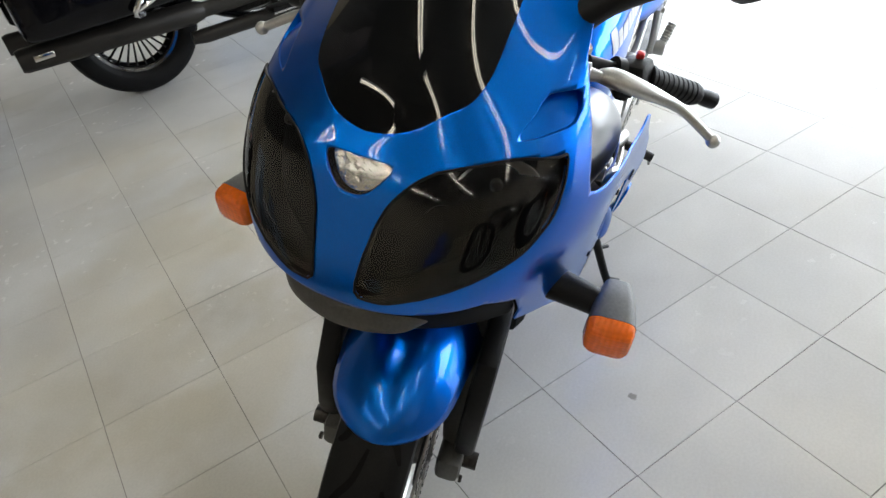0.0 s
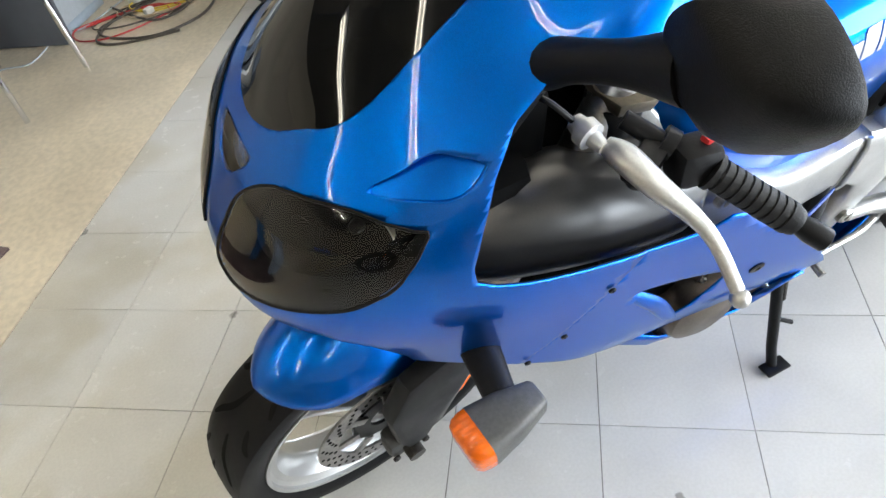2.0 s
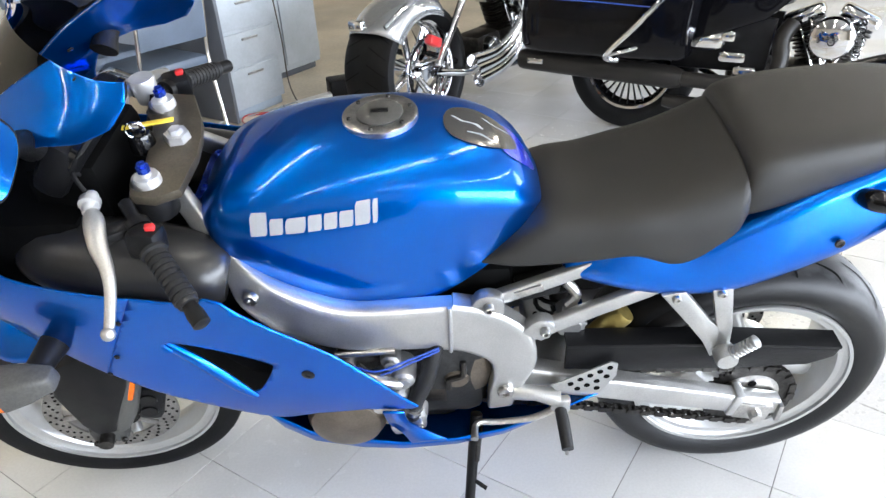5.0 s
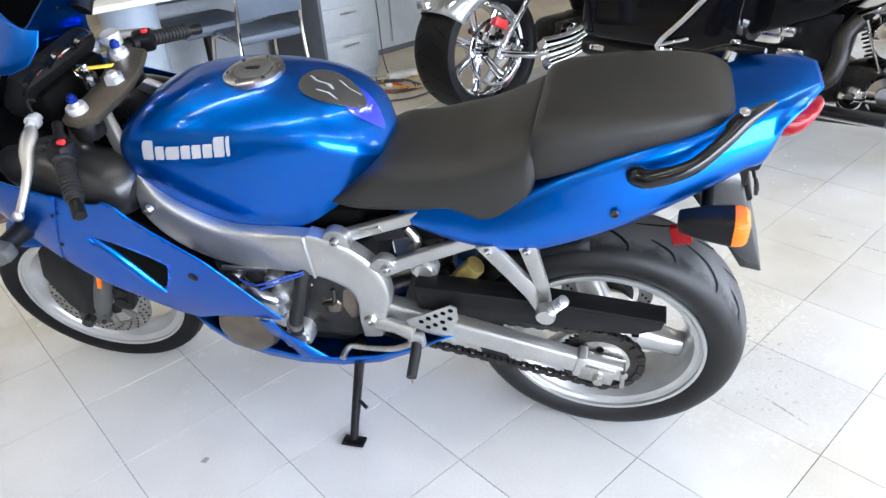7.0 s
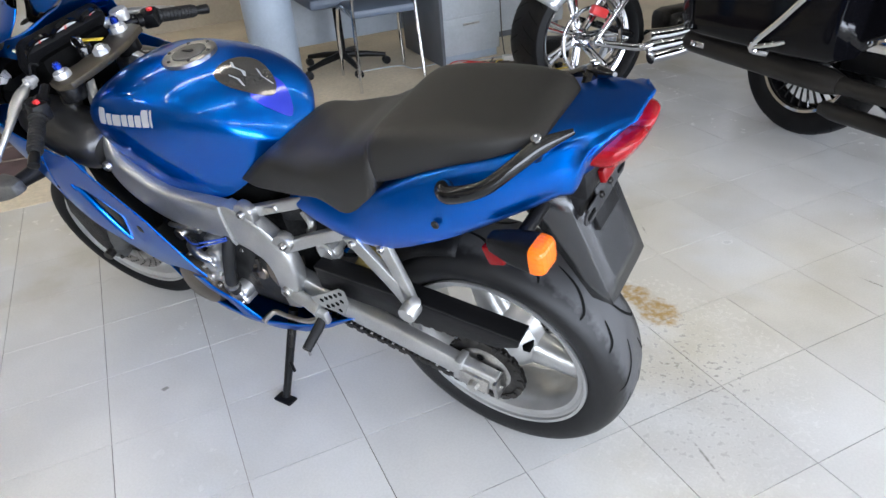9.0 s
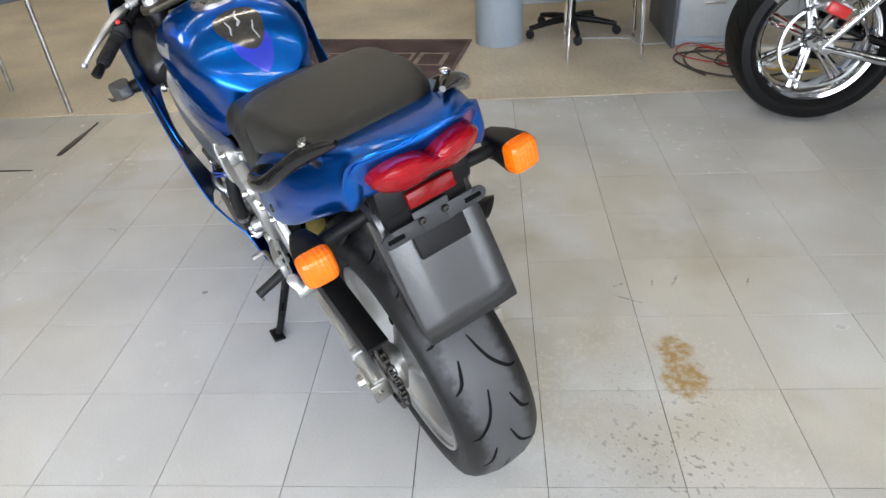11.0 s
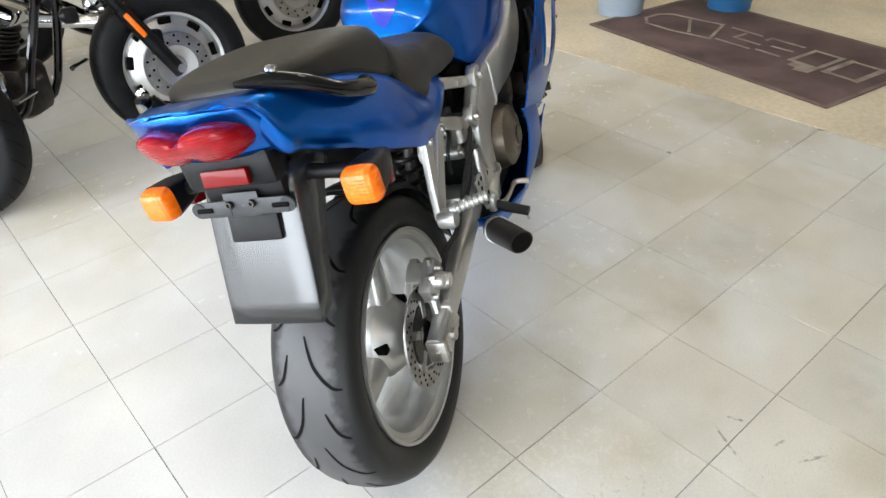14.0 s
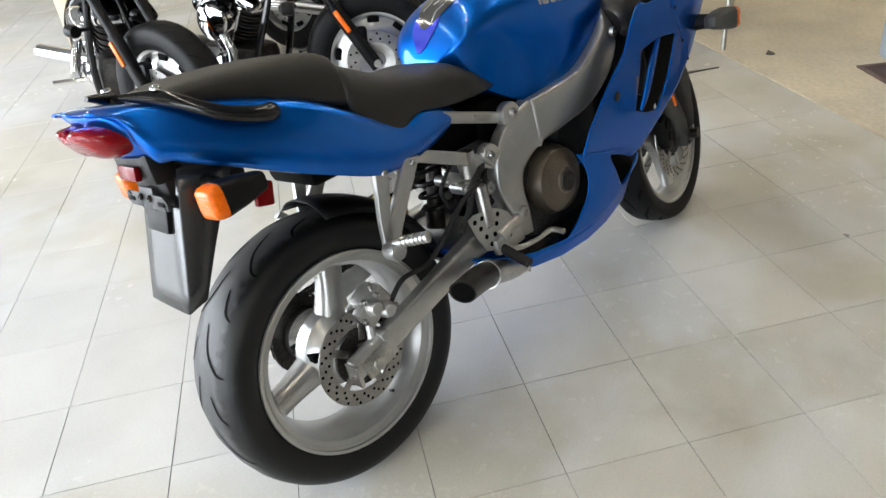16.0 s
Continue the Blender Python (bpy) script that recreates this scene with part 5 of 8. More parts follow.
tank_patch("tank_pad", smooth_line([(0.60, -0.10), (0.612, 0.02), (0.60, 0.13), (0.565, 0.17), (0.53, 0.15), (0.50, 0.08), (0.490, -0.02), (0.51, -0.12), (0.56, -0.16)], 4, closed=True), PAD_DARK, "smoked tank protector pad", 0.0018)
tank_patch("tank_pad_tail", smooth_line([(0.515, -0.12), (0.505, 0.0), (0.515, 0.13), (0.49, 0.15), (0.465, 0.08), (0.458, 0.0), (0.466, -0.1), (0.49, -0.15)], 4, closed=True), PAD_BLUE, "violet blue tank protector", 0.0015)
for a_ in (((0.595, -0.03), (0.58, 0.0), (0.555, -0.01), (0.545, 0.025), (0.55, 0.03), (0.562, 0.005), (0.583, 0.012), (0.600, -0.025)), ((0.575, 0.08), (0.55, 0.07), (0.53, 0.10), (0.534, 0.106), (0.552, 0.082), (0.574, 0.088)), ((0.545, -0.09), (0.525, -0.06), (0.505, -0.075), (0.502, -0.068), (0.526, -0.05), (0.549, -0.084))):
    tank_patch("pad_flourish", list(a_), DECAL, "", 0.0024, 8)

cap_m = Matrix.Translation(tank_point(0.715, 0.0)) @ Matrix.Rotation(radians(1), 4, "Y")
bm = lathe([(0.0, 0.002), (0.040, 0.002), (0.040, 0.005), (0.043, 0.006), (0.060, 0.006), (0.063, 0.004), (0.063, -0.012)], 48, "Z")
bm.transform(cap_m)
cap = part("filler_ring", bm, STEEL, bike, "brushed filler ring with dark cap")
bm = lathe([(0.0, 0.0095), (0.034, 0.0095), (0.039, 0.0075), (0.039, 0.001)], 40, "Z")
bm.transform(cap_m)
part("filler_cap", bm, GREY_PLASTIC, cap, "dark grey filler cap")
bm = box((0, 0, 0.0105), (0.030, 0.010, 0.003), 0.001)
bm.transform(cap_m)
part("cap_flap", bm, CHASSIS_BLACK, cap)
for k in range(6):
    bm = add_bolt(bmesh.new(), (0.052 * math.cos(k * math.pi / 3 + 0.3), 0.052 * math.sin(k * math.pi / 3 + 0.3), 0.005), (0, 0, 1), 0.004, 0.004)
    bm.transform(cap_m)
    part("cap_bolt", bm, DARK_STEEL, cap)
part("tank_bracket", add_bolt(add_bolt(box((1.015, 0, 0.862), (0.05, 0.13, 0.016), 0.005), (1.02, 0.05, 0.870), (0, 0, 1), 0.010, 0.010), (1.02, -0.05, 0.870), (0, 0, 1), 0.010, 0.010), BLUE_ANODISED, bike, "blue tank mount with bolts")


# ---- seats and tail ----
def saddle(stations, shape):
    """A padded seat: stations of x, top, low, half width."""
    rows = [curve_of(np.linspace(0, 1, 30), np.linspace(0, 1, len(stations)), [s[k] for s in stations]) for k in range(4)]
    rings = []
    for x, top, low, half in zip(*rows):
        ring = [(x, half * w, low + (top - low) * h) for w, h in shape]
        ring += [(x, -y, z) for _, y, z in ring[-2::-1]]
        rings.append(ring)
    return loft(rings)


SEAT_SHAPE = [tuple(q) for q in smooth_line([(0.93, 0.0), (1.0, 0.05), (1.0, 0.35), (0.975, 0.62), (0.90, 0.82), (0.74, 0.94), (0.42, 0.99), (0.0, 1.0)], 3)]
part("rider_seat", saddle([(0.556, 0.746, 0.734, 0.118), (0.50, 0.792, 0.733, 0.132), (0.44, 0.828, 0.735, 0.134), (0.37, 0.834, 0.744, 0.140), (0.30, 0.848, 0.758, 0.148), (0.25, 0.862, 0.742, 0.152), (0.205, 0.884, 0.722, 0.154), (0.168, 0.902, 0.742, 0.153), (0.140, 0.914, 0.80, 0.148), (0.128, 0.905, 0.835, 0.140)], SEAT_SHAPE), VINYL, bike, "black vinyl rider seat", angle=60)
PILLION_SHAPE = [tuple(q) for q in smooth_line([(0.95, 0.0), (1.0, 0.08), (1.0, 0.45), (0.965, 0.72), (0.86, 0.90), (0.66, 0.975), (0.36, 0.995), (0.0, 1.0)], 3)]
part("pillion_seat", saddle([(0.142, 0.890, 0.830, 0.128), (0.128, 0.935, 0.832, 0.142), (0.06, 0.953, 0.856, 0.143), (-0.03, 0.962, 0.892, 0.136), (-0.11, 0.966, 0.917, 0.124), (-0.165, 0.964, 0.934, 0.104), (-0.190, 0.954, 0.938, 0.080), (-0.197, 0.946, 0.940, 0.064)], PILLION_SHAPE), VINYL, bike, "black vinyl pillion seat", angle=60)

TAIL_X = [-0.328, -0.302, -0.272, -0.255, -0.22, -0.15, -0.05, 0.05, 0.14, 0.22, 0.30, 0.36, 0.412]
TAIL = {
    "zb": [0.966, 0.956, 0.930, 0.876, 0.853, 0.820, 0.766, 0.720, 0.680, 0.672, 0.676, 0.686, 0.703],
    "zs": [0.971, 0.967, 0.957, 0.950, 0.940, 0.923, 0.896, 0.858, 0.802, 0.752, 0.764, 0.752, 0.733],
    "zt": [0.970, 0.969, 0.964, 0.960, 0.951, 0.932, 0.905, 0.866, 0.811, 0.758, 0.768, 0.757, 0.738],
    "yb": [0.030, 0.078, 0.100, 0.110, 0.124, 0.147, 0.166, 0.171, 0.166, 0.155, 0.143, 0.131, 0.116],
    "ys": [0.032, 0.074, 0.094, 0.103, 0.113, 0.132, 0.153, 0.162, 0.160, 0.150, 0.140, 0.128, 0.113],
    "yt": [0.022, 0.054, 0.074, 0.082, 0.093, 0.111, 0.129, 0.140, 0.145, 0.140, 0.130, 0.120, 0.106]}
TAIL_FINE = np.linspace(-0.328, 0.412, 371)


def eased(key):
    """A tail line with its waves smoothed out ahead of the lamp."""
    y = curve_of(TAIL_FINE, TAIL_X, TAIL[key])
    k = np.exp(-0.5 * (np.arange(-60, 61) * 0.002 / 0.032) ** 2)
    pad = np.concatenate([2 * y[0] - y[60:0:-1], y, 2 * y[-1] - y[-2:-62:-1]])
    soft = np.convolve(pad, k / k.sum(), "valid")
    w = np.clip((TAIL_FINE + 0.245) / 0.05, 0, 1) if key in ("zb", "yb") else 1.0
    return y + (soft - y) * w


TAIL_SOFT = {key: eased(key) for key in TAIL}
rings = []
for x in np.concatenate([np.linspace(-0.328, -0.24, 16), np.linspace(-0.225, 0.412, 36)]):
    g = {k: float(np.interp(x, TAIL_FINE, ys)) for k, ys in TAIL_SOFT.items()}
    shift = -0.014 * min(max((0.25 - x) / 0.45, 0.0), 1.0)
    half = [(g["yb"] - 0.016, g["zb"] + 0.003), (g["yb"] - 0.004, g["zb"] - 0.001)]
    for f in np.linspace(0, 1, 12):
        swell = math.sin(math.pi * f ** 0.75)
        half.append((g["yb"] + (g["ys"] - g["yb"]) * f + 0.014 * swell, g["zb"] + (g["zs"] - g["zb"]) * f))
    half += [(g["ys"] * 0.55 + g["yt"] * 0.45, g["zs"] * 0.4 + g["zt"] * 0.6 + 0.001), (g["yt"], g["zt"] + 0.001), (g["yt"] * 0.5, g["zt"] + 0.002), (0.0, g["zt"] + 0.002)]
    ring = [(float(x), float(y), float(z)) for y, z in half]
    ring = ring + [(x_, -y, z) for x_, y, z in ring[-2::-1]]
    rings.append([(x_, y + shift, z) for x_, y, z in ring])
part("tail_fairing", loft(rings, closed=False), BLUE, bike, "metallic blue tail fairing", thick=0.003, angle=45)
for side in (1, -1):
    for x, y, z in ((-0.014, 0.176, 0.797), (0.387, 0.122, 0.708)):
        part("tail_bolt", add_bolt(bmesh.new(), (x, y * side, z), (0, side, 0.1), 0.008, 0.004), DARK_STEEL, bike)
rail = tube([(-0.040, 0.150, 0.868), (-0.046, 0.172, 0.878), (-0.072, 0.186, 0.884), (-0.13, 0.178, 0.905), (-0.175, 0.150, 0.936), (-0.205, 0.118, 0.956), (-0.250, 0.086, 0.972)], [0.015, 0.018, 0.016, 0.0135, 0.013, 0.014, 0.005], 12, smooth=6, flat=0.9)
rails = both("grab_rail", rail, GLOSS_BLACK, label="gloss black grab rail")
for r_, side in zip(rails, (1, -1)):
    part("rail_bolt", add_bolt(bmesh.new(), (-0.202, 0.118 * side, 0.971), (0, 0.3 * side, 1), 0.009, 0.005), CHROME, r_)
    part("rail_foot", tube([(-0.19, 0.10 * side, 0.925), (-0.20, 0.115 * side, 0.955)], 0.014, 10), GLOSS_BLACK, r_)

# tail lamp of two lobes, reflector, mudguard and plate bracket
TAIL_Y = -0.014


def lobe_ring(k, x):
    """The lamp's outline, drawn in towards the middle of each lobe by k."""
    turn = math.acos(0.041 / 0.047)
    out = []
    for side in (1, -1):
        for q in np.linspace(-math.pi + turn, math.pi - turn, 25) if side > 0 else np.linspace(turn, 2 * math.pi - turn, 25):
            y, z = side * 0.041 + 0.047 * k * math.cos(q), 0.913 + 0.031 * k * math.sin(q) - 0.10 * abs(side * 0.041 + 0.047 * k * math.cos(q)) * (q > math.pi) * 0.1
            out.append((x - 0.62 * (z - 0.913) + 2.6 * y * y, y + TAIL_Y, z))
    return out


tail_lamp = part("tail_lamp", loft([lobe_ring(k, x) for k, x in ((0.99, -0.260), (1.0, -0.300), (0.985, -0.312), (0.93, -0.319), (0.80, -0.325), (0.55, -0.329), (0.25, -0.330))]), RED, bike, "red twin-lobed tail lamp", angle=40)
# the painted rear face that frames the lamp
frame_rows = []
for z, half in ((0.872, 0.088), (0.880, 0.100), (0.900, 0.108), (0.925, 0.108), (0.948, 0.098), (0.966, 0.080)):
    frame_rows.append([(-0.286 - 0.62 * (z - 0.913) + 2.6 * (half * q) ** 2, half * q + TAIL_Y, z) for q in np.linspace(-1, 1, 17)])
part("tail_end_panel", loft(frame_rows, closed=False), BLUE, bike, "blue panel framing the tail lamp", thick=0.004)
under = bmesh.new()
add_box(under, (-0.05, 0, 0.80), (0.34, 0.22, 0.05), 0.02, Matrix.Rotation(radians(22), 4, "Y"))
add_box(under, (-0.232, TAIL_Y, 0.848), (0.05, 0.165, 0.060), 0.012)
add_box(under, (-0.165, TAIL_Y, 0.810), (0.15, 0.150, 0.080), 0.012)
part("undertray", under, PLASTIC, bike, "black under-tail tray")
part("rear_reflector", box((-0.264, TAIL_Y - 0.003, 0.843), (0.012, 0.082, 0.026), 0.003, Matrix.Rotation(radians(10), 4, "Y")), RED_REFLECTOR, bike, "red rear reflector")
flap_rings = []
for x, z, w, d in ((-0.216, 0.835, 0.084, 0.115), (-0.230, 0.79, 0.085, 0.105), (-0.245, 0.745, 0.086, 0.088), (-0.266, 0.68, 0.087, 0.066), (-0.284, 0.625, 0.087, 0.050), (-0.295, 0.590, 0.087, 0.040)):
    flap_rings.append([(x_, y + TAIL_Y, z_) for x_, y, z_ in ((x + d, w + 0.002, z + 0.010), (x + d * 0.5, w + 0.001, z + 0.005), (x + 0.003, w, z), (x, w - 0.003, z), (x - 0.001, w * 0.5, z), (x - 0.001, 0, z), (x - 0.001, -w * 0.5, z), (x, -w + 0.003, z), (x + 0.003, -w, z), (x + d * 0.5, -w - 0.001, z + 0.005), (x + d, -w - 0.002, z + 0.010))])
part("rear_mudguard", loft(flap_rings, closed=False), FLAP, bike, "black plastic rear mudguard", thick=0.004, angle=50)
part("guard_recess", box((-0.2475, TAIL_Y - 0.004, 0.752), (0.012, 0.094, 0.055), 0.004, Matrix.Rotation(radians(17), 4, "Y")), PLASTIC, bike, "")
brk = bmesh.new()
tilt = Matrix.Rotation(radians(12), 4, "Y")
add_box(brk, (-0.252, TAIL_Y, 0.790), (0.004, 0.064, 0.040), 0.002, tilt)
for side in (1, -1):
    add_box(brk, (-0.254, side * 0.052 + TAIL_Y, 0.786), (0.004, 0.060, 0.026), 0.0018, tilt)
    add_lathe(brk, [(0, -0.002), (0.013, -0.002), (0.013, 0.002), (0, 0.002)], 16, "X", (-0.254, side * 0.082 + TAIL_Y, 0.786))
bracket = part("plate_bracket", brk, BRACKET, bike, "dark grey metal plate bracket")
# near-black blocks give the slots their shade
for side in (1, -1):
    bm = add_box(bmesh.new(), (-0.2565, side * 0.070 + TAIL_Y, 0.786), (0.004, 0.030, 0.008), 0.0018, tilt)
    part("bracket_slot", bm, SHADOW, bracket)
    part("bracket_bolt", add_bolt(bmesh.new(), (-0.254, 0.021 * side + TAIL_Y, 0.792), (-1, 0, 0.2), 0.0065, 0.006), DARK_STEEL, bracket)


def indicator(place, way, size, root, name="indicator", reflector=None):
    """A turn signal: stalk, tapered black body and amber lens."""
    q = Vector(way).normalized().to_track_quat("X", "Z").to_matrix().to_4x4()
    m = Matrix.Translation(place) @ q
    w, h, d = size

    def ring(x, k):
        return [(x, w * k * math.copysign(abs(math.cos(a)) ** 0.45, math.cos(a)), h * k * math.copysign(abs(math.sin(a)) ** 0.45, math.sin(a))) for a in (2 * math.pi * i / 28 for i in range(28))]

    body = loft([ring(-d, 0.45), ring(-d * 0.95, 0.55), ring(-d * 0.45, 0.85), ring(0.004, 1.0)])
    body.transform(m)
    ob = part(name, body, PLASTIC if name == "rear_indicator" else GREY_PLASTIC, bike, "black turn signal with amber lens", angle=50)
    lens = loft([ring(0.004, 0.98), ring(0.012, 0.98), ring(0.022, 0.92), ring(0.028, 0.78), ring(0.030, 0.5)])
    lens.transform(m)
    part("lens", lens, ORANGE, ob, "amber ribbed lens", angle=50)
    thick = (0.0125, 0.0125, 0.0125) if name == "rear_indicator" else (0.026, 0.022, 0.0185)
    part("stalk", tube([root, Vector(root).lerp(Vector(place) - Vector(way).normalized() * d * 0.45, 0.5), Vector(place) - Vector(way).normalized() * d * 0.45], thick, 16), PLASTIC, ob)
    if reflector:
        r = box((0, 0, 0), (0.034, 0.014, 0.042), 0.004, Matrix.Rotation(radians(14), 4, "Y"))
        r.transform(Matrix.Translation(reflector))
        part("side_reflector", r, RED_REFLECTOR, ob, "dark red side reflector")
    return ob


for side in (1, -1):
    indicator((-0.205, 0.190 * side - 0.015, 0.786), (-1, 0.06 * side, 0.0), (0.030, 0.030, 0.085), (-0.175, 0.07 * side, 0.80), "rear_indicator", (-0.128, 0.190 * side - 0.012, 0.762))
    indicator((1.345, 0.302 * side, 0.674), (1, 0.12 * side, -0.12), (0.034, 0.031, 0.080), (1.297, 0.200 * side, 0.680), "front_indicator")

# ---- frame, engine and rear suspension ----
def bar_loft(rows, thick_round=0.3):
    """A boxy beam through rows of centre, half height vector and half thickness."""
    rings = []
    for c, hv, ht in rows:
        c, hv = Vector(c), Vector(hv)
        ring = []
        for i in range(20):
            a = 2 * math.pi * i / 20
            x, y = math.cos(a), math.sin(a)
            ring.append(c + hv * math.copysign(abs(y) ** 0.35, y) + Vector((0, ht * math.copysign(abs(x) ** 0.35, x), 0)))
        rings.append(ring)
    return loft(rings)


spar_rows = smooth_line([
    (1.060, 0.073, 0.897, -0.014, 0.0, 0.010, 0.012), (1.015, 0.114, 0.836, -0.014, 0.0, 0.012, 0.013), (0.975, 0.148, 0.787, -0.018, 0.0, 0.014, 0.016), (0.944, 0.168, 0.742, -0.028, 0.0, 0.026, 0.020),
    (0.888, 0.173, 0.692, -0.024, 0.0, 0.042, 0.022), (0.806, 0.168, 0.648, -0.011, 0.0, 0.050, 0.023), (0.715, 0.160, 0.632, -0.003, 0.0, 0.053, 0.022), (0.650, 0.153, 0.624, 0.0, 0.0, 0.055, 0.021), (0.612, 0.150, 0.620, -0.002, 0.0, 0.057, 0.021)], 4)
both("frame_spar", bar_loft([((r[0], r[1], r[2]), (r[3], r[4], r[5]), r[6]) for r in spar_rows]), ALLOY, label="bare alloy frame spar")
pivot_rows = smooth_line([
    (0.622, 0.150, 0.622, -0.012, 0.0, 0.060, 0.023), (0.572, 0.149, 0.608, -0.030, 0.0, 0.053, 0.023), (0.528, 0.147, 0.574, -0.046, 0.0, 0.036, 0.022), (0.504, 0.146, 0.533, -0.045, 0.0, 0.016, 0.022),
    (0.500, 0.145, 0.485, -0.041, 0.0, 0.010, 0.022), (0.515, 0.142, 0.425, -0.034, 0.0, 0.006, 0.021), (0.526, 0.138, 0.362, -0.026, 0.0, 0.004, 0.020)], 4)
both("pivot_plate", bar_loft([((r[0], r[1], r[2]), (r[3], r[4], r[5]), r[6]) for r in pivot_rows]), ALLOY, label="bare alloy pivot plate with weld seam")
both("weld_seam", tube([(0.617, 0.171, 0.680), (0.616, 0.1755, 0.665), (0.617, 0.1765, 0.620), (0.618, 0.1755, 0.577), (0.619, 0.170, 0.562)], 0.004, 8), SWING)
for x, y, z, r in ((0.944, 0.194, 0.752, 0.013), (0.516, 0.163, 0.428, 0.017), (0.446, 0.168, 0.606, 0.010), (0.548, 0.166, 0.672, 0.010)):
    for side in (1, -1):
        part("frame_bolt", add_bolt(bmesh.new(), (x, y * side, z), (0, side, 0), r, 0.012), STEEL, bike)
both("frame_lug", plate(smooth_line([(0.585, 0.655), (0.570, 0.688), (0.545, 0.696), (0.522, 0.682), (0.520, 0.650)], 3), 0.140, 0.165, "Y", 0.003), ALLOY)
both("frame_lug", plate(smooth_line([(0.490, 0.600), (0.462, 0.628), (0.436, 0.624), (0.428, 0.600), (0.452, 0.575)], 3), 0.142, 0.167, "Y", 0.003), ALLOY)
both("subframe_rail", bar_loft([((0.568, 0.138, 0.652), (0.004, 0, 0.013), 0.010), ((0.41, 0.128, 0.707), (0.004, 0, 0.013), 0.010), ((0.20, 0.11, 0.785), (0.004, 0, 0.012), 0.009), ((0.0, 0.10, 0.845), (0.004, 0, 0.011), 0.008)]), ALLOY, label="flat alloy subframe rail")
both("subframe_brace", bar_loft([((0.468, 0.146, 0.578), (0.006, 0, 0.015), 0.010), ((0.36, 0.142, 0.630), (0.006, 0, 0.014), 0.010), ((0.265, 0.138, 0.672), (0.006, 0, 0.013), 0.010), ((0.10, 0.12, 0.745), (0.006, 0, 0.012), 0.009)]), ALLOY, label="flat alloy subframe brace")
both("rail_plate", box((0.475, 0.1425, 0.684), (0.052, 0.006, 0.016), 0.002, Matrix.Rotation(radians(19), 4, "Y")), STEEL)

eng = bmesh.new()
add_box(eng, (0.72, 0, 0.43), (0.34, 0.30, 0.22), 0.04)
add_box(eng, (0.83, 0, 0.58), (0.20, 0.30, 0.22), 0.03, Matrix.Rotation(radians(20), 4, "Y"))
add_box(eng, (0.60, 0, 0.55), (0.16, 0.18, 0.20), 0.03)
add_box(eng, (0.74, 0, 0.30), (0.26, 0.20, 0.12), 0.03)
engine = part("engine", eng, ENGINE, bike, "dark cast engine block")
# blocks for airbox and tray, their colour holding the shade under the tank
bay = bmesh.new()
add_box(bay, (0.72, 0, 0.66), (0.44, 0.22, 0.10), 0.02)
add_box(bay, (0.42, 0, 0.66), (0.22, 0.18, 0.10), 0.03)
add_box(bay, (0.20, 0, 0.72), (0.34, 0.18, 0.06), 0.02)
part("airbox", bay, SHADOW, bike, "airbox and battery tray blocks, near black as the shade in the gap")
stator = lathe([(0, 0.062), (0.048, 0.060), (0.070, 0.050), (0.080, 0.032), (0.084, 0.0), (0.084, -0.05)], 44, "Y", (0.838, 0.148, 0.378))
stator_ob = part("stator_cover", stator, BRONZE, engine, "bronze grey stator cover")
for k in range(6):
    a = radians(60 * k + 20)
    part("cover_boss", lathe([(0, 0.020), (0.010, 0.020), (0.012, 0.012), (0.012, -0.02)], 12, "Y", (0.838 + 0.084 * math.cos(a), 0.150, 0.378 + 0.084 * math.sin(a))), BRONZE, stator_ob)
    part("cover_bolt", add_bolt(bmesh.new(), (0.838 + 0.084 * math.cos(a), 0.170, 0.378 + 0.084 * math.sin(a)), (0, 1, 0), 0.006, 0.006), STEEL, stator_ob)
spr = lathe([(0, 0.046), (0.022, 0.046), (0.026, 0.040), (0.060, 0.036), (0.074, 0.026), (0.080, 0.008), (0.080, -0.04)], 40, "Y", (0.612, 0.108, 0.452))
add_box(spr, (0.655, 0.125, 0.40), (0.07, 0.05, 0.07), 0.015)
spr_ob = part("sprocket_cover", spr, BRONZE, engine, "bronze sprocket cover")
part("cover_rib", tube([(0.598, 0.150, 0.505), (0.600, 0.157, 0.470), (0.628, 0.157, 0.456), (0.628, 0.157, 0.430)], 0.006, 8, smooth=4), DARK_STEEL, spr_ob)
for x, z in ((0.655, 0.508), (0.686, 0.455), (0.662, 0.395), (0.600, 0.385)):
    part("cover_bolt", add_bolt(bmesh.new(), (x, 0.140, z), (0, 1, 0), 0.007, 0.008), STEEL, spr_ob)
clutch = lathe([(0, 0.066), (0.030, 0.066), (0.034, 0.062), (0.062, 0.058), (0.080, 0.046), (0.090, 0.02), (0.092, 0.0), (0.092, -0.05)], 44, "Y", (0.66, 0.135, 0.455))
add_box(clutch, (0.66, 0.200, 0.455), (0.046, 0.006, 0.010), 0.002)
bmesh.ops.scale(clutch, vec=(1, -1, 1), verts=clutch.verts)
part("clutch_cover", clutch, BRONZE, engine, "bronze grey clutch cover")
part("clutch_cap", lathe([(0, -0.205), (0.026, -0.205), (0.029, -0.200)], 30, "Y", (0.66, 0, 0.455)), DARK_STEEL, engine)
pump = bmesh.new()
for x, y, z, r in ((0.745, 0.165, 0.470, 0.036), (0.712, 0.170, 0.505, 0.024), (0.700, 0.160, 0.372, 0.026), (0.766, 0.168, 0.425, 0.022), (0.735, 0.150, 0.535, 0.020)):
    add_lathe(pump, [(0, 0.030), (r * 0.55, 0.030), (r * 0.6, 0.024), (r * 0.9, 0.020), (r, 0.010), (r, -0.05)], 20, "Y", (x, y, z))
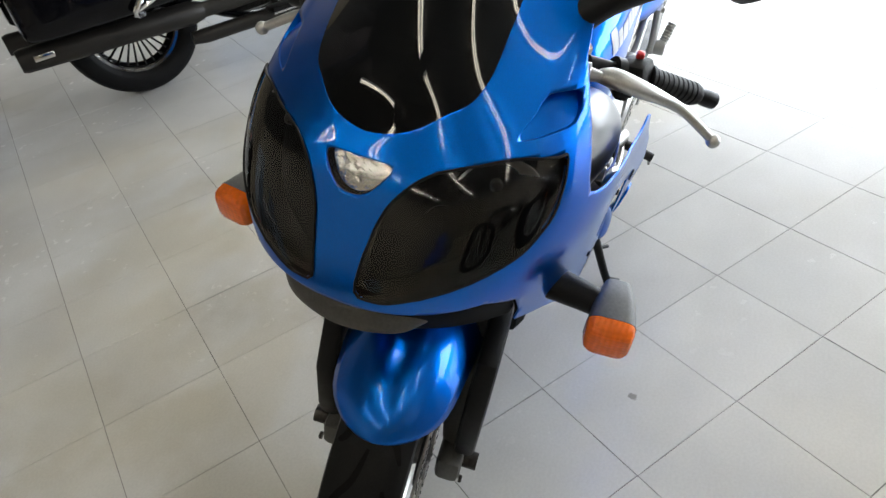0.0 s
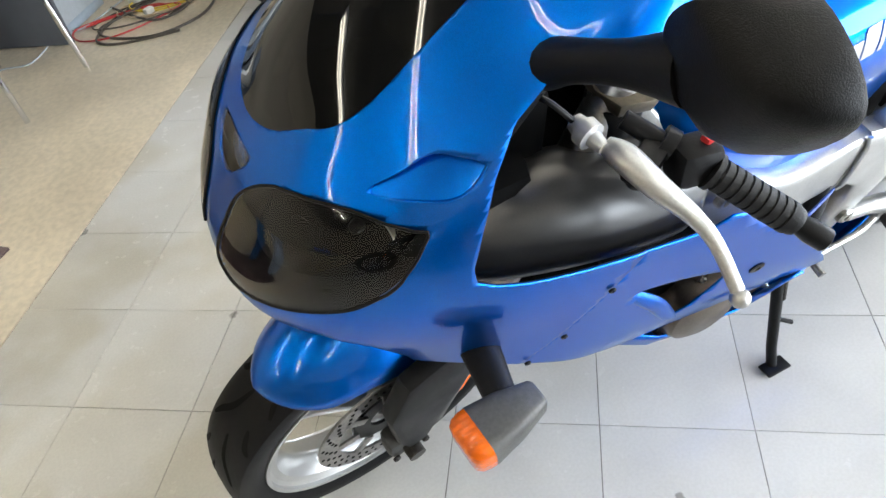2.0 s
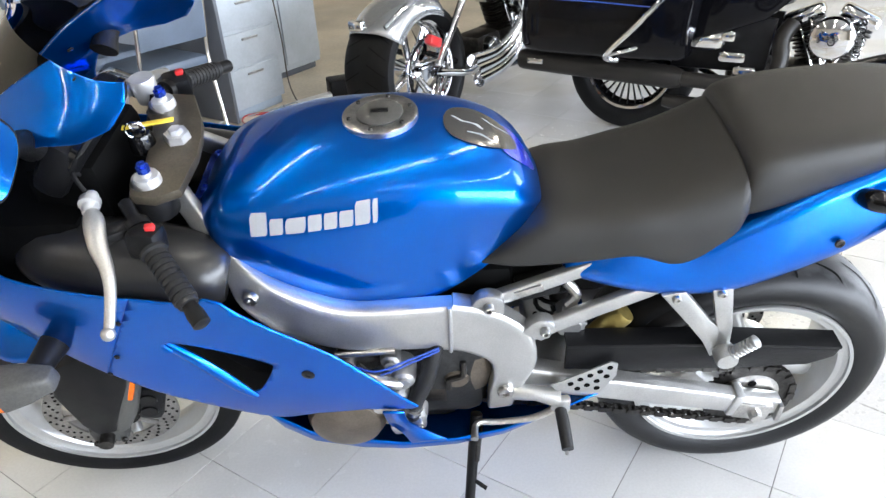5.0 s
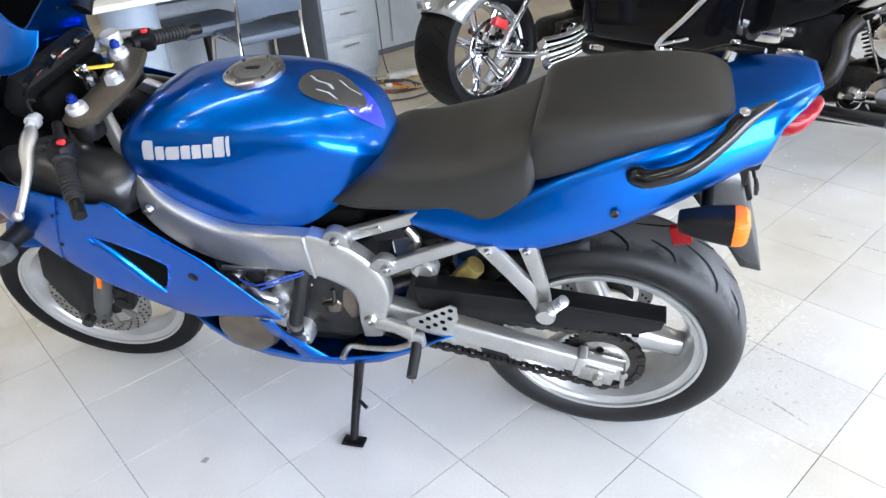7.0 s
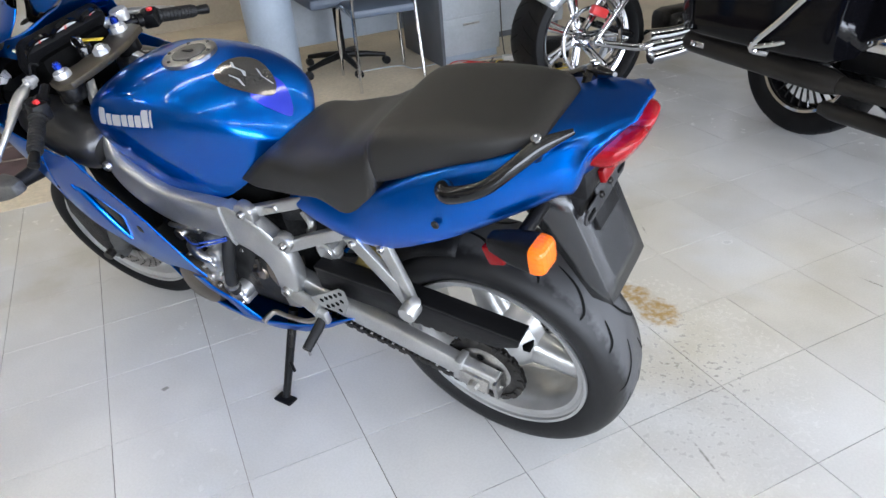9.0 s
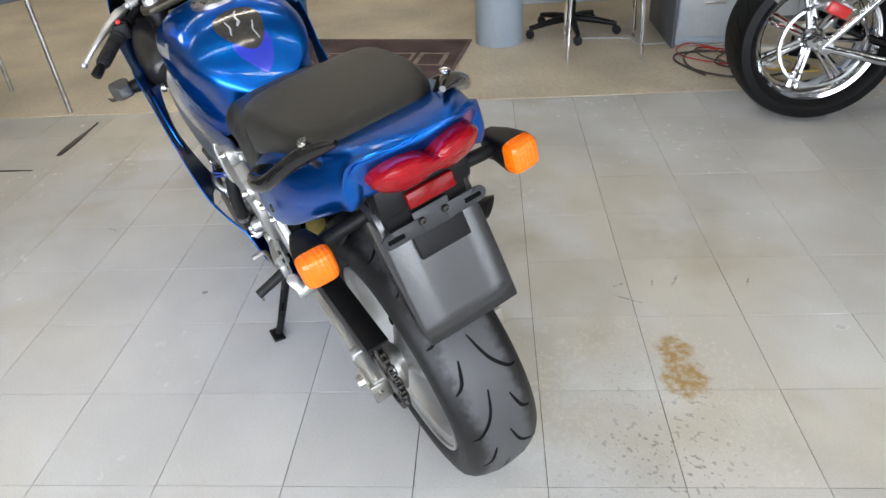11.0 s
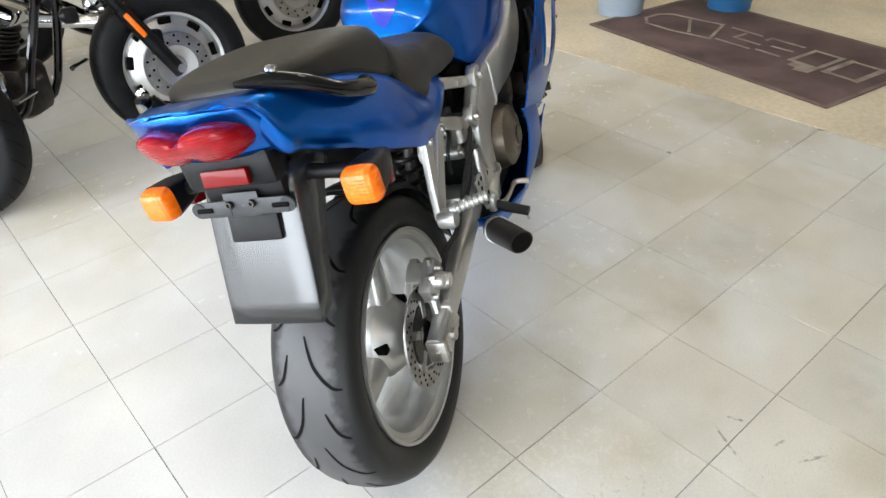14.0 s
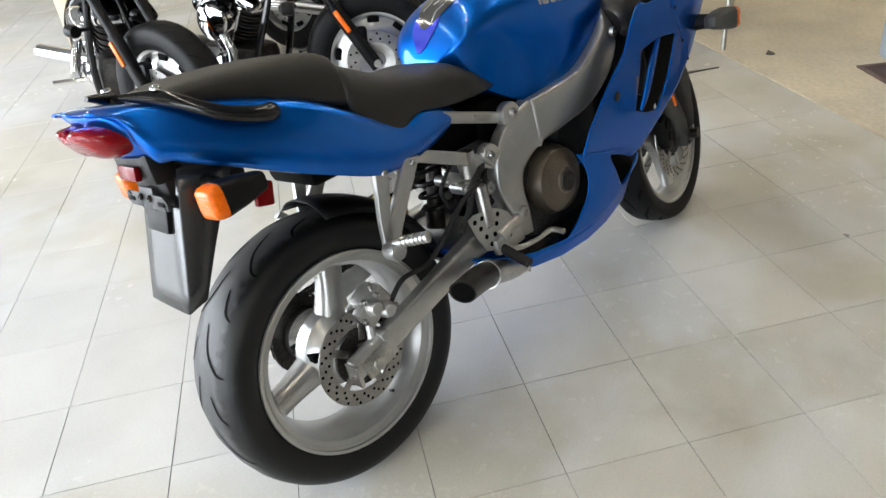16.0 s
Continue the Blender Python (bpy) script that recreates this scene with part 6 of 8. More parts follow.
add_box(pump, (0.738, 0.165, 0.430), (0.050, 0.045, 0.075), 0.012, Matrix.Rotation(radians(-18), 4, "Y"))
add_box(pump, (0.716, 0.165, 0.345), (0.075, 0.05, 0.035), 0.010, Matrix.Rotation(radians(20), 4, "Y"))
pump_ob = part("water_pump", pump, SWING, engine, "cast alloy water pump with fittings")
for x, z in ((0.765, 0.500), (0.722, 0.445), (0.780, 0.455), (0.690, 0.352), (0.724, 0.388), (0.752, 0.395)):
    part("pump_bolt", add_bolt(bmesh.new(), (x, 0.188, z), (0, 1, 0), 0.0065, 0.008), STEEL, pump_ob)
part("pump_pipe", tube([(0.722, 0.195, 0.500), (0.745, 0.205, 0.520), (0.775, 0.195, 0.530), (0.80, 0.18, 0.52)], 0.013, 12, smooth=4), STEEL, pump_ob)
part("hose_clip", tube([(0.700, 0.188, 0.420), (0.705, 0.187, 0.408)], 0.020, 16), STEEL, pump_ob)
part("coolant_hose", tube([(0.640, 0.150, 0.590), (0.655, 0.172, 0.548), (0.672, 0.184, 0.490), (0.698, 0.186, 0.425), (0.705, 0.180, 0.380)], 0.0165, 14, smooth=6), GRIP, bike, "black coolant hose")
wires = bmesh.new()
add_tube(wires, [(0.80, 0.185, 0.540), (0.755, 0.198, 0.535), (0.70, 0.192, 0.556), (0.64, 0.178, 0.575)], 0.0022, 6, smooth=5)
part("wire", wires, WIRE_BLUE, bike, "blue sleeved wire")
part("wire", tube([(0.81, 0.185, 0.552), (0.76, 0.198, 0.546), (0.70, 0.192, 0.566), (0.64, 0.178, 0.582)], 0.0022, 6, smooth=5), WIRE_BLUE, bike, "blue sleeved wire")
part("wire", tube([(0.79, 0.185, 0.555), (0.76, 0.192, 0.515), (0.745, 0.190, 0.49)], 0.003, 6, smooth=5), GRIP, bike)
part("hose_end", lathe([(0, 0.022), (0.016, 0.020), (0.019, 0.010), (0.019, -0.03)], 18, "Y", (0.815, 0.172, 0.555)), STEEL, bike)
part("choke_rod", tube([(0.83, 0.19, 0.588), (0.72, 0.186, 0.588)], 0.006, 8), STEEL, bike)

for side in (1, -1):
    arm_rows = smooth_line([(0.535, 0.112, 0.425, 0.0, 0.0, 0.040, 0.022), (0.46, 0.120, 0.418, 0.0, 0.0, 0.036, 0.021), (0.32, 0.134, 0.400, 0.0, 0.0, 0.031, 0.020), (0.20, 0.139, 0.374, 0.0, 0.0, 0.030, 0.018), (0.06, 0.142, 0.342, 0.0, 0.0, 0.028, 0.017), (0.015, 0.142, 0.333, 0.0, 0.0, 0.026, 0.016), (-0.052, 0.142, 0.318, 0.0, 0.0, 0.024, 0.015)], 3)
    arm = bar_loft([((r[0], r[1] * side, r[2]), (r[3], r[4], r[5]), r[6]) for r in arm_rows])
    arm_ob = part("swingarm", arm, SWING, bike, "bare alloy swingarm")
    adj = bmesh.new()
    add_box(adj, (0.004, 0.160 * side, 0.318), (0.075, 0.010, 0.046), 0.003, Matrix.Rotation(radians(-12), 4, "Y"))
    add_lathe(adj, [(0, 0.020), (0.012, 0.020), (0.014, 0.012), (0.014, -0.012), (0, -0.012)], 8, "Y", (0.0, 0.160 * side, 0.315))
    add_tube(adj, [(-0.040, 0.150 * side, 0.312), (-0.062, 0.150 * side, 0.309)], 0.006, 8)
    add_box(adj, (-0.052, 0.146 * side, 0.311), (0.010, 0.042, 0.050), 0.002)
    part("arm_collar", box((0.042, 0.143 * side, 0.338), (0.020, 0.042, 0.064), 0.004, Matrix.Rotation(radians(-12), 4, "Y")), SWING, arm_ob)
    part("chain_adjuster", adj, STEEL, arm_ob, "steel axle block and nut")
part("swingarm_brace", box((0.42, 0, 0.395), (0.09, 0.24, 0.07), 0.02), SWING, bike)
guard = bmesh.new()
add_plate(guard, [(0.40, 0.530), (0.36, 0.534), (0.11, 0.518), (-0.125, 0.494), (-0.120, 0.474), (-0.073, 0.452), (0.10, 0.450), (0.29, 0.458), (0.40, 0.468)], 0.138, 0.150, "Y", 0.003)
add_plate(guard, [(0.40, 0.538), (0.11, 0.526), (-0.128, 0.500), (-0.128, 0.494), (0.11, 0.518), (0.40, 0.530)], 0.104, 0.150, "Y", 0.002)
part("chain_guard", guard, PLASTIC, bike, "black plastic chain guard")
chain = bmesh.new()


def chain_path():
    """Round the small front sprocket and the large rear one."""
    r0, r1, a, b = 0.044, 0.0925, Vector((0.60, 0.392)), Vector((0.0, REAR_R))
    out = []
    for t in np.linspace(-90, 90, 8):
        out.append((a.x + r0 * math.cos(radians(t)), a.y + r0 * math.sin(radians(t))))
    for t in np.linspace(90, 270, 18):
        out.append((b.x + r1 * math.cos(radians(t)), b.y + r1 * math.sin(radians(t))))
    return out + [out[0]]


line, step, carry, flip = chain_path(), 0.0159, 0.0, 0
for a, b in zip(line, line[1:]):
    a, b = Vector(a), Vector(b)
    d, length = (b - a).normalized(), (b - a).length
    s = carry
    while s < length:
        c = a + d * s
        ang = math.atan2(d.y, d.x)
        for off in ((0.0045, -0.0045) if flip % 2 else (0.0075, -0.0075)):
            add_box(chain, (c.x, 0.114 + off, c.y), (0.0195, 0.0018, 0.0145), 0.0, Matrix.Rotation(-ang, 4, "Y"))
        add_lathe(chain, [(0, -0.007), (0.0045, -0.007), (0.0045, 0.007), (0, 0.007)], 6, "Y", (c.x + d.x * step / 2, 0.114, c.y + d.y * step / 2))
        flip += 1
        s += step
    carry = s - length
part("drive_chain", chain, DARK_STEEL, bike, "oily steel drive chain")
shock = lathe([(0, -0.11), (0.024, -0.11), (0.024, -0.05), (0.020, -0.05), (0.020, 0.05), (0.030, 0.05), (0.030, 0.11), (0, 0.11)], 20, "Z")
shock.transform(Matrix.Translation((0.40, 0.0, 0.54)) @ Matrix.Rotation(radians(15), 4, "Y"))
part("rear_shock", shock, DARK_STEEL, bike, "dark rear shock")
spring = bmesh.new()
add_tube(spring, [(0.40 + 0.042 * math.cos(a), 0.042 * math.sin(a), 0.47 + 0.0052 * a) for a in np.linspace(0, 10 * math.pi, 90)], 0.0055, 6)
part("shock_spring", spring, CHASSIS_BLACK, bike, "black shock spring")
knob = lathe([(0, 0.030), (0.020, 0.030), (0.022, 0.026), (0.029, 0.024), (0.030, 0.020), (0.030, -0.004), (0.022, -0.006), (0.022, -0.03)], 26, "Y", (0.388, 0.085, 0.548))
knob_ob = part("preload_knob", knob, SWING, bike, "knurled alloy preload knob")
for k in range(12):
    a = math.pi * k / 6
    part("knurl", box((0.388 + 0.030 * math.cos(a), 0.095, 0.548 + 0.030 * math.sin(a)), (0.006, 0.022, 0.006), 0.0015, Matrix.Rotation(-a, 4, "Y")), SWING, knob_ob)
gold = lathe([(0, 0.048), (0.022, 0.046), (0.024, 0.040), (0.024, -0.040), (0.022, -0.046), (0, -0.048)], 22, "Z")
gold.transform(Matrix.Translation((0.305, 0.075, 0.510)) @ Matrix.Rotation(radians(-38), 4, "Y"))
part("shock_reservoir", gold, GOLD, bike, "gold anodised shock reservoir")
part("battery_box", box((0.455, 0.085, 0.655), (0.080, 0.05, 0.055), 0.010, Matrix.Rotation(radians(14), 4, "Y")), GRIP, bike, "black relay box")
part("relay_clamp", tube([(0.405, 0.11, 0.672), (0.385, 0.118, 0.645), (0.400, 0.118, 0.62)], 0.010, 10, smooth=4), STEEL, bike)

hug = []
for deg in np.linspace(8, 84, 16):
    a = radians(deg)
    hug.append([((0.342 - 0.030 * abs(q) ** 3) * math.cos(a), 0.088 * q, REAR_R + (0.342 - 0.030 * abs(q) ** 3) * math.sin(a)) for q in np.linspace(-1, 1, 13)])
part("inner_mudguard", loft(hug, closed=False), PLASTIC, bike, "black inner rear mudguard", thick=0.003)
for k, pts in enumerate((((0.47, -0.12, 0.60), (0.43, -0.150, 0.585), (0.385, -0.158, 0.56), (0.36, -0.150, 0.50), (0.33, -0.140, 0.46)), ((0.50, -0.10, 0.57), (0.45, -0.135, 0.56), (0.42, -0.150, 0.52), (0.43, -0.145, 0.47)), ((0.40, -0.10, 0.60), (0.35, -0.130, 0.61), (0.31, -0.130, 0.57), (0.33, -0.120, 0.52)))):
    part("rubber_hose", tube(pts, (0.008, 0.006, 0.0045)[k], 10, smooth=6), GRIP, bike, "black rubber hose")
for x, y, z, r, h in ((0.425, -0.125, 0.585, 0.020, 0.05), (0.385, -0.120, 0.545, 0.016, 0.05), (0.350, -0.110, 0.575, 0.013, 0.04), (0.455, -0.130, 0.520, 0.015, 0.05)):
    part("linkage_boss", lathe([(0, -h), (r * 0.5, -h), (r * 0.55, -h + 0.006), (r, -h + 0.008), (r, 0.0), (0, 0)], 18, "Y", (x, y + 0.03, z)), SWING, bike, "cast alloy boss")
part("linkage_arm", bar_loft([((0.48, -0.105, 0.50), (0.004, 0, 0.014), 0.010), ((0.42, -0.105, 0.545), (0.008, 0, 0.012), 0.009), ((0.355, -0.100, 0.585), (0.004, 0, 0.012), 0.008)]), SWING, bike, "cast alloy linkage arm")
part("under_tail_bolt", lathe([(0, -0.010), (0.008, -0.010), (0.009, -0.006), (0.022, -0.005), (0.024, 0.0), (0.024, 0.012), (0, 0.012)], 22, "Y", (0.165, -0.150, 0.655)), WHITE_METAL, bike, "bright round fastener")

# passenger and rider footrests
for side in (1, -1):
    h = bmesh.new()
    y0, y1 = (0.152, 0.168) if side > 0 else (-0.168, -0.152)
    add_plate(h, [(0.248, 0.682), (0.208, 0.690), (0.150, 0.612), (0.112, 0.570), (0.100, 0.530), (0.132, 0.512), (0.152, 0.552), (0.186, 0.600)], y0, y1, "Y", 0.003)
    add_plate(h, [(0.164, 0.695), (0.128, 0.697), (0.106, 0.590), (0.100, 0.530), (0.128, 0.522), (0.134, 0.590)], y0, y1, "Y", 0.003)
    add_lathe(h, [(0, 0.018), (0.019, 0.018), (0.021, 0.012), (0.021, -0.012), (0.019, -0.018), (0, -0.018)], 18, "Y", (0.110, 0.178 * side, 0.528))
    hanger = part("pillion_hanger", h, ALLOY, bike, "forked alloy pillion footrest hanger")
    for x, z in ((0.222, 0.676), (0.146, 0.684)):
        part("hanger_bolt", add_bolt(bmesh.new(), (x, 0.168 * side, z), (0, side, 0), 0.008, 0.008), STEEL, hanger)
    peg_line = [Vector((0.108, 0.185, 0.534)), Vector((0.070, 0.196, 0.588))] if side > 0 else [Vector((0.112, -0.185, 0.545)), Vector((0.145, -0.262, 0.556))]
    ridges = [(0, 0.010)]
    for k in range(7):
        ridges += [(0.15 + 0.12 * k, 0.010), (0.17 + 0.12 * k, 0.0125), (0.23 + 0.12 * k, 0.0125), (0.25 + 0.12 * k, 0.010)]
    part("pillion_peg", tube([peg_line[0].lerp(peg_line[1], k) for k, r in ridges], [r for k, r in ridges], 12), ALLOY, hanger, "ribbed steel pillion footrest")
    p = bmesh.new()
    if side > 0:
        edge = [(0.428, 0.446), (0.400, 0.462), (0.318, 0.512), (0.304, 0.506), (0.303, 0.470), (0.330, 0.420), (0.378, 0.422), (0.418, 0.430)]
        holes_at = ((0.318, 0.496), (0.336, 0.485), (0.322, 0.470), (0.354, 0.474), (0.340, 0.456), (0.372, 0.463), (0.358, 0.444), (0.390, 0.450), (0.338, 0.434), (0.376, 0.434))
    else:
        edge = [(0.330, 0.490), (0.350, 0.496), (0.420, 0.484), (0.458, 0.458), (0.490, 0.405), (0.498, 0.366), (0.455, 0.364), (0.400, 0.382), (0.366, 0.396), (0.345, 0.440)]
        holes_at = ((0.348, 0.478), (0.372, 0.478), (0.398, 0.474), (0.424, 0.466), (0.362, 0.456), (0.388, 0.452), (0.414, 0.446), (0.374, 0.430), (0.402, 0.424), (0.430, 0.420), (0.385, 0.406), (0.450, 0.400))
    add_plate(p, edge, 0.168 * side, 0.172 * side, "Y", 0.001)
    heel = part("heel_guard", p, ALLOY, bike, "drilled alloy heel guard")
    # near-black discs as the shade in the heel guard's holes
    for x, z in holes_at:
        hb = lathe([(0, 0.0026), (0.0062, 0.0026), (0.0062, -0.0026), (0, -0.0026)], 10, "Y", (x, 0.170 * side, z))
        part("heel_drilling", hb, SHADOW, heel)
    m_ = bmesh.new()
    add_tube(m_, [(0.500, 0.158 * side, 0.415), (0.455, 0.168 * side, 0.420), (0.412, 0.172 * side, 0.408)], [0.018, 0.016, 0.020], 12)
    add_box(m_, (0.408, 0.176 * side, 0.392), (0.040, 0.020, 0.040), 0.006)
    part("rest_bracket", m_, ALLOY, bike, "alloy footrest bracket")
    peg = part("rider_peg", tube([(0.408, 0.180 * side, 0.385), (0.405, 0.205 * side, 0.377), (0.402, 0.262 * side, 0.362)], [0.012, 0.013, 0.012], 12), GRIP, bike, "black rubber footrest")
    part("peg_feeler", tube([(0.402, 0.256 * side, 0.358), (0.402, 0.258 * side, 0.340)], 0.004, 8), STEEL, peg)
    part("foot_lever", tube([(0.412, 0.178 * side, 0.385), (0.46, 0.186 * side, 0.362), (0.53, 0.186 * side, 0.352), (0.575, 0.190 * side, 0.355), (0.582, 0.225 * side, 0.352)], [0.008, 0.007, 0.006, 0.007, 0.008], 10, smooth=4), STEEL, bike, "steel foot lever")

stand = bmesh.new()
add_tube(stand, [(0.575, 0.135, 0.310), (0.585, 0.175, 0.230), (0.600, 0.238, 0.105), (0.603, 0.262, 0.064)], [0.013, 0.0125, 0.011, 0.011], 12)
add_box(stand, (0.600, 0.268, 0.066), (0.060, 0.034, 0.008), 0.003, Matrix.Rotation(radians(12.5), 4, "X"))
add_tube(stand, [(0.592, 0.206, 0.170), (0.560, 0.226, 0.160)], 0.005, 8)
stand_ob = part("side_stand", stand, CHASSIS_BLACK, bike, "black side stand, folded out")
part("stand_spring", tube([(0.568, 0.150, 0.300), (0.580, 0.190, 0.215)], 0.007, 8), DARK_STEEL, stand_ob)

pipe = bmesh.new()
add_tube(pipe, [(0.86, -0.03, 0.27), (0.64, -0.08, 0.262), (0.50, -0.125, 0.285), (0.40, -0.165, 0.325), (0.33, -0.195, 0.358)], 0.030, 20, smooth=5)
part("exhaust_pipe", pipe, STEEL, bike, "tarnished steel exhaust pipe")
tip = bmesh.new()
add_tube(tip, [(0.345, -0.188, 0.351), (0.29, -0.218, 0.376), (0.22, -0.262, 0.405), (0.155, -0.304, 0.430)], [0.031, 0.031, 0.029, 0.027], 24, smooth=4)
cut_at, cut_way = Vector((0.165, -0.298, 0.426)), Vector((-0.72, -0.46, 0.27)).normalized()
cut_up = (Vector((0, 0.15, 1)) - cut_way * cut_way.dot(Vector((0, 0.15, 1)))).normalized()


def slashed(bm):
    """Cuts the open end aslant, longer above."""
    for v in bm.verts:
        if (v.co - cut_at).dot(cut_way) > -0.014:
            v.co += cut_way * 0.75 * (v.co - cut_at).dot(cut_up)
    return bm


exhaust_tip = part("exhaust_stub", slashed(tip), EXHAUST_BLACK, bike, "short satin black exhaust stub cut aslant")
# near-black plug for the shade inside the pipe's open end
part("exhaust_mouth", slashed(tube([cut_at - cut_way * 0.01, cut_at + cut_way * 0.0135], 0.0235, 20)), SHADOW, exhaust_tip)
part("exhaust_clamp", tube([(0.338, -0.192, 0.354), (0.318, -0.203, 0.363)], 0.034, 24), STEEL, bike)

cal = bmesh.new()
turn_c = Matrix.Rotation(radians(-28), 4, "Y")
add_box(cal, (0.050, -0.128, 0.418), (0.085, 0.030, 0.056), 0.008, turn_c)
add_box(cal, (0.050, -0.092, 0.418), (0.085, 0.024, 0.050), 0.008, turn_c)
add_box(cal, (0.046, -0.110, 0.434), (0.050, 0.060, 0.022), 0.005, turn_c)
add_tube(cal, [(0.03, -0.130, 0.392), (0.02, -0.134, 0.350), (0.0, -0.138, 0.335)], 0.011, 10)
rear_cal = part("rear_caliper", cal, SWING, bike, "silver two-piston rear brake caliper")
for x, z in ((0.070, 0.402), (0.040, 0.424)):
    part("piston_housing", lathe([(0, -0.034), (0.013, -0.034), (0.017, -0.028), (0.019, -0.018), (0.019, 0.0)], 18, "Y", (x, -0.128, z)), SWING, rear_cal)
for x, z in ((0.092, 0.400), (0.020, 0.446), (0.055, 0.445), (0.010, 0.405), (0.012, 0.345)):
    part("caliper_bolt", add_bolt(bmesh.new(), (x, -0.143, z), (0, -1, 0), 0.0065, 0.012), STEEL, rear_cal)
part("bleed_nipple", tube([(0.058, -0.13, 0.440), (0.056, -0.132, 0.466)], 0.004, 8), STEEL, rear_cal)
part("rear_hose", tube([(0.09, -0.14, 0.41), (0.13, -0.150, 0.445), (0.20, -0.150, 0.442), (0.26, -0.150, 0.47), (0.33, -0.16, 0.53), (0.40, -0.165, 0.56)], 0.006, 8, smooth=6), GRIP, bike, "black rear brake hose")
mc = bmesh.new()
add_lathe(mc, [(0, 0.05), (0.014, 0.05), (0.016, 0.045), (0.016, -0.05), (0, -0.05)], 14, "Z", (0.395, -0.165, 0.50))
add_lathe(mc, [(0, 0.03), (0.022, 0.03), (0.022, -0.03), (0, -0.03)], 14, "Z", (0.40, -0.135, 0.60))
part("rear_master_cylinder", mc, STEEL, bike, "rear brake master cylinder")

# ---- cockpit ----
clamp_bm = plate([(1.045, 0.135), (1.085, 0.148), (1.122, 0.135), (1.128, 0.10), (1.11, 0.05), (1.108, 0.0), (1.11, -0.05), (1.128, -0.10), (1.122, -0.135), (1.085, -0.148), (1.045, -0.135), (1.025, -0.05), (1.022, 0.0), (1.025, 0.05)], 0.925, 0.943, "Z", 0.004)
top_clamp = part("top_clamp", steered(clamp_bm), CLAMP, bike, "bronze grey top fork clamp")
nut = lathe([(0, 0.022), (0.011, 0.022), (0.013, 0.014), (0.021, 0.014), (0.022, 0.0), (0, 0.0)], 6, "Z", (1.06, 0, 0.943))
part("stem_nut", steered(nut), WHITE_METAL, bike, "bright steering stem nut")
for side in (1, -1):
    c = lathe([(0, 0.022), (0.009, 0.022), (0.009, 0.012), (0.019, 0.012), (0.021, 0.006), (0.021, -0.004)], 24, "Z", (1.095, 0.108 * side, 0.946))
    fc = part("fork_cap", steered(c), WHITE_METAL, bike, "white fork cap with blue adjuster")
    part("preload_adjuster", steered(lathe([(0, 0.036), (0.007, 0.036), (0.007, 0.030), (0.0105, 0.030), (0.0105, 0.020), (0, 0.020)], 8, "Z", (1.095, 0.108 * side, 0.946))), BLUE_ANODISED, fc)
ign = lathe([(0, 0.030), (0.017, 0.030), (0.020, 0.024), (0.022, 0.0)], 20, "Z", (1.118, 0.0, 0.935))
part("ignition_switch", steered(ign), GLOSS_BLACK, bike, "ignition switch")
key = bmesh.new()
add_box(key, (1.118, 0, 0.975), (0.022, 0.004, 0.024), 0.001)
add_tube(key, [(1.118 + 0.016 * math.cos(a), 0.010, 0.978 + 0.016 * math.sin(a)) for a in np.linspace(0, 2 * math.pi, 14)], 0.0012, 5)
key_ob = part("ignition_key", steered(key), CHROME, bike, "ignition key with yellow tag")
part("key_tag", steered(box((1.105, -0.020, 0.968), (0.085, 0.013, 0.002), 0.0008, Matrix.Rotation(radians(4), 4, "Z"))), YELLOW, key_ob, "yellow paper key tag")

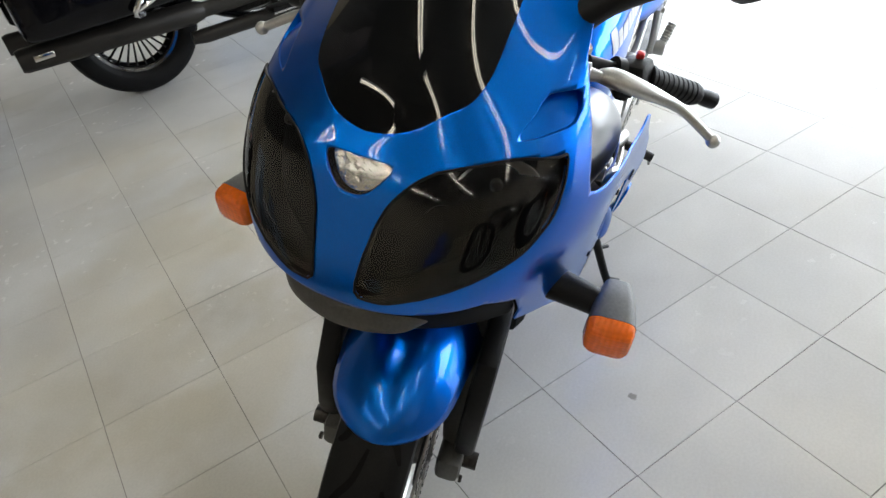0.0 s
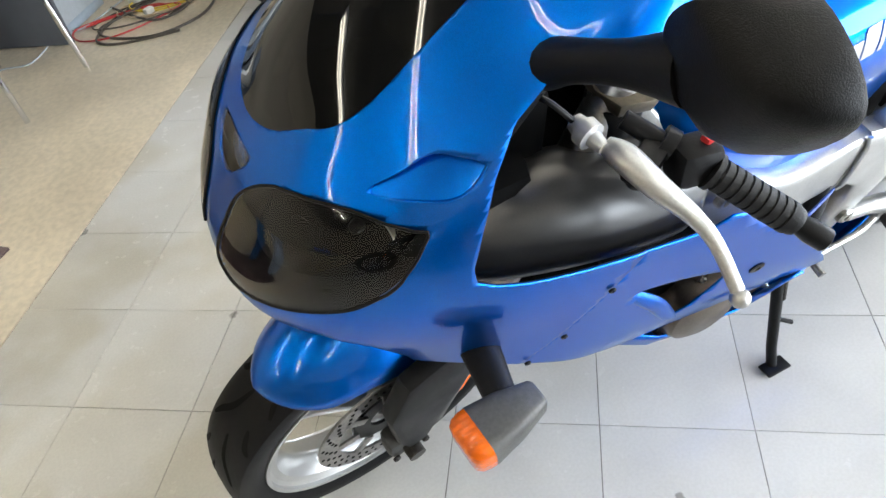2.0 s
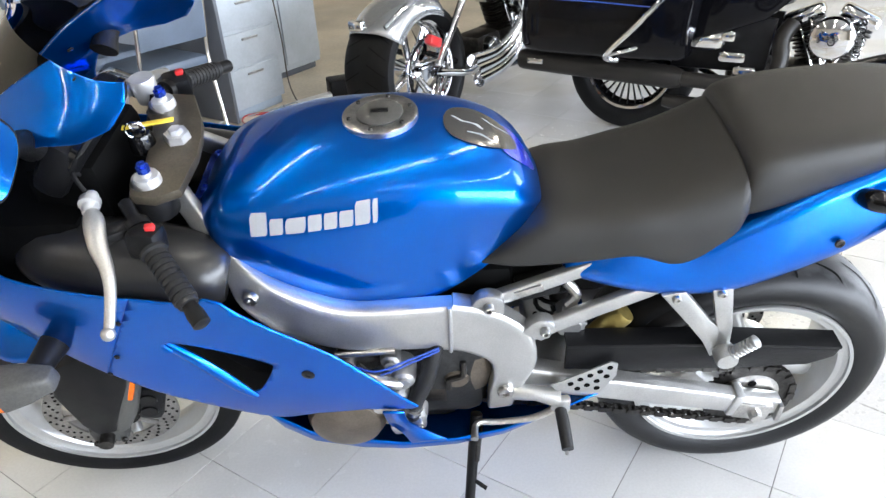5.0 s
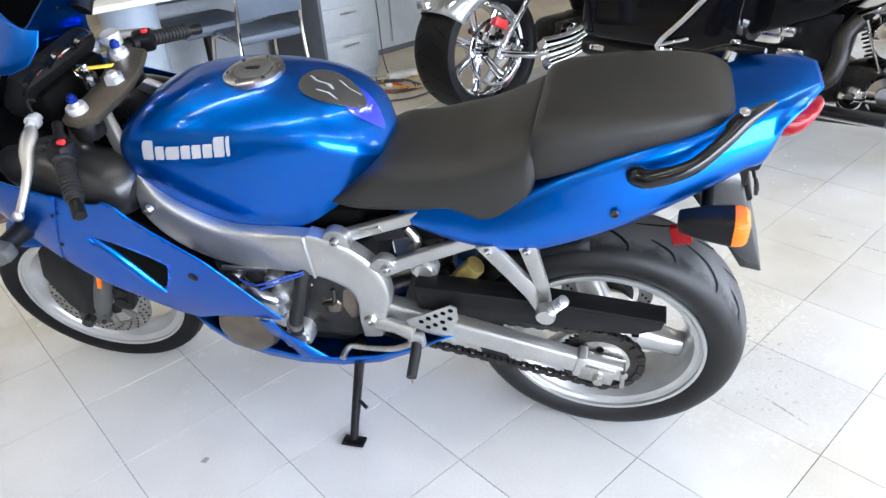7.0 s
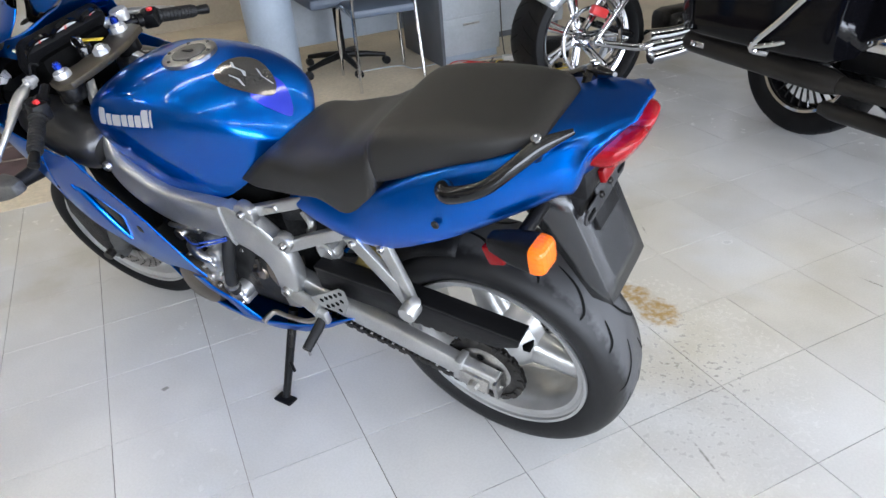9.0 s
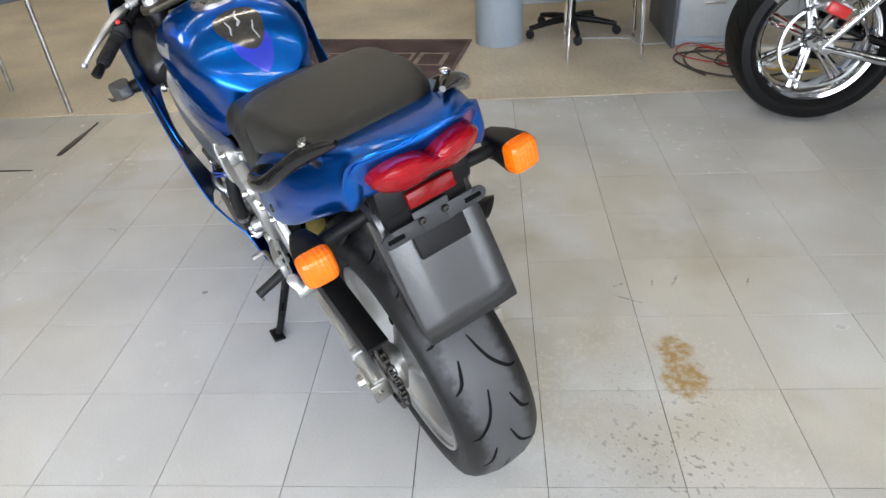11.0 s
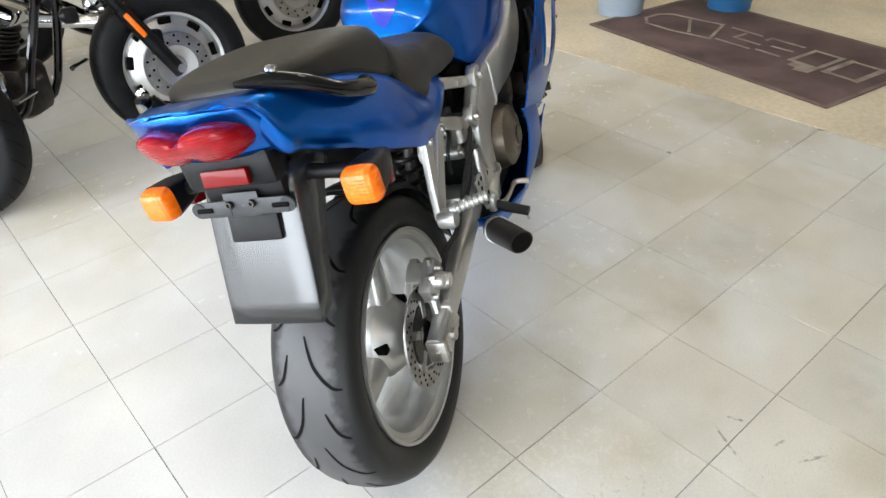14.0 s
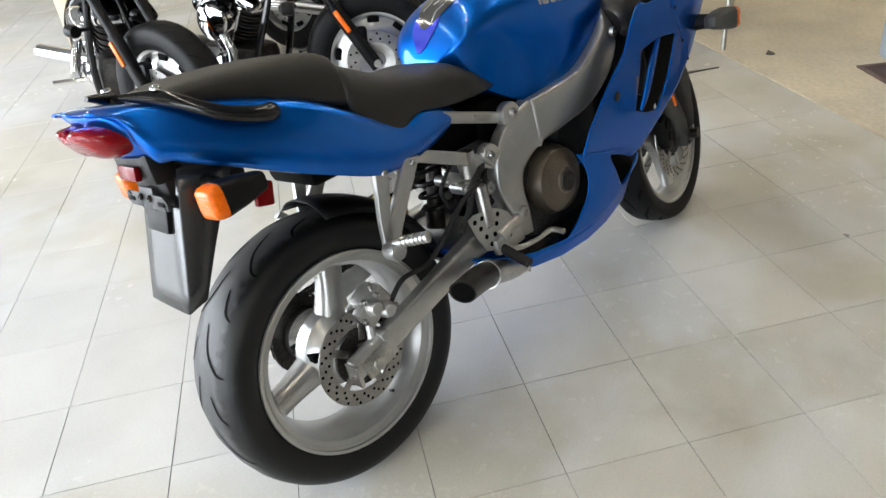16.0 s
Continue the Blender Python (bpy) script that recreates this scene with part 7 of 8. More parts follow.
GRIP_IN, GRIP_OUT = Vector((1.083, 0.235, 0.914)), Vector((1.030, 0.327, 0.879))
ROOT = Vector((1.128, 0.145, 0.938))
for side in (1, -1):
    flip_m = Matrix.Diagonal((1, side, 1, 1))

    def put(bm):
        bm.transform(flip_m)
        return steered(bm)

    bar = part("clip_on_bar", put(add_lathe(tube([ROOT, GRIP_IN, GRIP_OUT], 0.011, 14), [(0.0245, 0.020), (0.033, 0.020), (0.034, 0.018), (0.034, -0.018), (0.033, -0.022), (0.0245, -0.022)], 24, "Z", (1.097, 0.106, 0.905), True)), CHASSIS_BLACK, bike, "black clip-on handlebar")
    gdir = (GRIP_OUT - GRIP_IN)
    g0 = GRIP_IN - gdir * 0.02
    steps = [(0.0, 0.016), (0.02, 0.021), (0.07, 0.021), (0.09, 0.0162)]
    for k in range(9):
        steps += [(0.11 + 0.09 * k, 0.0162), (0.115 + 0.09 * k, 0.0182), (0.178 + 0.09 * k, 0.0182), (0.183 + 0.09 * k, 0.0162)]
    steps += [(0.95, 0.0162), (0.98, 0.015)]
    grip_bm = tube([g0 + gdir * k for k, r in steps], [r for k, r in steps], 18)
    part("grip", put(grip_bm), GRIP, bar, "ribbed black rubber grip")
    part("bar_end", put(tube([GRIP_OUT - gdir * 0.02, GRIP_OUT + gdir * 0.10, GRIP_OUT + gdir * 0.28, GRIP_OUT + gdir * 0.30], [0.011, 0.0135, 0.0135, 0.010], 16)), CHASSIS_BLACK, bar)
    sw = box((0, 0, 0), (0.050, 0.044, 0.046), 0.010)
    sw.transform(Matrix.Translation(ROOT.lerp(GRIP_IN, 0.80)) @ Matrix.Rotation(radians(-18), 4, "Z") @ Matrix.Rotation(radians(12), 4, "X"))
    switch = part("switch_box", put(sw), PLASTIC, bar, "black switch box with red switch")
    rs = box((0, 0, 0), (0.015, 0.012, 0.010), 0.003)
    rs.transform(Matrix.Translation(ROOT.lerp(GRIP_IN, 0.80) + Vector((-0.012, 0.0, 0.026))))
    part("red_switch", put(rs), RED_SWITCH, switch, "red switch")
    perch = bmesh.new()
    pc = ROOT.lerp(GRIP_IN, 0.50)
    add_tube(perch, [pc - (GRIP_IN - ROOT) * 0.07, pc + (GRIP_IN - ROOT) * 0.07], 0.019, 16)
    add_box(perch, pc + Vector((0.035, 0.005, 0.0)), (0.060, 0.030, 0.018), 0.005, Matrix.Rotation(radians(20), 4, "Z"))
    add_lathe(perch, [(0, 0.013), (0.010, 0.013), (0.011, 0.008), (0.011, -0.012), (0, -0.012)], 14, "Z", pc + Vector((0.052, 0.012, 0.0)))
    part("lever_perch", put(perch), CHASSIS_BLACK, bar, "black lever clamp")
    piv = Vector((1.166, 0.186, 0.943))
    lever = tube([piv + Vector((0.006, -0.022, 0.002)), piv, (1.157, 0.227, 0.932), (1.143, 0.265, 0.918), (1.138, 0.298, 0.904), (1.142, 0.342, 0.878)], [0.009, 0.014, 0.0125, 0.009, 0.0075, 0.007], 12, smooth=5, flat=1.15)
    bmesh.ops.create_uvsphere(lever, u_segments=14, v_segments=10, radius=0.0105, matrix=Matrix.Translation((1.144, 0.349, 0.874)))
    part("lever", put(lever), SWING, bar, "polished alloy lever with ball end")
    adjr = lathe([(0, -0.022), (0.010, -0.022), (0.012, -0.010), (0.016, -0.009), (0.016, 0.004), (0.010, 0.006), (0.007, 0.022), (0, 0.022)], 14, "Y", piv + Vector((0.012, -0.040, 0.004)))
    part("cable_adjuster", put(adjr), WHITE_METAL, bar, "bright cable adjuster")
    part("control_cable", put(tube([piv + Vector((0.014, -0.055, 0.006)), piv + Vector((0.035, -0.085, 0.028)), (1.20, 0.075, 0.95), (1.20, 0.03, 0.90), (1.16, 0.02, 0.80)], 0.0035, 8, smooth=6)), GRIP, bar)
resv = lathe([(0, 0.028), (0.022, 0.028), (0.024, 0.022), (0.022, 0.0), (0.020, -0.02), (0, -0.02)], 20, "Z", (1.135, -0.165, 0.945))
part("brake_reservoir", steered(resv), WHITE_METAL, bike, "pale brake fluid reservoir")

dash = bmesh.new()
add_box(dash, (1.215, 0, 0.965), (0.06, 0.25, 0.11), 0.022, Matrix.Rotation(radians(-38), 4, "Y"))
dash_ob = part("instrument_panel", dash, PLASTIC, bike, "black instrument panel with white dials")
DASH = Matrix.Translation((1.190, 0, 0.985)) @ Matrix.Rotation(radians(-38), 4, "Y") @ Matrix.Rotation(radians(-90), 4, "Y")
for y, r in ((0.078, 0.040), (0.0, 0.046), (-0.080, 0.036)):
    g = lathe([(r + 0.004, 0.0), (r + 0.005, 0.010), (r, 0.012), (r, 0.003)], 32, "Z", (0, y, 0))
    g.transform(DASH)
    bez = part("dial_ring", g, GLOSS_BLACK, dash_ob)
    g = lathe([(0, 0.004), (r, 0.004)], 32, "Z", (0, y, 0))
    g.transform(DASH)
    part("dial_face", g, DIAL, bez, "white dial face")
    g = box((0.3 * r, y, 0.006), (r * 0.9, 0.003, 0.0015), 0.0)
    g.transform(DASH)
    part("needle", g, RED_SWITCH, bez, "red needle")
    g = bmesh.new()
    for k in range(11):
        a = radians(-140 + 28 * k)
        add_box(g, (r * 0.86 * math.cos(a), y + r * 0.86 * math.sin(a), 0.0048), (r * 0.12, 0.0022, 0.001), 0.0, Matrix.Rotation(a, 4, "Z"))
    g.transform(DASH)
    part("dial_marks", g, SHADOW, bez)

# mirrors on short stems
for side in (1, -1):
    stem = tube([(1.205, 0.150, 1.038), (1.200, 0.180, 1.060), (1.188, 0.225, 1.086), (1.172, 0.275, 1.112)], [0.024, 0.019, 0.019, 0.030], 16, smooth=4)
    stem.transform(Matrix.Diagonal((1, side, 1, 1)))
    mir = part("mirror_stem", stem, PLASTIC, bike, "black rubber mirror stem")

    def ring(x, k, drift=0.0):
        pts = smooth_line([(-0.054, -0.010), (-0.044, 0.034), (0.0, 0.056), (0.042, 0.052), (0.054, 0.006), (0.044, -0.044), (0.0, -0.055), (-0.042, -0.046)], 4, closed=True)
        return [(x, y * k - drift, z * k - drift * 0.3) for y, z in pts]

    turn_m = Matrix.Diagonal((1, side, 1, 1)) @ Matrix.Translation((1.142, 0.324, 1.134)) @ Matrix.Rotation(-0.147, 4, "Z") @ Matrix.Rotation(-0.634, 4, "X")
    shell_bm = loft([ring(0.060, 0.40, 0.030), ring(0.057, 0.66, 0.024), ring(0.046, 0.86, 0.014), ring(0.028, 0.97, 0.005), ring(0.006, 1.0), ring(0.0, 0.985)])
    shell_bm.transform(turn_m)
    part("mirror_shell", shell_bm, PLASTIC, mir, "black mirror shell", angle=50)
    gl = bmesh.new()
    gl.faces.new([gl.verts.new(q) for q in ring(-0.0012, 0.92)])
    gl.transform(turn_m)
    part("mirror_glass", gl, MIRROR, mir, "mirror glass")

# fasteners on the fairing
for side in (1, -1):
    for p in ((1.417, 0.062, 0.953), (1.262, 0.128, 1.046), (1.110, 0.138, 1.128)):
        part("fairing_bolt", add_bolt(bmesh.new(), FAIRING @ Vector((p[0] - 0.002, p[1] * side, p[2] - 0.001)), (0.5, 0.3 * side, 0.8), 0.0062, 0.004), CHASSIS_BLACK, bike)
    for p in ((1.143, 0.257, 0.758), (1.186, 0.244, 0.660), (1.226, 0.231, 0.598), (0.863, 0.2375, 0.606)):
        part("fairing_bolt", add_bolt(bmesh.new(), FAIRING @ Vector((p[0], p[1] * side + (float(flare(p[0])) if side > 0 else 0.0), p[2])), (0.1, side, -0.1), 0.0048 if p[0] > 1 else 0.012, 0.003), CHASSIS_BLACK, bike)


# ---- other motorcycles in the showroom ----
def moto(name, label, x, y, heading, lean=6.0):
    thing = new(name)
    tagged(thing, label, "motorcycle", "parked motorcycles")
    thing.matrix_world = pose(x, y, 0, 0, 0, heading) @ pose(0, 0, 0, -lean, 0, 0)
    return thing


def turned_about(place, degrees, axis="Z"):
    return Matrix.Translation(place) @ Matrix.Rotation(radians(degrees), 4, axis) @ Matrix.Translation(-Vector(place))


def round_tyre(r, w, bead):
    pts = [(bead, -w * 0.36), (bead + 0.02, -w * 0.47)]
    for k in range(11):
        a = -math.pi / 2 + math.pi * k / 10
        pts.append((bead + 0.035 + (r - bead - 0.035) * abs(math.cos(a)) ** 0.45, w / 2 * math.copysign(abs(math.sin(a)) ** 0.8, a)))
    return pts + [(a, -b) for a, b in pts[1::-1]]


def side_wheel(thing, name, x, r, w, bead, style, m=None, label=""):
    """A wheel of a parked machine: slotted, spoked or many-bladed rim, tyre, disc."""
    m = (m or Matrix()) @ Matrix.Translation((x, 0, r))

    def there(bm):
        bm.transform(m)
        return bm

    rim = bmesh.new()
    h = w * 0.38
    rim_mat = {"bladed": CHROME, "spoked": GLOSS_BLACK}.get(style, CAST)
    lip = [(bead + 0.012, -h), (bead + 0.012, -h + 0.008), (bead - 0.006, -h + 0.014), (bead - 0.022, -h + 0.04), (bead - 0.026, 0)]
    add_lathe(rim, lip + [(a, -b) for a, b in lip[-2::-1]] + [(a - 0.006, b * 0.96) for a, b in (lip + [(a, -b) for a, b in lip[-2::-1]])[::-1]], 64, closed=True)
    wheel = part(name, there(rim), rim_mat, thing, label)
    part("hub", there(lathe([(0.012, -0.07), (0.035, -0.07), (0.05, -0.05), (0.05, 0.05), (0.035, 0.07), (0.012, 0.07)], 28, closed=True)), rim_mat, wheel)
    if style == "bladed":
        for k in range(7):
            for s in (-9, 9):
                a = radians(360 * k / 7 + s)
                b_ = radians(360 * k / 7 + s * 0.5)
                p0, p1 = Vector((0.045 * math.cos(a), -0.02, 0.045 * math.sin(a))), Vector(((bead - 0.02) * math.cos(b_), -0.03, (bead - 0.02) * math.sin(b_)))
                part("spoke", there(tube([p0, p0.lerp(p1, 0.5), p1], [0.016, 0.011, 0.015], 8)), rim_mat, wheel)
    elif style == "slotted":
        part("wheel_disc", there(lathe([(0.04, -0.028), (bead * 0.45, -0.040), (bead * 0.72, -0.030), (bead - 0.02, -0.006), (bead - 0.02, 0.006), (bead * 0.72, 0.030), (bead * 0.45, 0.040), (0.04, 0.028)], 48, closed=True)), rim_mat, wheel)
    else:
        part("rim_lip", there(lathe([(bead - 0.008, -h - 0.001), (bead + 0.004, -h - 0.003), (bead + 0.014, -h + 0.002)], 64)), CHROME, wheel, "bright rim lip")
        for k in range(28):
            a = radians(360 * k / 28)
            p0, p1 = Vector((0.050 * math.cos(a), -0.04, 0.050 * math.sin(a))), Vector(((bead - 0.012) * math.cos(a), -0.03, (bead - 0.012) * math.sin(a)))
            part("spoke", there(tube([p0, p1], [0.004, 0.007], 6)), rim_mat, wheel)
    part("tyre", there(lathe(round_tyre(r, w, bead), 72)), RUBBER, wheel, "black tyre")
    cuts = bmesh.new()
    for k in range(26):
        for s in (-1, 1):
            a0 = 360 * (k + 0.25 * s) / 26
            row = []
            for j in range(5):
                t = j / 4
                yy = s * w * (0.08 + 0.36 * t)
                c_ = abs(2 * yy / w)
                rr = bead + 0.035 + (r - bead - 0.035) * max(1 - c_ ** 2.5, 0.0) ** 0.225 + 0.0012
                q = radians(a0 + 9 * t)
                row.append([(rr * math.cos(q + d), yy, rr * math.sin(q + d)) for d in (-0.008, 0.008)])
            vs = [[cuts.verts.new(p) for p in pr] for pr in row]
            for a, b in zip(vs, vs[1:]):
                cuts.faces.new((a[0], a[1], b[1], b[0]))
    part("tread_groove", there(cuts), GROOVE, wheel, kind="stuff")
    if style == "slotted":
        # near-black blocks on the disc as the shade in the rim slots
        for k in range(9):
            a = radians(40 * k + 10)
            for s in (-1, 1):
                rr = bead * 0.83
                sl = add_box(bmesh.new(), (rr * math.cos(a), s * 0.020, rr * math.sin(a)), (0.030, 0.012, 0.055), 0.005, Matrix.Rotation(-a, 4, "Y"))
                part("rim_slot", there(sl), SHADOW, wheel)
        for s in (-1, 1):
            d = there(disc_mesh(0.085, 0.140, s * 0.075, 0.006, 0))
            dd = part("brake_disc", d, DISC, wheel, "steel brake disc")
            part("drilling", there(holes_mesh(0.09, 0.137, s * 0.075, 2, 14, 0.006)), SHADOW, dd)
            part("disc_centre", there(lathe([(0.03, s * 0.06), (0.085, s * 0.072), (0.088, s * 0.076)], 30)), CAST, wheel)
    return wheel


def engine_twin(thing, x, chrome=True):
    """A big V-twin: crankcase, two finned cylinders, round covers, pushrod tubes."""
    c = bmesh.new()
    add_box(c, (x, 0, 0.30), (0.36, 0.22, 0.22), 0.05)
    add_box(c, (x - 0.27, 0, 0.31), (0.26, 0.20, 0.20), 0.05)
    eng_ = part("crankcase", c, DARK_STEEL, thing, "dark engine case")
    for lean in (-24, 24):
        m = Matrix.Translation((x, 0, 0.36)) @ Matrix.Rotation(radians(lean), 4, "Y")
        fins = [(0.0, 0.04)]
        for k in range(11):
            r = 0.078 + 0.006 * (k % 2)
            fins += [(0.055, 0.05 + 0.018 * k), (r, 0.05 + 0.018 * k), (r, 0.058 + 0.018 * k), (0.055, 0.058 + 0.018 * k)]
        f = lathe(fins, 20, "Z")
        f.transform(m)
        part("cylinder", f, DARK_STEEL, eng_, "black finned cylinder")
        hd = box((0, 0, 0.27), (0.17, 0.15, 0.06), 0.02)
        hd.transform(m)
        part("rocker_cover", hd, CHROME, eng_, "chrome rocker cover")
        pr = bmesh.new()
        for s in (-0.018, 0.018):
            add_tube(pr, [(s, -0.095, 0.02), (s * 1.3, -0.09, 0.25)], 0.009, 8)
        pr.transform(m)
        part("pushrod_tube", pr, CHROME, eng_, "chrome pushrod tube")
    for px_, pz_, r in ((x + 0.03, 0.30, 0.085), (x - 0.10, 0.27, 0.055), (x - 0.30, 0.33, 0.06)):
        part("round_cover", lathe([(0, -0.165), (r * 0.4, -0.165), (r * 0.45, -0.158), (r * 0.85, -0.150), (r, -0.135), (r, -0.09)], 30, "Y", (px_, 0, pz_)), CHROME, eng_, "chrome round cover")
    ac = lathe([(0, -0.19), (0.05, -0.19), (0.082, -0.178), (0.09, -0.16), (0.09, -0.12), (0.06, -0.08)], 30, "Y", (x + 0.02, 0, 0.53))
    part("air_cleaner", ac, CHROME, eng_, "chrome air cleaner")
    return eng_


def front_end(thing, x, z_axle, top, half, fork_mat, turn=0.0, reflector=True, headlight=True, fender=True, fender_mat=None):
    """Fork legs, clamps, bars, lamp and mudguard; turned with the steering."""
    head = Vector((top[0], 0, top[1]))
    m = turned_about(head, turn)
    for s in (-1, 1):
        a, b = Vector((top[0], half * s, top[1])), Vector((x, half * s, z_axle - 0.02))
        leg = bmesh.new()
        add_tube(leg, [a, a.lerp(b, 0.5), a.lerp(b, 0.5), b], [0.022, 0.022, 0.030, 0.030], 14)
        leg.transform(m)
        part("fork_leg", leg, fork_mat, thing, "fork leg")
        if reflector:
            c = a.lerp(b, 0.62)
            rf = box((c.x - 0.005, half * s + 0.033 * s, c.z), (0.022, 0.010, 0.11), 0.004, Matrix.Rotation(math.atan2(b.x - a.x, -(b.z - a.z)) * -1, 4, "Y"))
            rf.transform(m)
            part("fork_reflector", rf, ORANGE, thing, "amber fork reflector")
    ax_bm = tube([(x, -half - 0.03, z_axle), (x, half + 0.03, z_axle)], 0.018, 12)
    cl = add_box(bmesh.new(), (x - 0.065, -0.075 if True else 0, z_axle + 0.11), (0.06, 0.05, 0.10), 0.014)
    for bm, nm, mt in ((ax_bm, "axle", STEEL), (cl, "caliper", CHASSIS_BLACK)):
        bm.transform(m)
        part(nm, bm, mt, thing)
    if headlight:
        hl = lathe([(0, 0.13), (0.075, 0.125), (0.09, 0.11), (0.092, 0.09), (0.075, 0.0), (0.03, -0.04)], 28, "X", (top[0] + 0.06, 0, top[1] - 0.06))
        hl.transform(m)
        part("headlamp", hl, CHROME, thing, "chrome headlamp")
    hb = tube([(top[0] - 0.22, -0.42, top[1] + 0.06), (top[0] - 0.10, -0.34, top[1] + 0.14), (top[0], -0.10, top[1] + 0.06), (top[0], 0.10, top[1] + 0.06), (top[0] - 0.10, 0.34, top[1] + 0.14), (top[0] - 0.22, 0.42, top[1] + 0.06)], 0.013, 10, smooth=5)
    hb.transform(m)
    part("handlebar", hb, CHROME, thing, "chrome handlebar")
    if fender:
        rings = []
        r = z_axle + 0.03
        for t in np.linspace(-10, 120, 16):
            a = radians(t)
            rings.append([(x + (r - 0.05 * abs(q) ** 3) * math.cos(a), q * 0.085, z_axle + (r - 0.05 * abs(q) ** 3) * math.sin(a)) for q in np.linspace(-1, 1, 9)])
        fb = loft(rings, closed=False)
        fb.transform(m)
        part("front_mudguard", fb, fender_mat or BLACK_PAINT, thing, "gloss black front mudguard", thick=0.004)
    for s in (-1, 1):
        p = Vector((top[0] - 0.01, s * 0.17, top[1] - 0.28))
        ib = tube([Vector((top[0] + 0.02, s * half, top[1] - 0.28)), p], 0.009, 8)
        add_lathe(ib, [(0, 0.03), (0.026, 0.028), (0.030, 0.015), (0.028, -0.02), (0.01, -0.035)], 18, "X", p)
        ib.transform(m)
        part("front_indicator", ib, CHASSIS_BLACK, thing, "small black turn signal")


def upper_works(thing, wheelbase, paint, low=0.0):
    """Frame tubes, tank, seat and rear mudguard of a cruiser."""
    fr = bmesh.new()
    for s in (-1, 1):
        add_tube(fr, [(wheelbase - 0.38, 0.05 * s, 0.78), (wheelbase - 0.48, 0.11 * s, 0.45), (wheelbase - 0.62, 0.12 * s, 0.20), (wheelbase - 1.05, 0.12 * s, 0.20), (0.30, 0.12 * s, 0.32), (0.05, 0.11 * s, 0.42)], 0.017, 10, smooth=4)
    part("frame_tube", fr, GLOSS_BLACK, thing, "black tubular frame")
    rings = []
    for t in np.linspace(0, 1, 14):
        x = wheelbase - 0.36 - 0.56 * t
        h, w = 0.13 * math.sin(math.pi * (0.12 + 0.80 * t)) ** 0.6, 0.15 * math.sin(math.pi * (0.10 + 0.82 * t)) ** 0.6
        rings.append([(x, w * math.cos(a), 0.80 - 0.06 * t + low + h * math.sin(a) * (1.0 if math.sin(a) > 0 else 0.7)) for a in np.linspace(0, 2 * math.pi, 25)[:-1]])
    part("fuel_tank", loft(rings), paint, thing, "gloss fuel tank")
    part("seat", saddle([(wheelbase - 0.93, 0.72, 0.66, 0.08), (wheelbase - 1.05, 0.72, 0.62, 0.15), (wheelbase - 1.20, 0.72, 0.62, 0.17), (wheelbase - 1.38, 0.76, 0.66, 0.14), (wheelbase - 1.62, 0.77, 0.72, 0.10)], SEAT_SHAPE), VINYL, thing, "black seat", angle=60)


def rear_guard(thing, r, w, a0, a1, mat, label):
    rings = []
    for t in np.linspace(a0, a1, 18):
        a = radians(t)
        rings.append([((r + 0.035 - 0.10 * abs(q) ** 4) * math.cos(a), q * (w / 2 + 0.02), r + (r + 0.035 - 0.10 * abs(q) ** 4) * math.sin(a)) for q in np.linspace(-1, 1, 13)])
    part("rear_mudguard", loft(rings, closed=False), mat, thing, label, thick=0.005)


# silver custom machine with a very wide rear tyre
custom = moto("custom_motorcycle", "silver custom motorcycle with wide rear tyre and chrome wheel", 0.732, -2.355, 231, 2.5)
side_wheel(custom, "rear_wheel", 0, 0.344, 0.304, 0.252, "bladed", label="chrome many-spoked wheel")
part("drive_pulley", lathe([(0.166, -0.165), (0.178, -0.165), (0.180, -0.155), (0.178, -0.142), (0.166, -0.142)], 48, "Y", (0, 0, 0.344), True), CHROME, custom, "chrome brake rotor")
part("rear_caliper", box((0.03, -0.165, 0.490), (0.095, 0.05, 0.05), 0.012, Matrix.Rotation(radians(25), 4, "Y")), RED_PAINT, custom, "red brake caliper")
arm = bmesh.new()
add_tube(arm, [(-0.01, -0.19, 0.344), (0.22, -0.19, 0.285), (0.45, -0.17, 0.25)], [0.018, 0.020, 0.024], 12)
add_tube(arm, [(-0.01, -0.19, 0.344), (0.16, -0.19, 0.52), (0.34, -0.17, 0.70)], [0.016, 0.018, 0.020], 12)
add_tube(arm, [(0.0, -0.175, 0.344), (0.0, -0.205, 0.344)], 0.03, 16)
part("swingarm", arm, CHROME, custom, "polished triangulated swingarm")
rear_guard(custom, 0.344, 0.304, 62, 140, SILVER_PAINT, "silver grey rear mudguard")
part("guard_stay", tube([(-0.30, -0.15, 0.62), (-0.20, -0.175, 0.68), (-0.03, -0.178, 0.73)], 0.012, 8), CHROME, custom)
part("tail_light", box((-0.33, 0, 0.63), (0.04, 0.09, 0.05), 0.012), CHROME, custom, "chrome tail lamp housing")
for k in range(3):
    part("exhaust_pipe", tube([(0.95, -0.16 - 0.01 * k, 0.52 - 0.05 * k), (0.78, -0.19 - 0.012 * k, 0.40 - 0.045 * k), (0.55, -0.20 - 0.015 * k, 0.33 - 0.045 * k), (0.30, -0.205 - 0.018 * k, 0.33 - 0.052 * k)], [0.024, 0.027, 0.031, 0.036], 14, smooth=5), CHROME, custom, "chrome exhaust pipe")
engine_twin(custom, 0.92)
upper_works(custom, 1.75, SILVER_PAINT)
side_wheel(custom, "front_wheel", 1.80, 0.32, 0.13, 0.24, "bladed", label="chrome front wheel")
front_end(custom, 1.80, 0.32, (1.42, 0.92), 0.11, CHROME, 0, fender_mat=SILVER_PAINT)

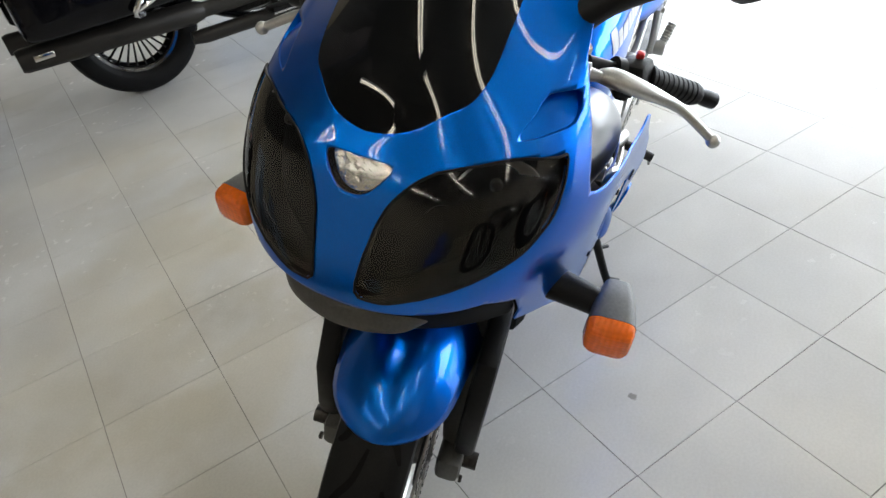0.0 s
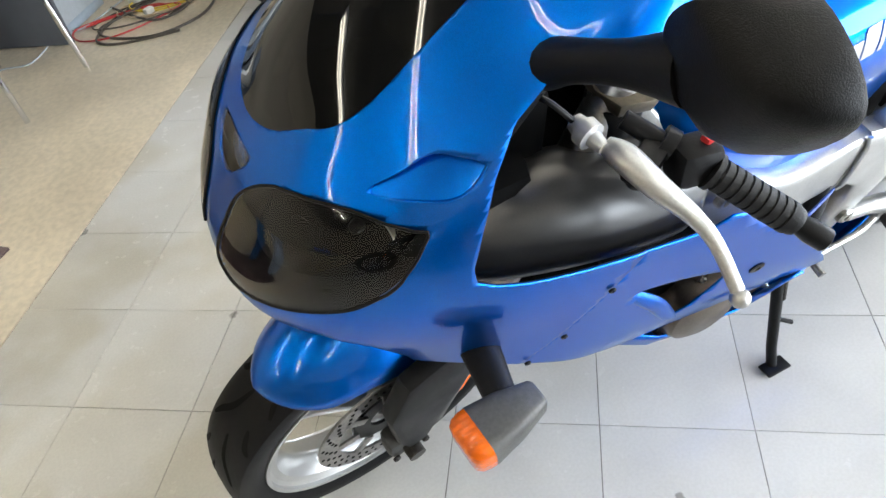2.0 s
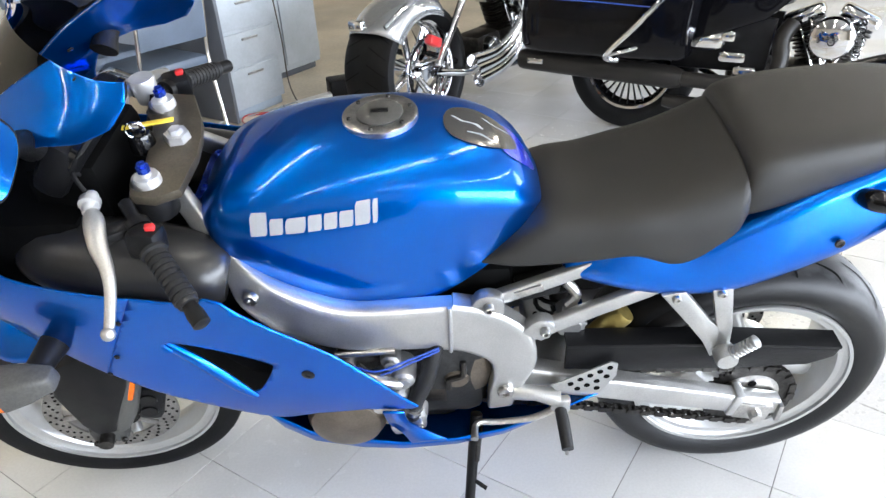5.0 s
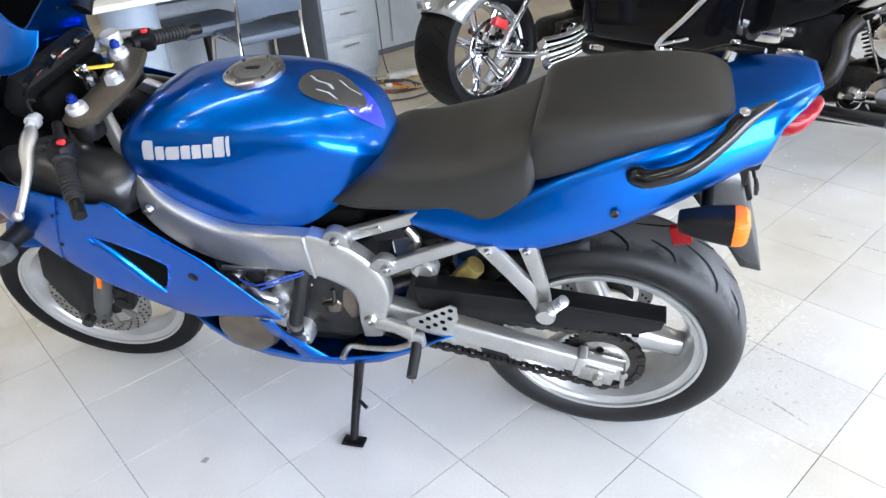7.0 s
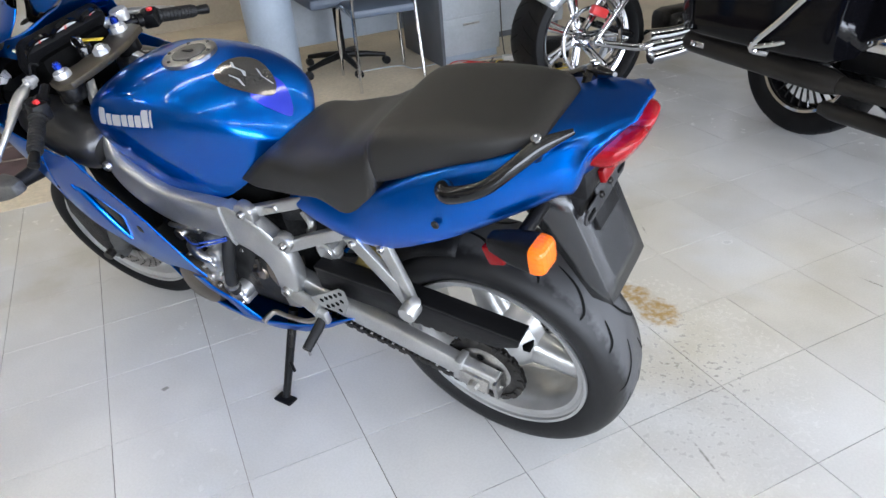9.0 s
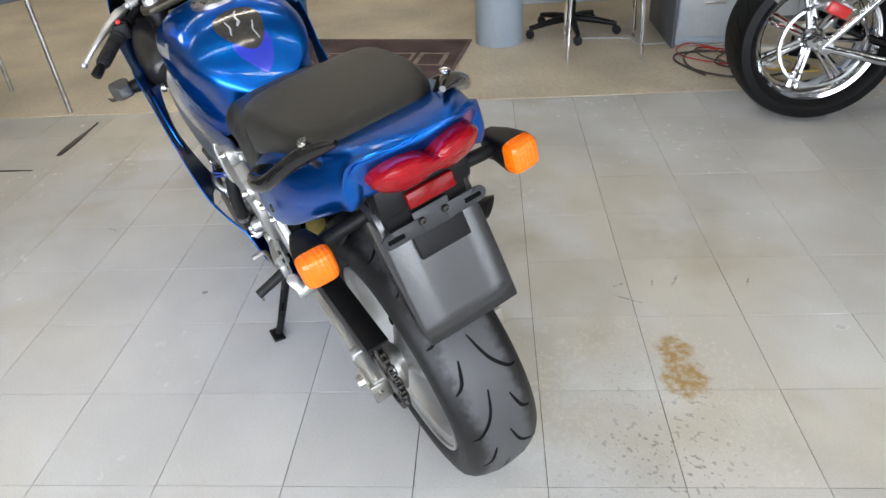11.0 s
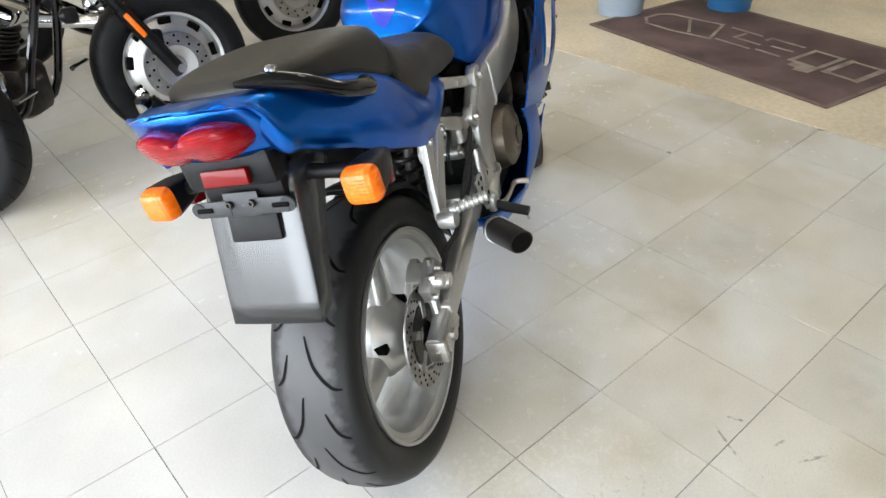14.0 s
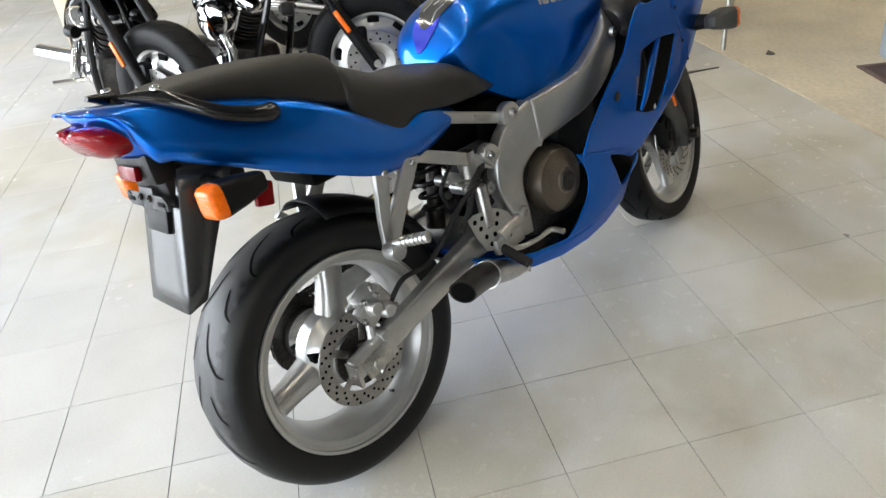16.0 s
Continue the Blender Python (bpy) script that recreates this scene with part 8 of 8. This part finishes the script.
# black touring machine with saddlebags
tourer = moto("touring_motorcycle", "black touring motorcycle with hard saddlebags and black exhaust", -0.405, -2.235, 148, 5)
side_wheel(tourer, "rear_wheel", 0, 0.325, 0.150, 0.215, "spoked", label="black and chrome rear wheel")
for s in (-1, 1):
    rings = []
    for t, (x, k) in enumerate(((-0.46, 0.86), (-0.445, 0.93), (-0.37, 0.985), (-0.15, 1.0), (0.10, 0.99), (0.30, 0.95), (0.325, 0.88))):
        ring = []
        for a in np.linspace(0, 2 * math.pi, 29)[:-1]:
            c, q = math.cos(a), math.sin(a)
            ring.append((x + 0.06 * (q > 0) * q, s * (0.295 + 0.105 * k * math.copysign(abs(c) ** 0.35, c)), 0.605 + 0.195 * k * math.copysign(abs(q) ** 0.4, q)))
        rings.append(ring)
    bag = part("saddlebag", loft(rings), BLACK_PAINT, tourer, "gloss black hard saddlebag", angle=50)
    part("lid_seam", tube([(-0.46, s * 0.4005, 0.700), (-0.2, s * 0.4035, 0.705), (0.20, s * 0.398, 0.700)], 0.004, 6), SHADOW, bag)
    part("pinstripe", tube([(-0.44, s * 0.4035, 0.668), (-0.1, s * 0.4045, 0.662), (0.19, s * 0.399, 0.648)], 0.0028, 6), WIRE_BLUE, bag, "blue pinstripe")
    part("latch", box((-0.12, s * 0.403, 0.765), (0.20, 0.012, 0.055), 0.006), CHROME, bag, "chrome saddlebag latch")
    part("bag_reflector", box((-0.40, s * 0.401, 0.700), (0.075, 0.008, 0.035), 0.004), CHROME, bag)
    part("slip_on_muffler", tube([(-0.52, s * 0.245, 0.352), (-0.50, s * 0.245, 0.352), (-0.30, s * 0.245, 0.345), (0.25, s * 0.24, 0.325), (0.30, s * 0.24, 0.322)], [0.046, 0.052, 0.054, 0.054, 0.040], 20), EXHAUST_BLACK, tourer, "satin black muffler")
    part("muffler_badge", box((-0.42, s * 0.298, 0.354), (0.085, 0.006, 0.026), 0.003), CHROME, tourer, "bright oval muffler badge")
    part("bag_guard", tube([(0.02, s * 0.36, 0.405), (-0.02, s * 0.42, 0.43), (0.10, s * 0.425, 0.56), (0.24, s * 0.415, 0.72), (0.32, s * 0.36, 0.78)], 0.013, 10, smooth=5), CHROME, tourer, "chrome saddlebag guard")
    part("guard_foot", tube([(-0.02, s * 0.42, 0.43), (0.08, s * 0.41, 0.46), (0.14, s * 0.36, 0.48)], 0.010, 8, smooth=3), CHROME, tourer)
    part("footboard", box((0.78, s * 0.30, 0.235), (0.36, 0.11, 0.03), 0.010), CHASSIS_BLACK, tourer, "black rider footboard")
    part("chrome_trim", tube([(0.60, s * 0.35, 0.222), (0.96, s * 0.35, 0.222)], 0.006, 6), CHROME, tourer)
part("head_pipe", tube([(0.30, -0.24, 0.322), (0.52, -0.235, 0.318), (0.66, -0.225, 0.335), (0.70, -0.21, 0.42), (0.69, -0.18, 0.52), (0.72, -0.13, 0.58)], 0.036, 16, smooth=6), EXHAUST_BLACK, tourer, "black header pipe")
part("side_cover", add_bolt(box((0.36, -0.20, 0.50), (0.20, 0.05, 0.085), 0.03), (0.36, -0.226, 0.50), (0, -1, 0), 0.014, 0.004), CHROME, tourer, "chrome side cover")
part("lower_pipe", tube([(0.22, -0.20, 0.205), (0.28, -0.205, 0.200), (0.60, -0.205, 0.195), (0.95, -0.19, 0.21)], [0.030, 0.036, 0.036, 0.030], 16), EXHAUST_BLACK, tourer, "black lower exhaust pipe")
for x, z, w_, h_ in ((0.50, 0.43, 0.12, 0.05), (0.56, 0.36, 0.10, 0.07), (0.47, 0.52, 0.07, 0.05)):
    part("chrome_cover", box((x, -0.195, z), (w_, 0.05, h_), 0.016), CHROME, tourer, "chrome engine cover")
for k in range(9):
    part("spring_coil", tube([(0.985 + 0.014 * math.cos(a), -0.19, 0.46 + 0.018 * k + 0.014 * math.sin(a)) for a in np.linspace(0, 2 * math.pi, 9)], 0.004, 5), CHROME, tourer)
part("belt_guard", box((0.30, 0.12, 0.40), (0.5, 0.03, 0.10), 0.012), CHASSIS_BLACK, tourer)
for s in (-1, 1):
    part("side_panel", plate([(0.28, 0.47), (0.62, 0.60), (0.74, 0.72), (0.70, 0.84), (0.40, 0.88), (0.26, 0.80)], 0.17 * s, 0.235 * s, "Y", 0.02), BLACK_PAINT, tourer, "gloss black side panel")
    part("frame_cover", plate([(0.22, 0.36), (0.64, 0.36), (0.66, 0.60), (0.40, 0.62), (0.24, 0.52)], 0.13 * s, 0.165 * s, "Y", 0.012), CHASSIS_BLACK, tourer)
engine_twin(tourer, 0.86)
rear_guard(tourer, 0.325, 0.150, 30, 165, BLACK_PAINT, "gloss black rear mudguard")
upper_works(tourer, 1.63, BLACK_PAINT)
side_wheel(tourer, "front_wheel", 1.63, 0.32, 0.13, 0.22, "spoked", label="front wheel")
front_end(tourer, 1.63, 0.32, (1.30, 0.92), 0.12, BLACK_PAINT, 8)

# three cruisers, front wheels turned
for (px_, py_, body, wheel_to, nm, lab) in ((0.655, 1.97, 245, 281, "cruiser_motorcycle", "black cruiser motorcycle with silver slotted front wheel"), (1.47, 1.50, 285, 320, "cruiser_motorcycle", "black cruiser motorcycle with amber fork reflectors"), (2.62, 1.46, 285, 316, "cruiser_motorcycle", "black cruiser motorcycle with dark rimmed front wheel")):
    WB = 1.60
    hv = Vector((math.cos(radians(body)), math.sin(radians(body)), 0))
    wv = Vector((math.cos(radians(wheel_to)), math.sin(radians(wheel_to)), 0))
    c = Vector((px_, py_, 0)) - wv * 0.36 - hv * (WB - 0.36)
    cr = moto(nm, lab, c.x, c.y, body, 5)
    st = wheel_to - body
    top_ = (WB - 0.36, 0.88)
    wm = turned_about(Vector((WB - 0.36, 0, 0.88)), st)
    side_wheel(cr, "front_wheel", WB, 0.325, 0.140, 0.215, "slotted", wm, "silver slotted front wheel")
    front_end(cr, WB, 0.325, top_, 0.105, CHASSIS_BLACK, st, fender=False)
    side_wheel(cr, "rear_wheel", 0, 0.325, 0.150, 0.215, "slotted", None, "rear wheel")
    engine_twin(cr, 0.88)
    upper_works(cr, WB, BLACK_PAINT)
    rear_guard(cr, 0.325, 0.150, 30, 165, BLACK_PAINT, "black rear mudguard")
    for s in (-1, 1):
        part("foot_peg", tube([(1.12, s * 0.16, 0.33), (1.12, s * 0.30, 0.33)], 0.011, 10), CHROME, cr, "chrome foot peg")
        part("exhaust_pipe", tube([(0.92, -0.15, 0.50), (1.02, -0.20, 0.36), (0.80, -0.22, 0.28), (0.30, -0.22, 0.30), (-0.35, -0.22, 0.33)], [0.022, 0.024, 0.028, 0.036, 0.04], 12, smooth=4), CHROME, cr, "chrome exhaust") if s < 0 else None

# ---- desk corner ----
desk = new("desk")
tagged(desk, "pale topped desk on a blue-grey drum leg and cabinet", "desk")
desk.matrix_world = pose(0, 0, 0, 0, 0, 55.0)
part("top", box((-0.80, -3.36, 0.735), (1.86, 0.82, 0.032), 0.006), DESK_TOP, desk, "pale laminate top")
part("drum_leg", lathe([(0.0, 0.0), (0.147, 0.0), (0.150, 0.006), (0.150, 0.715), (0.147, 0.718), (0, 0.718)], 48, "Z", (-0.150, -3.29, 0.0015)), BLUE_GREY, desk, "pale blue-grey drum leg")
part("pedestal", box((-1.40, -3.33, 0.385), (0.43, 0.62, 0.66), 0.006), DESK_GREY, desk, "pale grey steel cabinet")
part("plinth", box((-1.40, -3.32, 0.028), (0.40, 0.56, 0.052), 0.002), BLUE_GREY, desk)
for z in (0.20, 0.40, 0.60):
    dr = part("drawer", box((-1.40, -3.018, z), (0.40, 0.012, 0.18), 0.004), DESK_GREY, desk)
    part("pull", box((-1.40, -3.008, z + 0.05), (0.12, 0.012, 0.014), 0.004), STEEL, dr)
part("end_panel", box((-1.172, -3.30, 0.36), (0.022, 0.66, 0.71), 0.003), DESK_DARK, desk, "dark grey end panel")
part("modesty_panel", box((-0.80, -3.72, 0.40), (1.30, 0.018, 0.55), 0.003), DESK_GREY, desk)
cabinet = new("steel_cabinet")
tagged(cabinet, "pale grey steel cabinet standing on concrete beside the desk", "cabinet")
cabinet.matrix_world = room(-2.02, -3.62, 0.0015)
part("body", box((0, 0, 0.56), (0.70, 0.45, 1.02), 0.006), DESK_GREY, cabinet)
part("plinth", box((0, -0.01, 0.025), (0.66, 0.40, 0.05), 0.002), DESK_DARK, cabinet)
for x in (-0.175, 0.175):
    d = part("door", box((x, 0.232, 0.57), (0.335, 0.014, 0.96), 0.004), DESK_GREY, cabinet)
    part("handle", box((x - 0.13 * math.copysign(1, x), 0.245, 0.62), (0.014, 0.014, 0.10), 0.004), STEEL, d)


def steel_chair():
    """A stacking chair: bent tube legs, padded seat and back."""
    ch = new("stacking_chair")
    tagged(ch, "blue-grey padded chair with bright tube legs by the desk", "chair")
    for s in (-1, 1):
        part("leg", tube([(s * 0.21, 0.02, 0.0), (s * 0.195, 0.05, 0.44), (s * 0.19, 0.02, 0.62), (s * 0.185, -0.02, 0.82)], 0.011, 10, smooth=4), CHROME, ch, "bright tube leg")
        part("leg", tube([(s * 0.215, 0.47, 0.0), (s * 0.20, 0.43, 0.43), (s * 0.195, 0.05, 0.44)], 0.011, 10, smooth=3), CHROME, ch, "bright tube leg")
    part("seat", box((0, 0.25, 0.455), (0.40, 0.40, 0.05), 0.02), CHAIR_BLUE, ch, "blue-grey padded seat")
    part("backrest", box((0, 0.005, 0.70), (0.38, 0.03, 0.26), 0.013, Matrix.Rotation(radians(8), 4, "X")), CHAIR_BLUE, ch, "blue-grey padded back")
    return ch


chair = steel_chair()
chair.matrix_world = pose(1.858, -2.21, 0.0015, 0, 0, 231.0)
chair2 = copy_thing(chair, room(-0.75, -4.35, 0.0015, 160))
tagged(chair2, "blue-grey padded chair with bright tube legs behind the desk")
office = new("office_chair")
tagged(office, "black swivel chair on a five-star base behind the desk", "chair")
office.matrix_world = room(-0.62, -3.42, 0.0015)
for k in range(5):
    a = radians(72 * k + 20)
    leg = part("leg", tube([(0, 0, 0.10), (0.16 * math.cos(a), 0.16 * math.sin(a), 0.085), (0.29 * math.cos(a), 0.29 * math.sin(a), 0.065)], [0.024, 0.020, 0.015], 10), CHASSIS_BLACK, office)
    part("castor", lathe([(0, -0.022), (0.026, -0.02), (0.028, 0.0), (0.026, 0.02), (0, 0.022)], 14, "Y", (0.29 * math.cos(a), 0.29 * math.sin(a), 0.028)), PLASTIC, leg)
part("column", tube([(0, 0, 0.08), (0, 0, 0.44)], 0.025, 14), CHASSIS_BLACK, office)
part("seat", box((0, 0, 0.48), (0.46, 0.46, 0.07), 0.03), CHAIR_BLUE, office)
part("backrest", box((0, -0.24, 0.80), (0.42, 0.06, 0.42), 0.03), CHAIR_BLUE, office)


def cable(name, label, points, radius=0.006, mat=CABLE):
    ob = part(name, tube([(x, y, radius + 0.002 + z) for x, y, z in points], radius, 8, smooth=6), mat, None, label)
    return tagged(ob, label, "cable", "loose cables")


cable("power_cable", "brown power cable looped on concrete", [(1.10, -2.95, 0), (1.08, -2.72, 0), (1.20, -2.52, 0), (1.42, -2.46, 0), (1.60, -2.58, 0), (1.64, -2.72, 0), (1.50, -2.78, 0.01), (1.34, -2.88, 0)])
cable("power_cable", "brown power cable looped on concrete", [(1.32, -2.43, 0), (1.48, -2.46, 0), (1.62, -2.52, 0), (1.66, -2.64, 0), (1.50, -2.84, 0), (1.30, -2.86, 0.01), (1.22, -2.70, 0), (1.40, -2.60, 0.012), (1.55, -2.95, 0)])
cable("power_cable", "thin grey cable under the desk", [(2.30, -2.40, 0), (2.10, -2.62, 0), (1.95, -2.60, 0), (1.80, -2.85, 0), (1.70, -2.78, 0.01), (1.45, -3.05, 0)], 0.004, DESK_GREY)
cable("power_cable", "thin grey cable hanging behind the desk", [(1.52, -2.99, 0.70), (1.50, -2.98, 0.40), (1.50, -3.0, 0.12), (1.42, -2.92, 0.0), (1.30, -3.0, 0)], 0.004)
for k, (mt, lab) in enumerate(((YELLOW, "thin yellow cable coiled on concrete"), (CARDBOARD, "tan cable coiled on concrete"), (CABLE, "brown power cable coiled on concrete"), (RED_PAINT, "thin red cable coiled on concrete"))):
    rnd_c = random.Random(11 + k)
    cx, cy = 1.22 + 0.10 * k, -2.86 + 0.05 * k
    cable("power_cable", lab, [(cx + (0.16 + 0.05 * rnd_c.random()) * math.cos(0.9 * j + k) * 1.3, cy + (0.10 + 0.04 * rnd_c.random()) * math.sin(0.9 * j + k), 0.004 * (j % 4)) for j in range(11)], 0.004, mt)
for k, (x, y) in enumerate(((1.16, -2.76), (1.40, -2.74), (1.05, -2.88))):
    plug = part("mains_plug", box((0, 0, 0.016), (0.05, 0.03, 0.03), 0.007), DESK_TOP if k < 2 else PLASTIC, None, "small plug lying among the cables")
    plug.matrix_world = pose(x, y, 0.0015, 0, 0, 35 * k)
    tagged(plug, "small plug lying among the cables", "plug", "plugs among the cables")
strip_box = part("power_strip", box((1.35, -2.98, 0.025), (0.26, 0.06, 0.04), 0.008, Matrix.Rotation(radians(40), 4, "Z")), DESK_TOP, None, "white power strip among cables on concrete")
tagged(strip_box, "white power strip among cables on concrete", "power strip")
junk = part("cable_box", box((1.18, -3.12, 0.06), (0.20, 0.14, 0.12), 0.012, Matrix.Rotation(radians(20), 4, "Z")), PLASTIC, None, "small black box among the cables")
tagged(junk, "small black box among the cables", "box")

# ---- far side: bins, stool, board, loose strips on the floor ----
def bin_of(name, label, x, y, r, h, mat):
    b = part(name, lathe([(0, 0.0), (r * 0.82, 0.0), (r * 0.85, 0.01), (r, h), (r + 0.012, h), (r + 0.012, h + 0.02), (r - 0.012, h + 0.02), (r * 0.8, 0.02), (0, 0.02)], 36, "Z"), mat, None, label)
    b.matrix_world = pose(x, y, 0.0015)
    return tagged(b, label, "bin")


TEAL = material("teal_plastic", (0.03, 0.13, 0.30), 0.4, stain=0.1)
bin_of("waste_bin", "pale grey plastic waste bin behind the mat", 3.47, -0.33, 0.16, 0.45, BLUE_GREY)
bin_of("waste_bin", "teal plastic waste bin behind the mat", 3.62, -0.98, 0.15, 0.42, TEAL)
stool = new("work_table")
tagged(stool, "low steel legged table with red and blue boxes on it", "table")
stool.matrix_world = pose(3.45, 0.74, 0.0015, 0, 0, 20)
for x, y in ((-0.36, -0.12), (0.36, -0.12), (-0.36, 0.32), (0.36, 0.32)):
    part("leg", tube([(x, y, 0), (x * 0.94, y * 0.94, 0.62)], 0.013, 10), STEEL, stool, "thin steel leg")
part("top", box((0, 0.10, 0.635), (0.84, 0.56, 0.03), 0.006), DESK_DARK, stool)
for k, (x, mt, nm) in enumerate(((-0.22, WIRE_BLUE, "blue plastic parts box on the low table"), (0.05, RED_PAINT, "red plastic parts box on the low table"), (0.28, DESK_TOP, "white plastic parts box on the low table"))):
    bx = part("parts_box", box((0, 0, 0.06), (0.22, 0.30, 0.12), 0.012), mt, None, nm)
    bx.matrix_world = stool.matrix_world @ Matrix.Translation((x, 0.10, 0.6505))
    tagged(bx, nm, "box")
board = part("cardboard_sheet", box((0, 0, 0.62), (0.44, 0.03, 1.24), 0.006, None), CARDBOARD, None, "tall brown cardboard sheet leaning by the cruisers")
board.matrix_world = pose(1.13, 3.78, 0.0015, 0, 0, -59.5)
tagged(board, "tall brown cardboard sheet standing behind the cruisers", "cardboard")


def floor_strip(name, label, a, b, wide, mat=CABLE):
    a, b = Vector((*a, 0)), Vector((*b, 0))
    d = b - a
    bm = loft([[(t * d.length, s * wide * (0.5 + 0.35 * math.sin(5 * t)), z) for s, z in ((-1, 0.0), (1, 0.0), (0.8, 0.005), (-0.8, 0.005))] for t in np.linspace(0, 1, 8)])
    ob = part(name, bm, mat, None, label)
    ob.matrix_world = pose(a.x, a.y, 0.001, 0, 0, math.degrees(math.atan2(d.y, d.x)))
    return tagged(ob, label, "strip", "loose strips on the floor")


floor_strip("rubber_strip", "dark rubber strip lying on the tiles", (2.55, 0.637), (2.88, 0.406), 0.022)
floor_strip("rubber_strip", "thin dark rod lying on the tiles", (2.60, 0.97), (2.44, 0.76), 0.006)
floor_strip("wood_offcut", "small dark offcut lying on concrete", (3.18, 0.25), (3.24, 0.29), 0.03)




# ---- floor tiles, nearest ones as pieces of their own ----
def tile_mesh(seed):
    rnd = random.Random(seed)
    bm = bmesh.new()
    h = TILE / 2 - rnd.uniform(0.0006, 0.0012)
    low = [bm.verts.new((x * h, y * h, -0.004)) for x, y in ((-1, -1), (1, -1), (1, 1), (-1, 1))]
    mid = [bm.verts.new((x * h, y * h, -0.0006)) for x, y in ((-1, -1), (1, -1), (1, 1), (-1, 1))]
    top = [bm.verts.new((x * (h - 0.00015), y * (h - 0.00015), rnd.uniform(-0.0001, 0.0001))) for x, y in ((-1, -1), (1, -1), (1, 1), (-1, 1))]
    for a, b in ((low, mid), (mid, top)):
        for i in range(4):
            bm.faces.new((a[i], a[(i + 1) % 4], b[(i + 1) % 4], b[i]))
    bm.faces.new(top)
    me = bpy.data.meshes.new("tile")
    bm.to_mesh(me)
    bm.free()
    me.materials.append(TILE_MAT)
    return me


tile_meshes = [tile_mesh(k) for k in range(6)]
cells = []
base_u, base_v = ORIGIN.dot(U), ORIGIN.dot(V)
for i in range(-26, 22):
    for j in range(-4, 19):
        u_, v_c = base_u + (i + 0.5) * TILE, base_v + (j + 0.5) * TILE
        if SIDE_A < u_ - TILE / 2 and u_ + TILE / 2 < SIDE_B and v_c + TILE / 2 < WINDOW_V:
            p = uv(u_, v_c)
            cells.append(((p - Vector((0.7, 0.0, 0))).length, p))
cells.sort(key=lambda c: c[0])
rnd = random.Random(5)
turn_back = ground.matrix_world.inverted()
for n, (d, p) in enumerate(cells[:300]):
    ob = new("tile", tile_meshes[n % 6])
    ob.parent = ground
    ob.matrix_parent_inverse = turn_back
    ob.matrix_world = pose(p.x, p.y, rnd.uniform(-0.0003, 0.0003), 0, 0, 55 + 90 * rnd.randrange(4))
verts, faces = [], []
h = TILE / 2 - 0.0010
for d, p in cells[300:]:
    k = len(verts)
    z = rnd.uniform(-0.0003, 0.0003)
    verts += [tuple(p + U * (x * h) + V * (y * h) + Vector((0, 0, z))) for x, y in ((-1, -1), (1, -1), (1, 1), (-1, 1))]
    verts += [tuple(p + U * (x * h) + V * (y * h) + Vector((0, 0, -0.004))) for x, y in ((-1, -1), (1, -1), (1, 1), (-1, 1))]
    faces += [(k, k + 1, k + 2, k + 3)] + [(k + i, k + (i + 1) % 4, k + 4 + (i + 1) % 4, k + 4 + i) for i in range(4)]
me = bpy.data.meshes.new("tiles_far")
me.from_pydata(verts, [], faces)
me.materials.append(TILE_MAT)
far_tiles = new("tiles_far", me)
far_tiles.parent = ground
far_tiles.matrix_parent_inverse = turn_back
tagged(far_tiles, "pale grey vinyl tiles", kind="stuff")
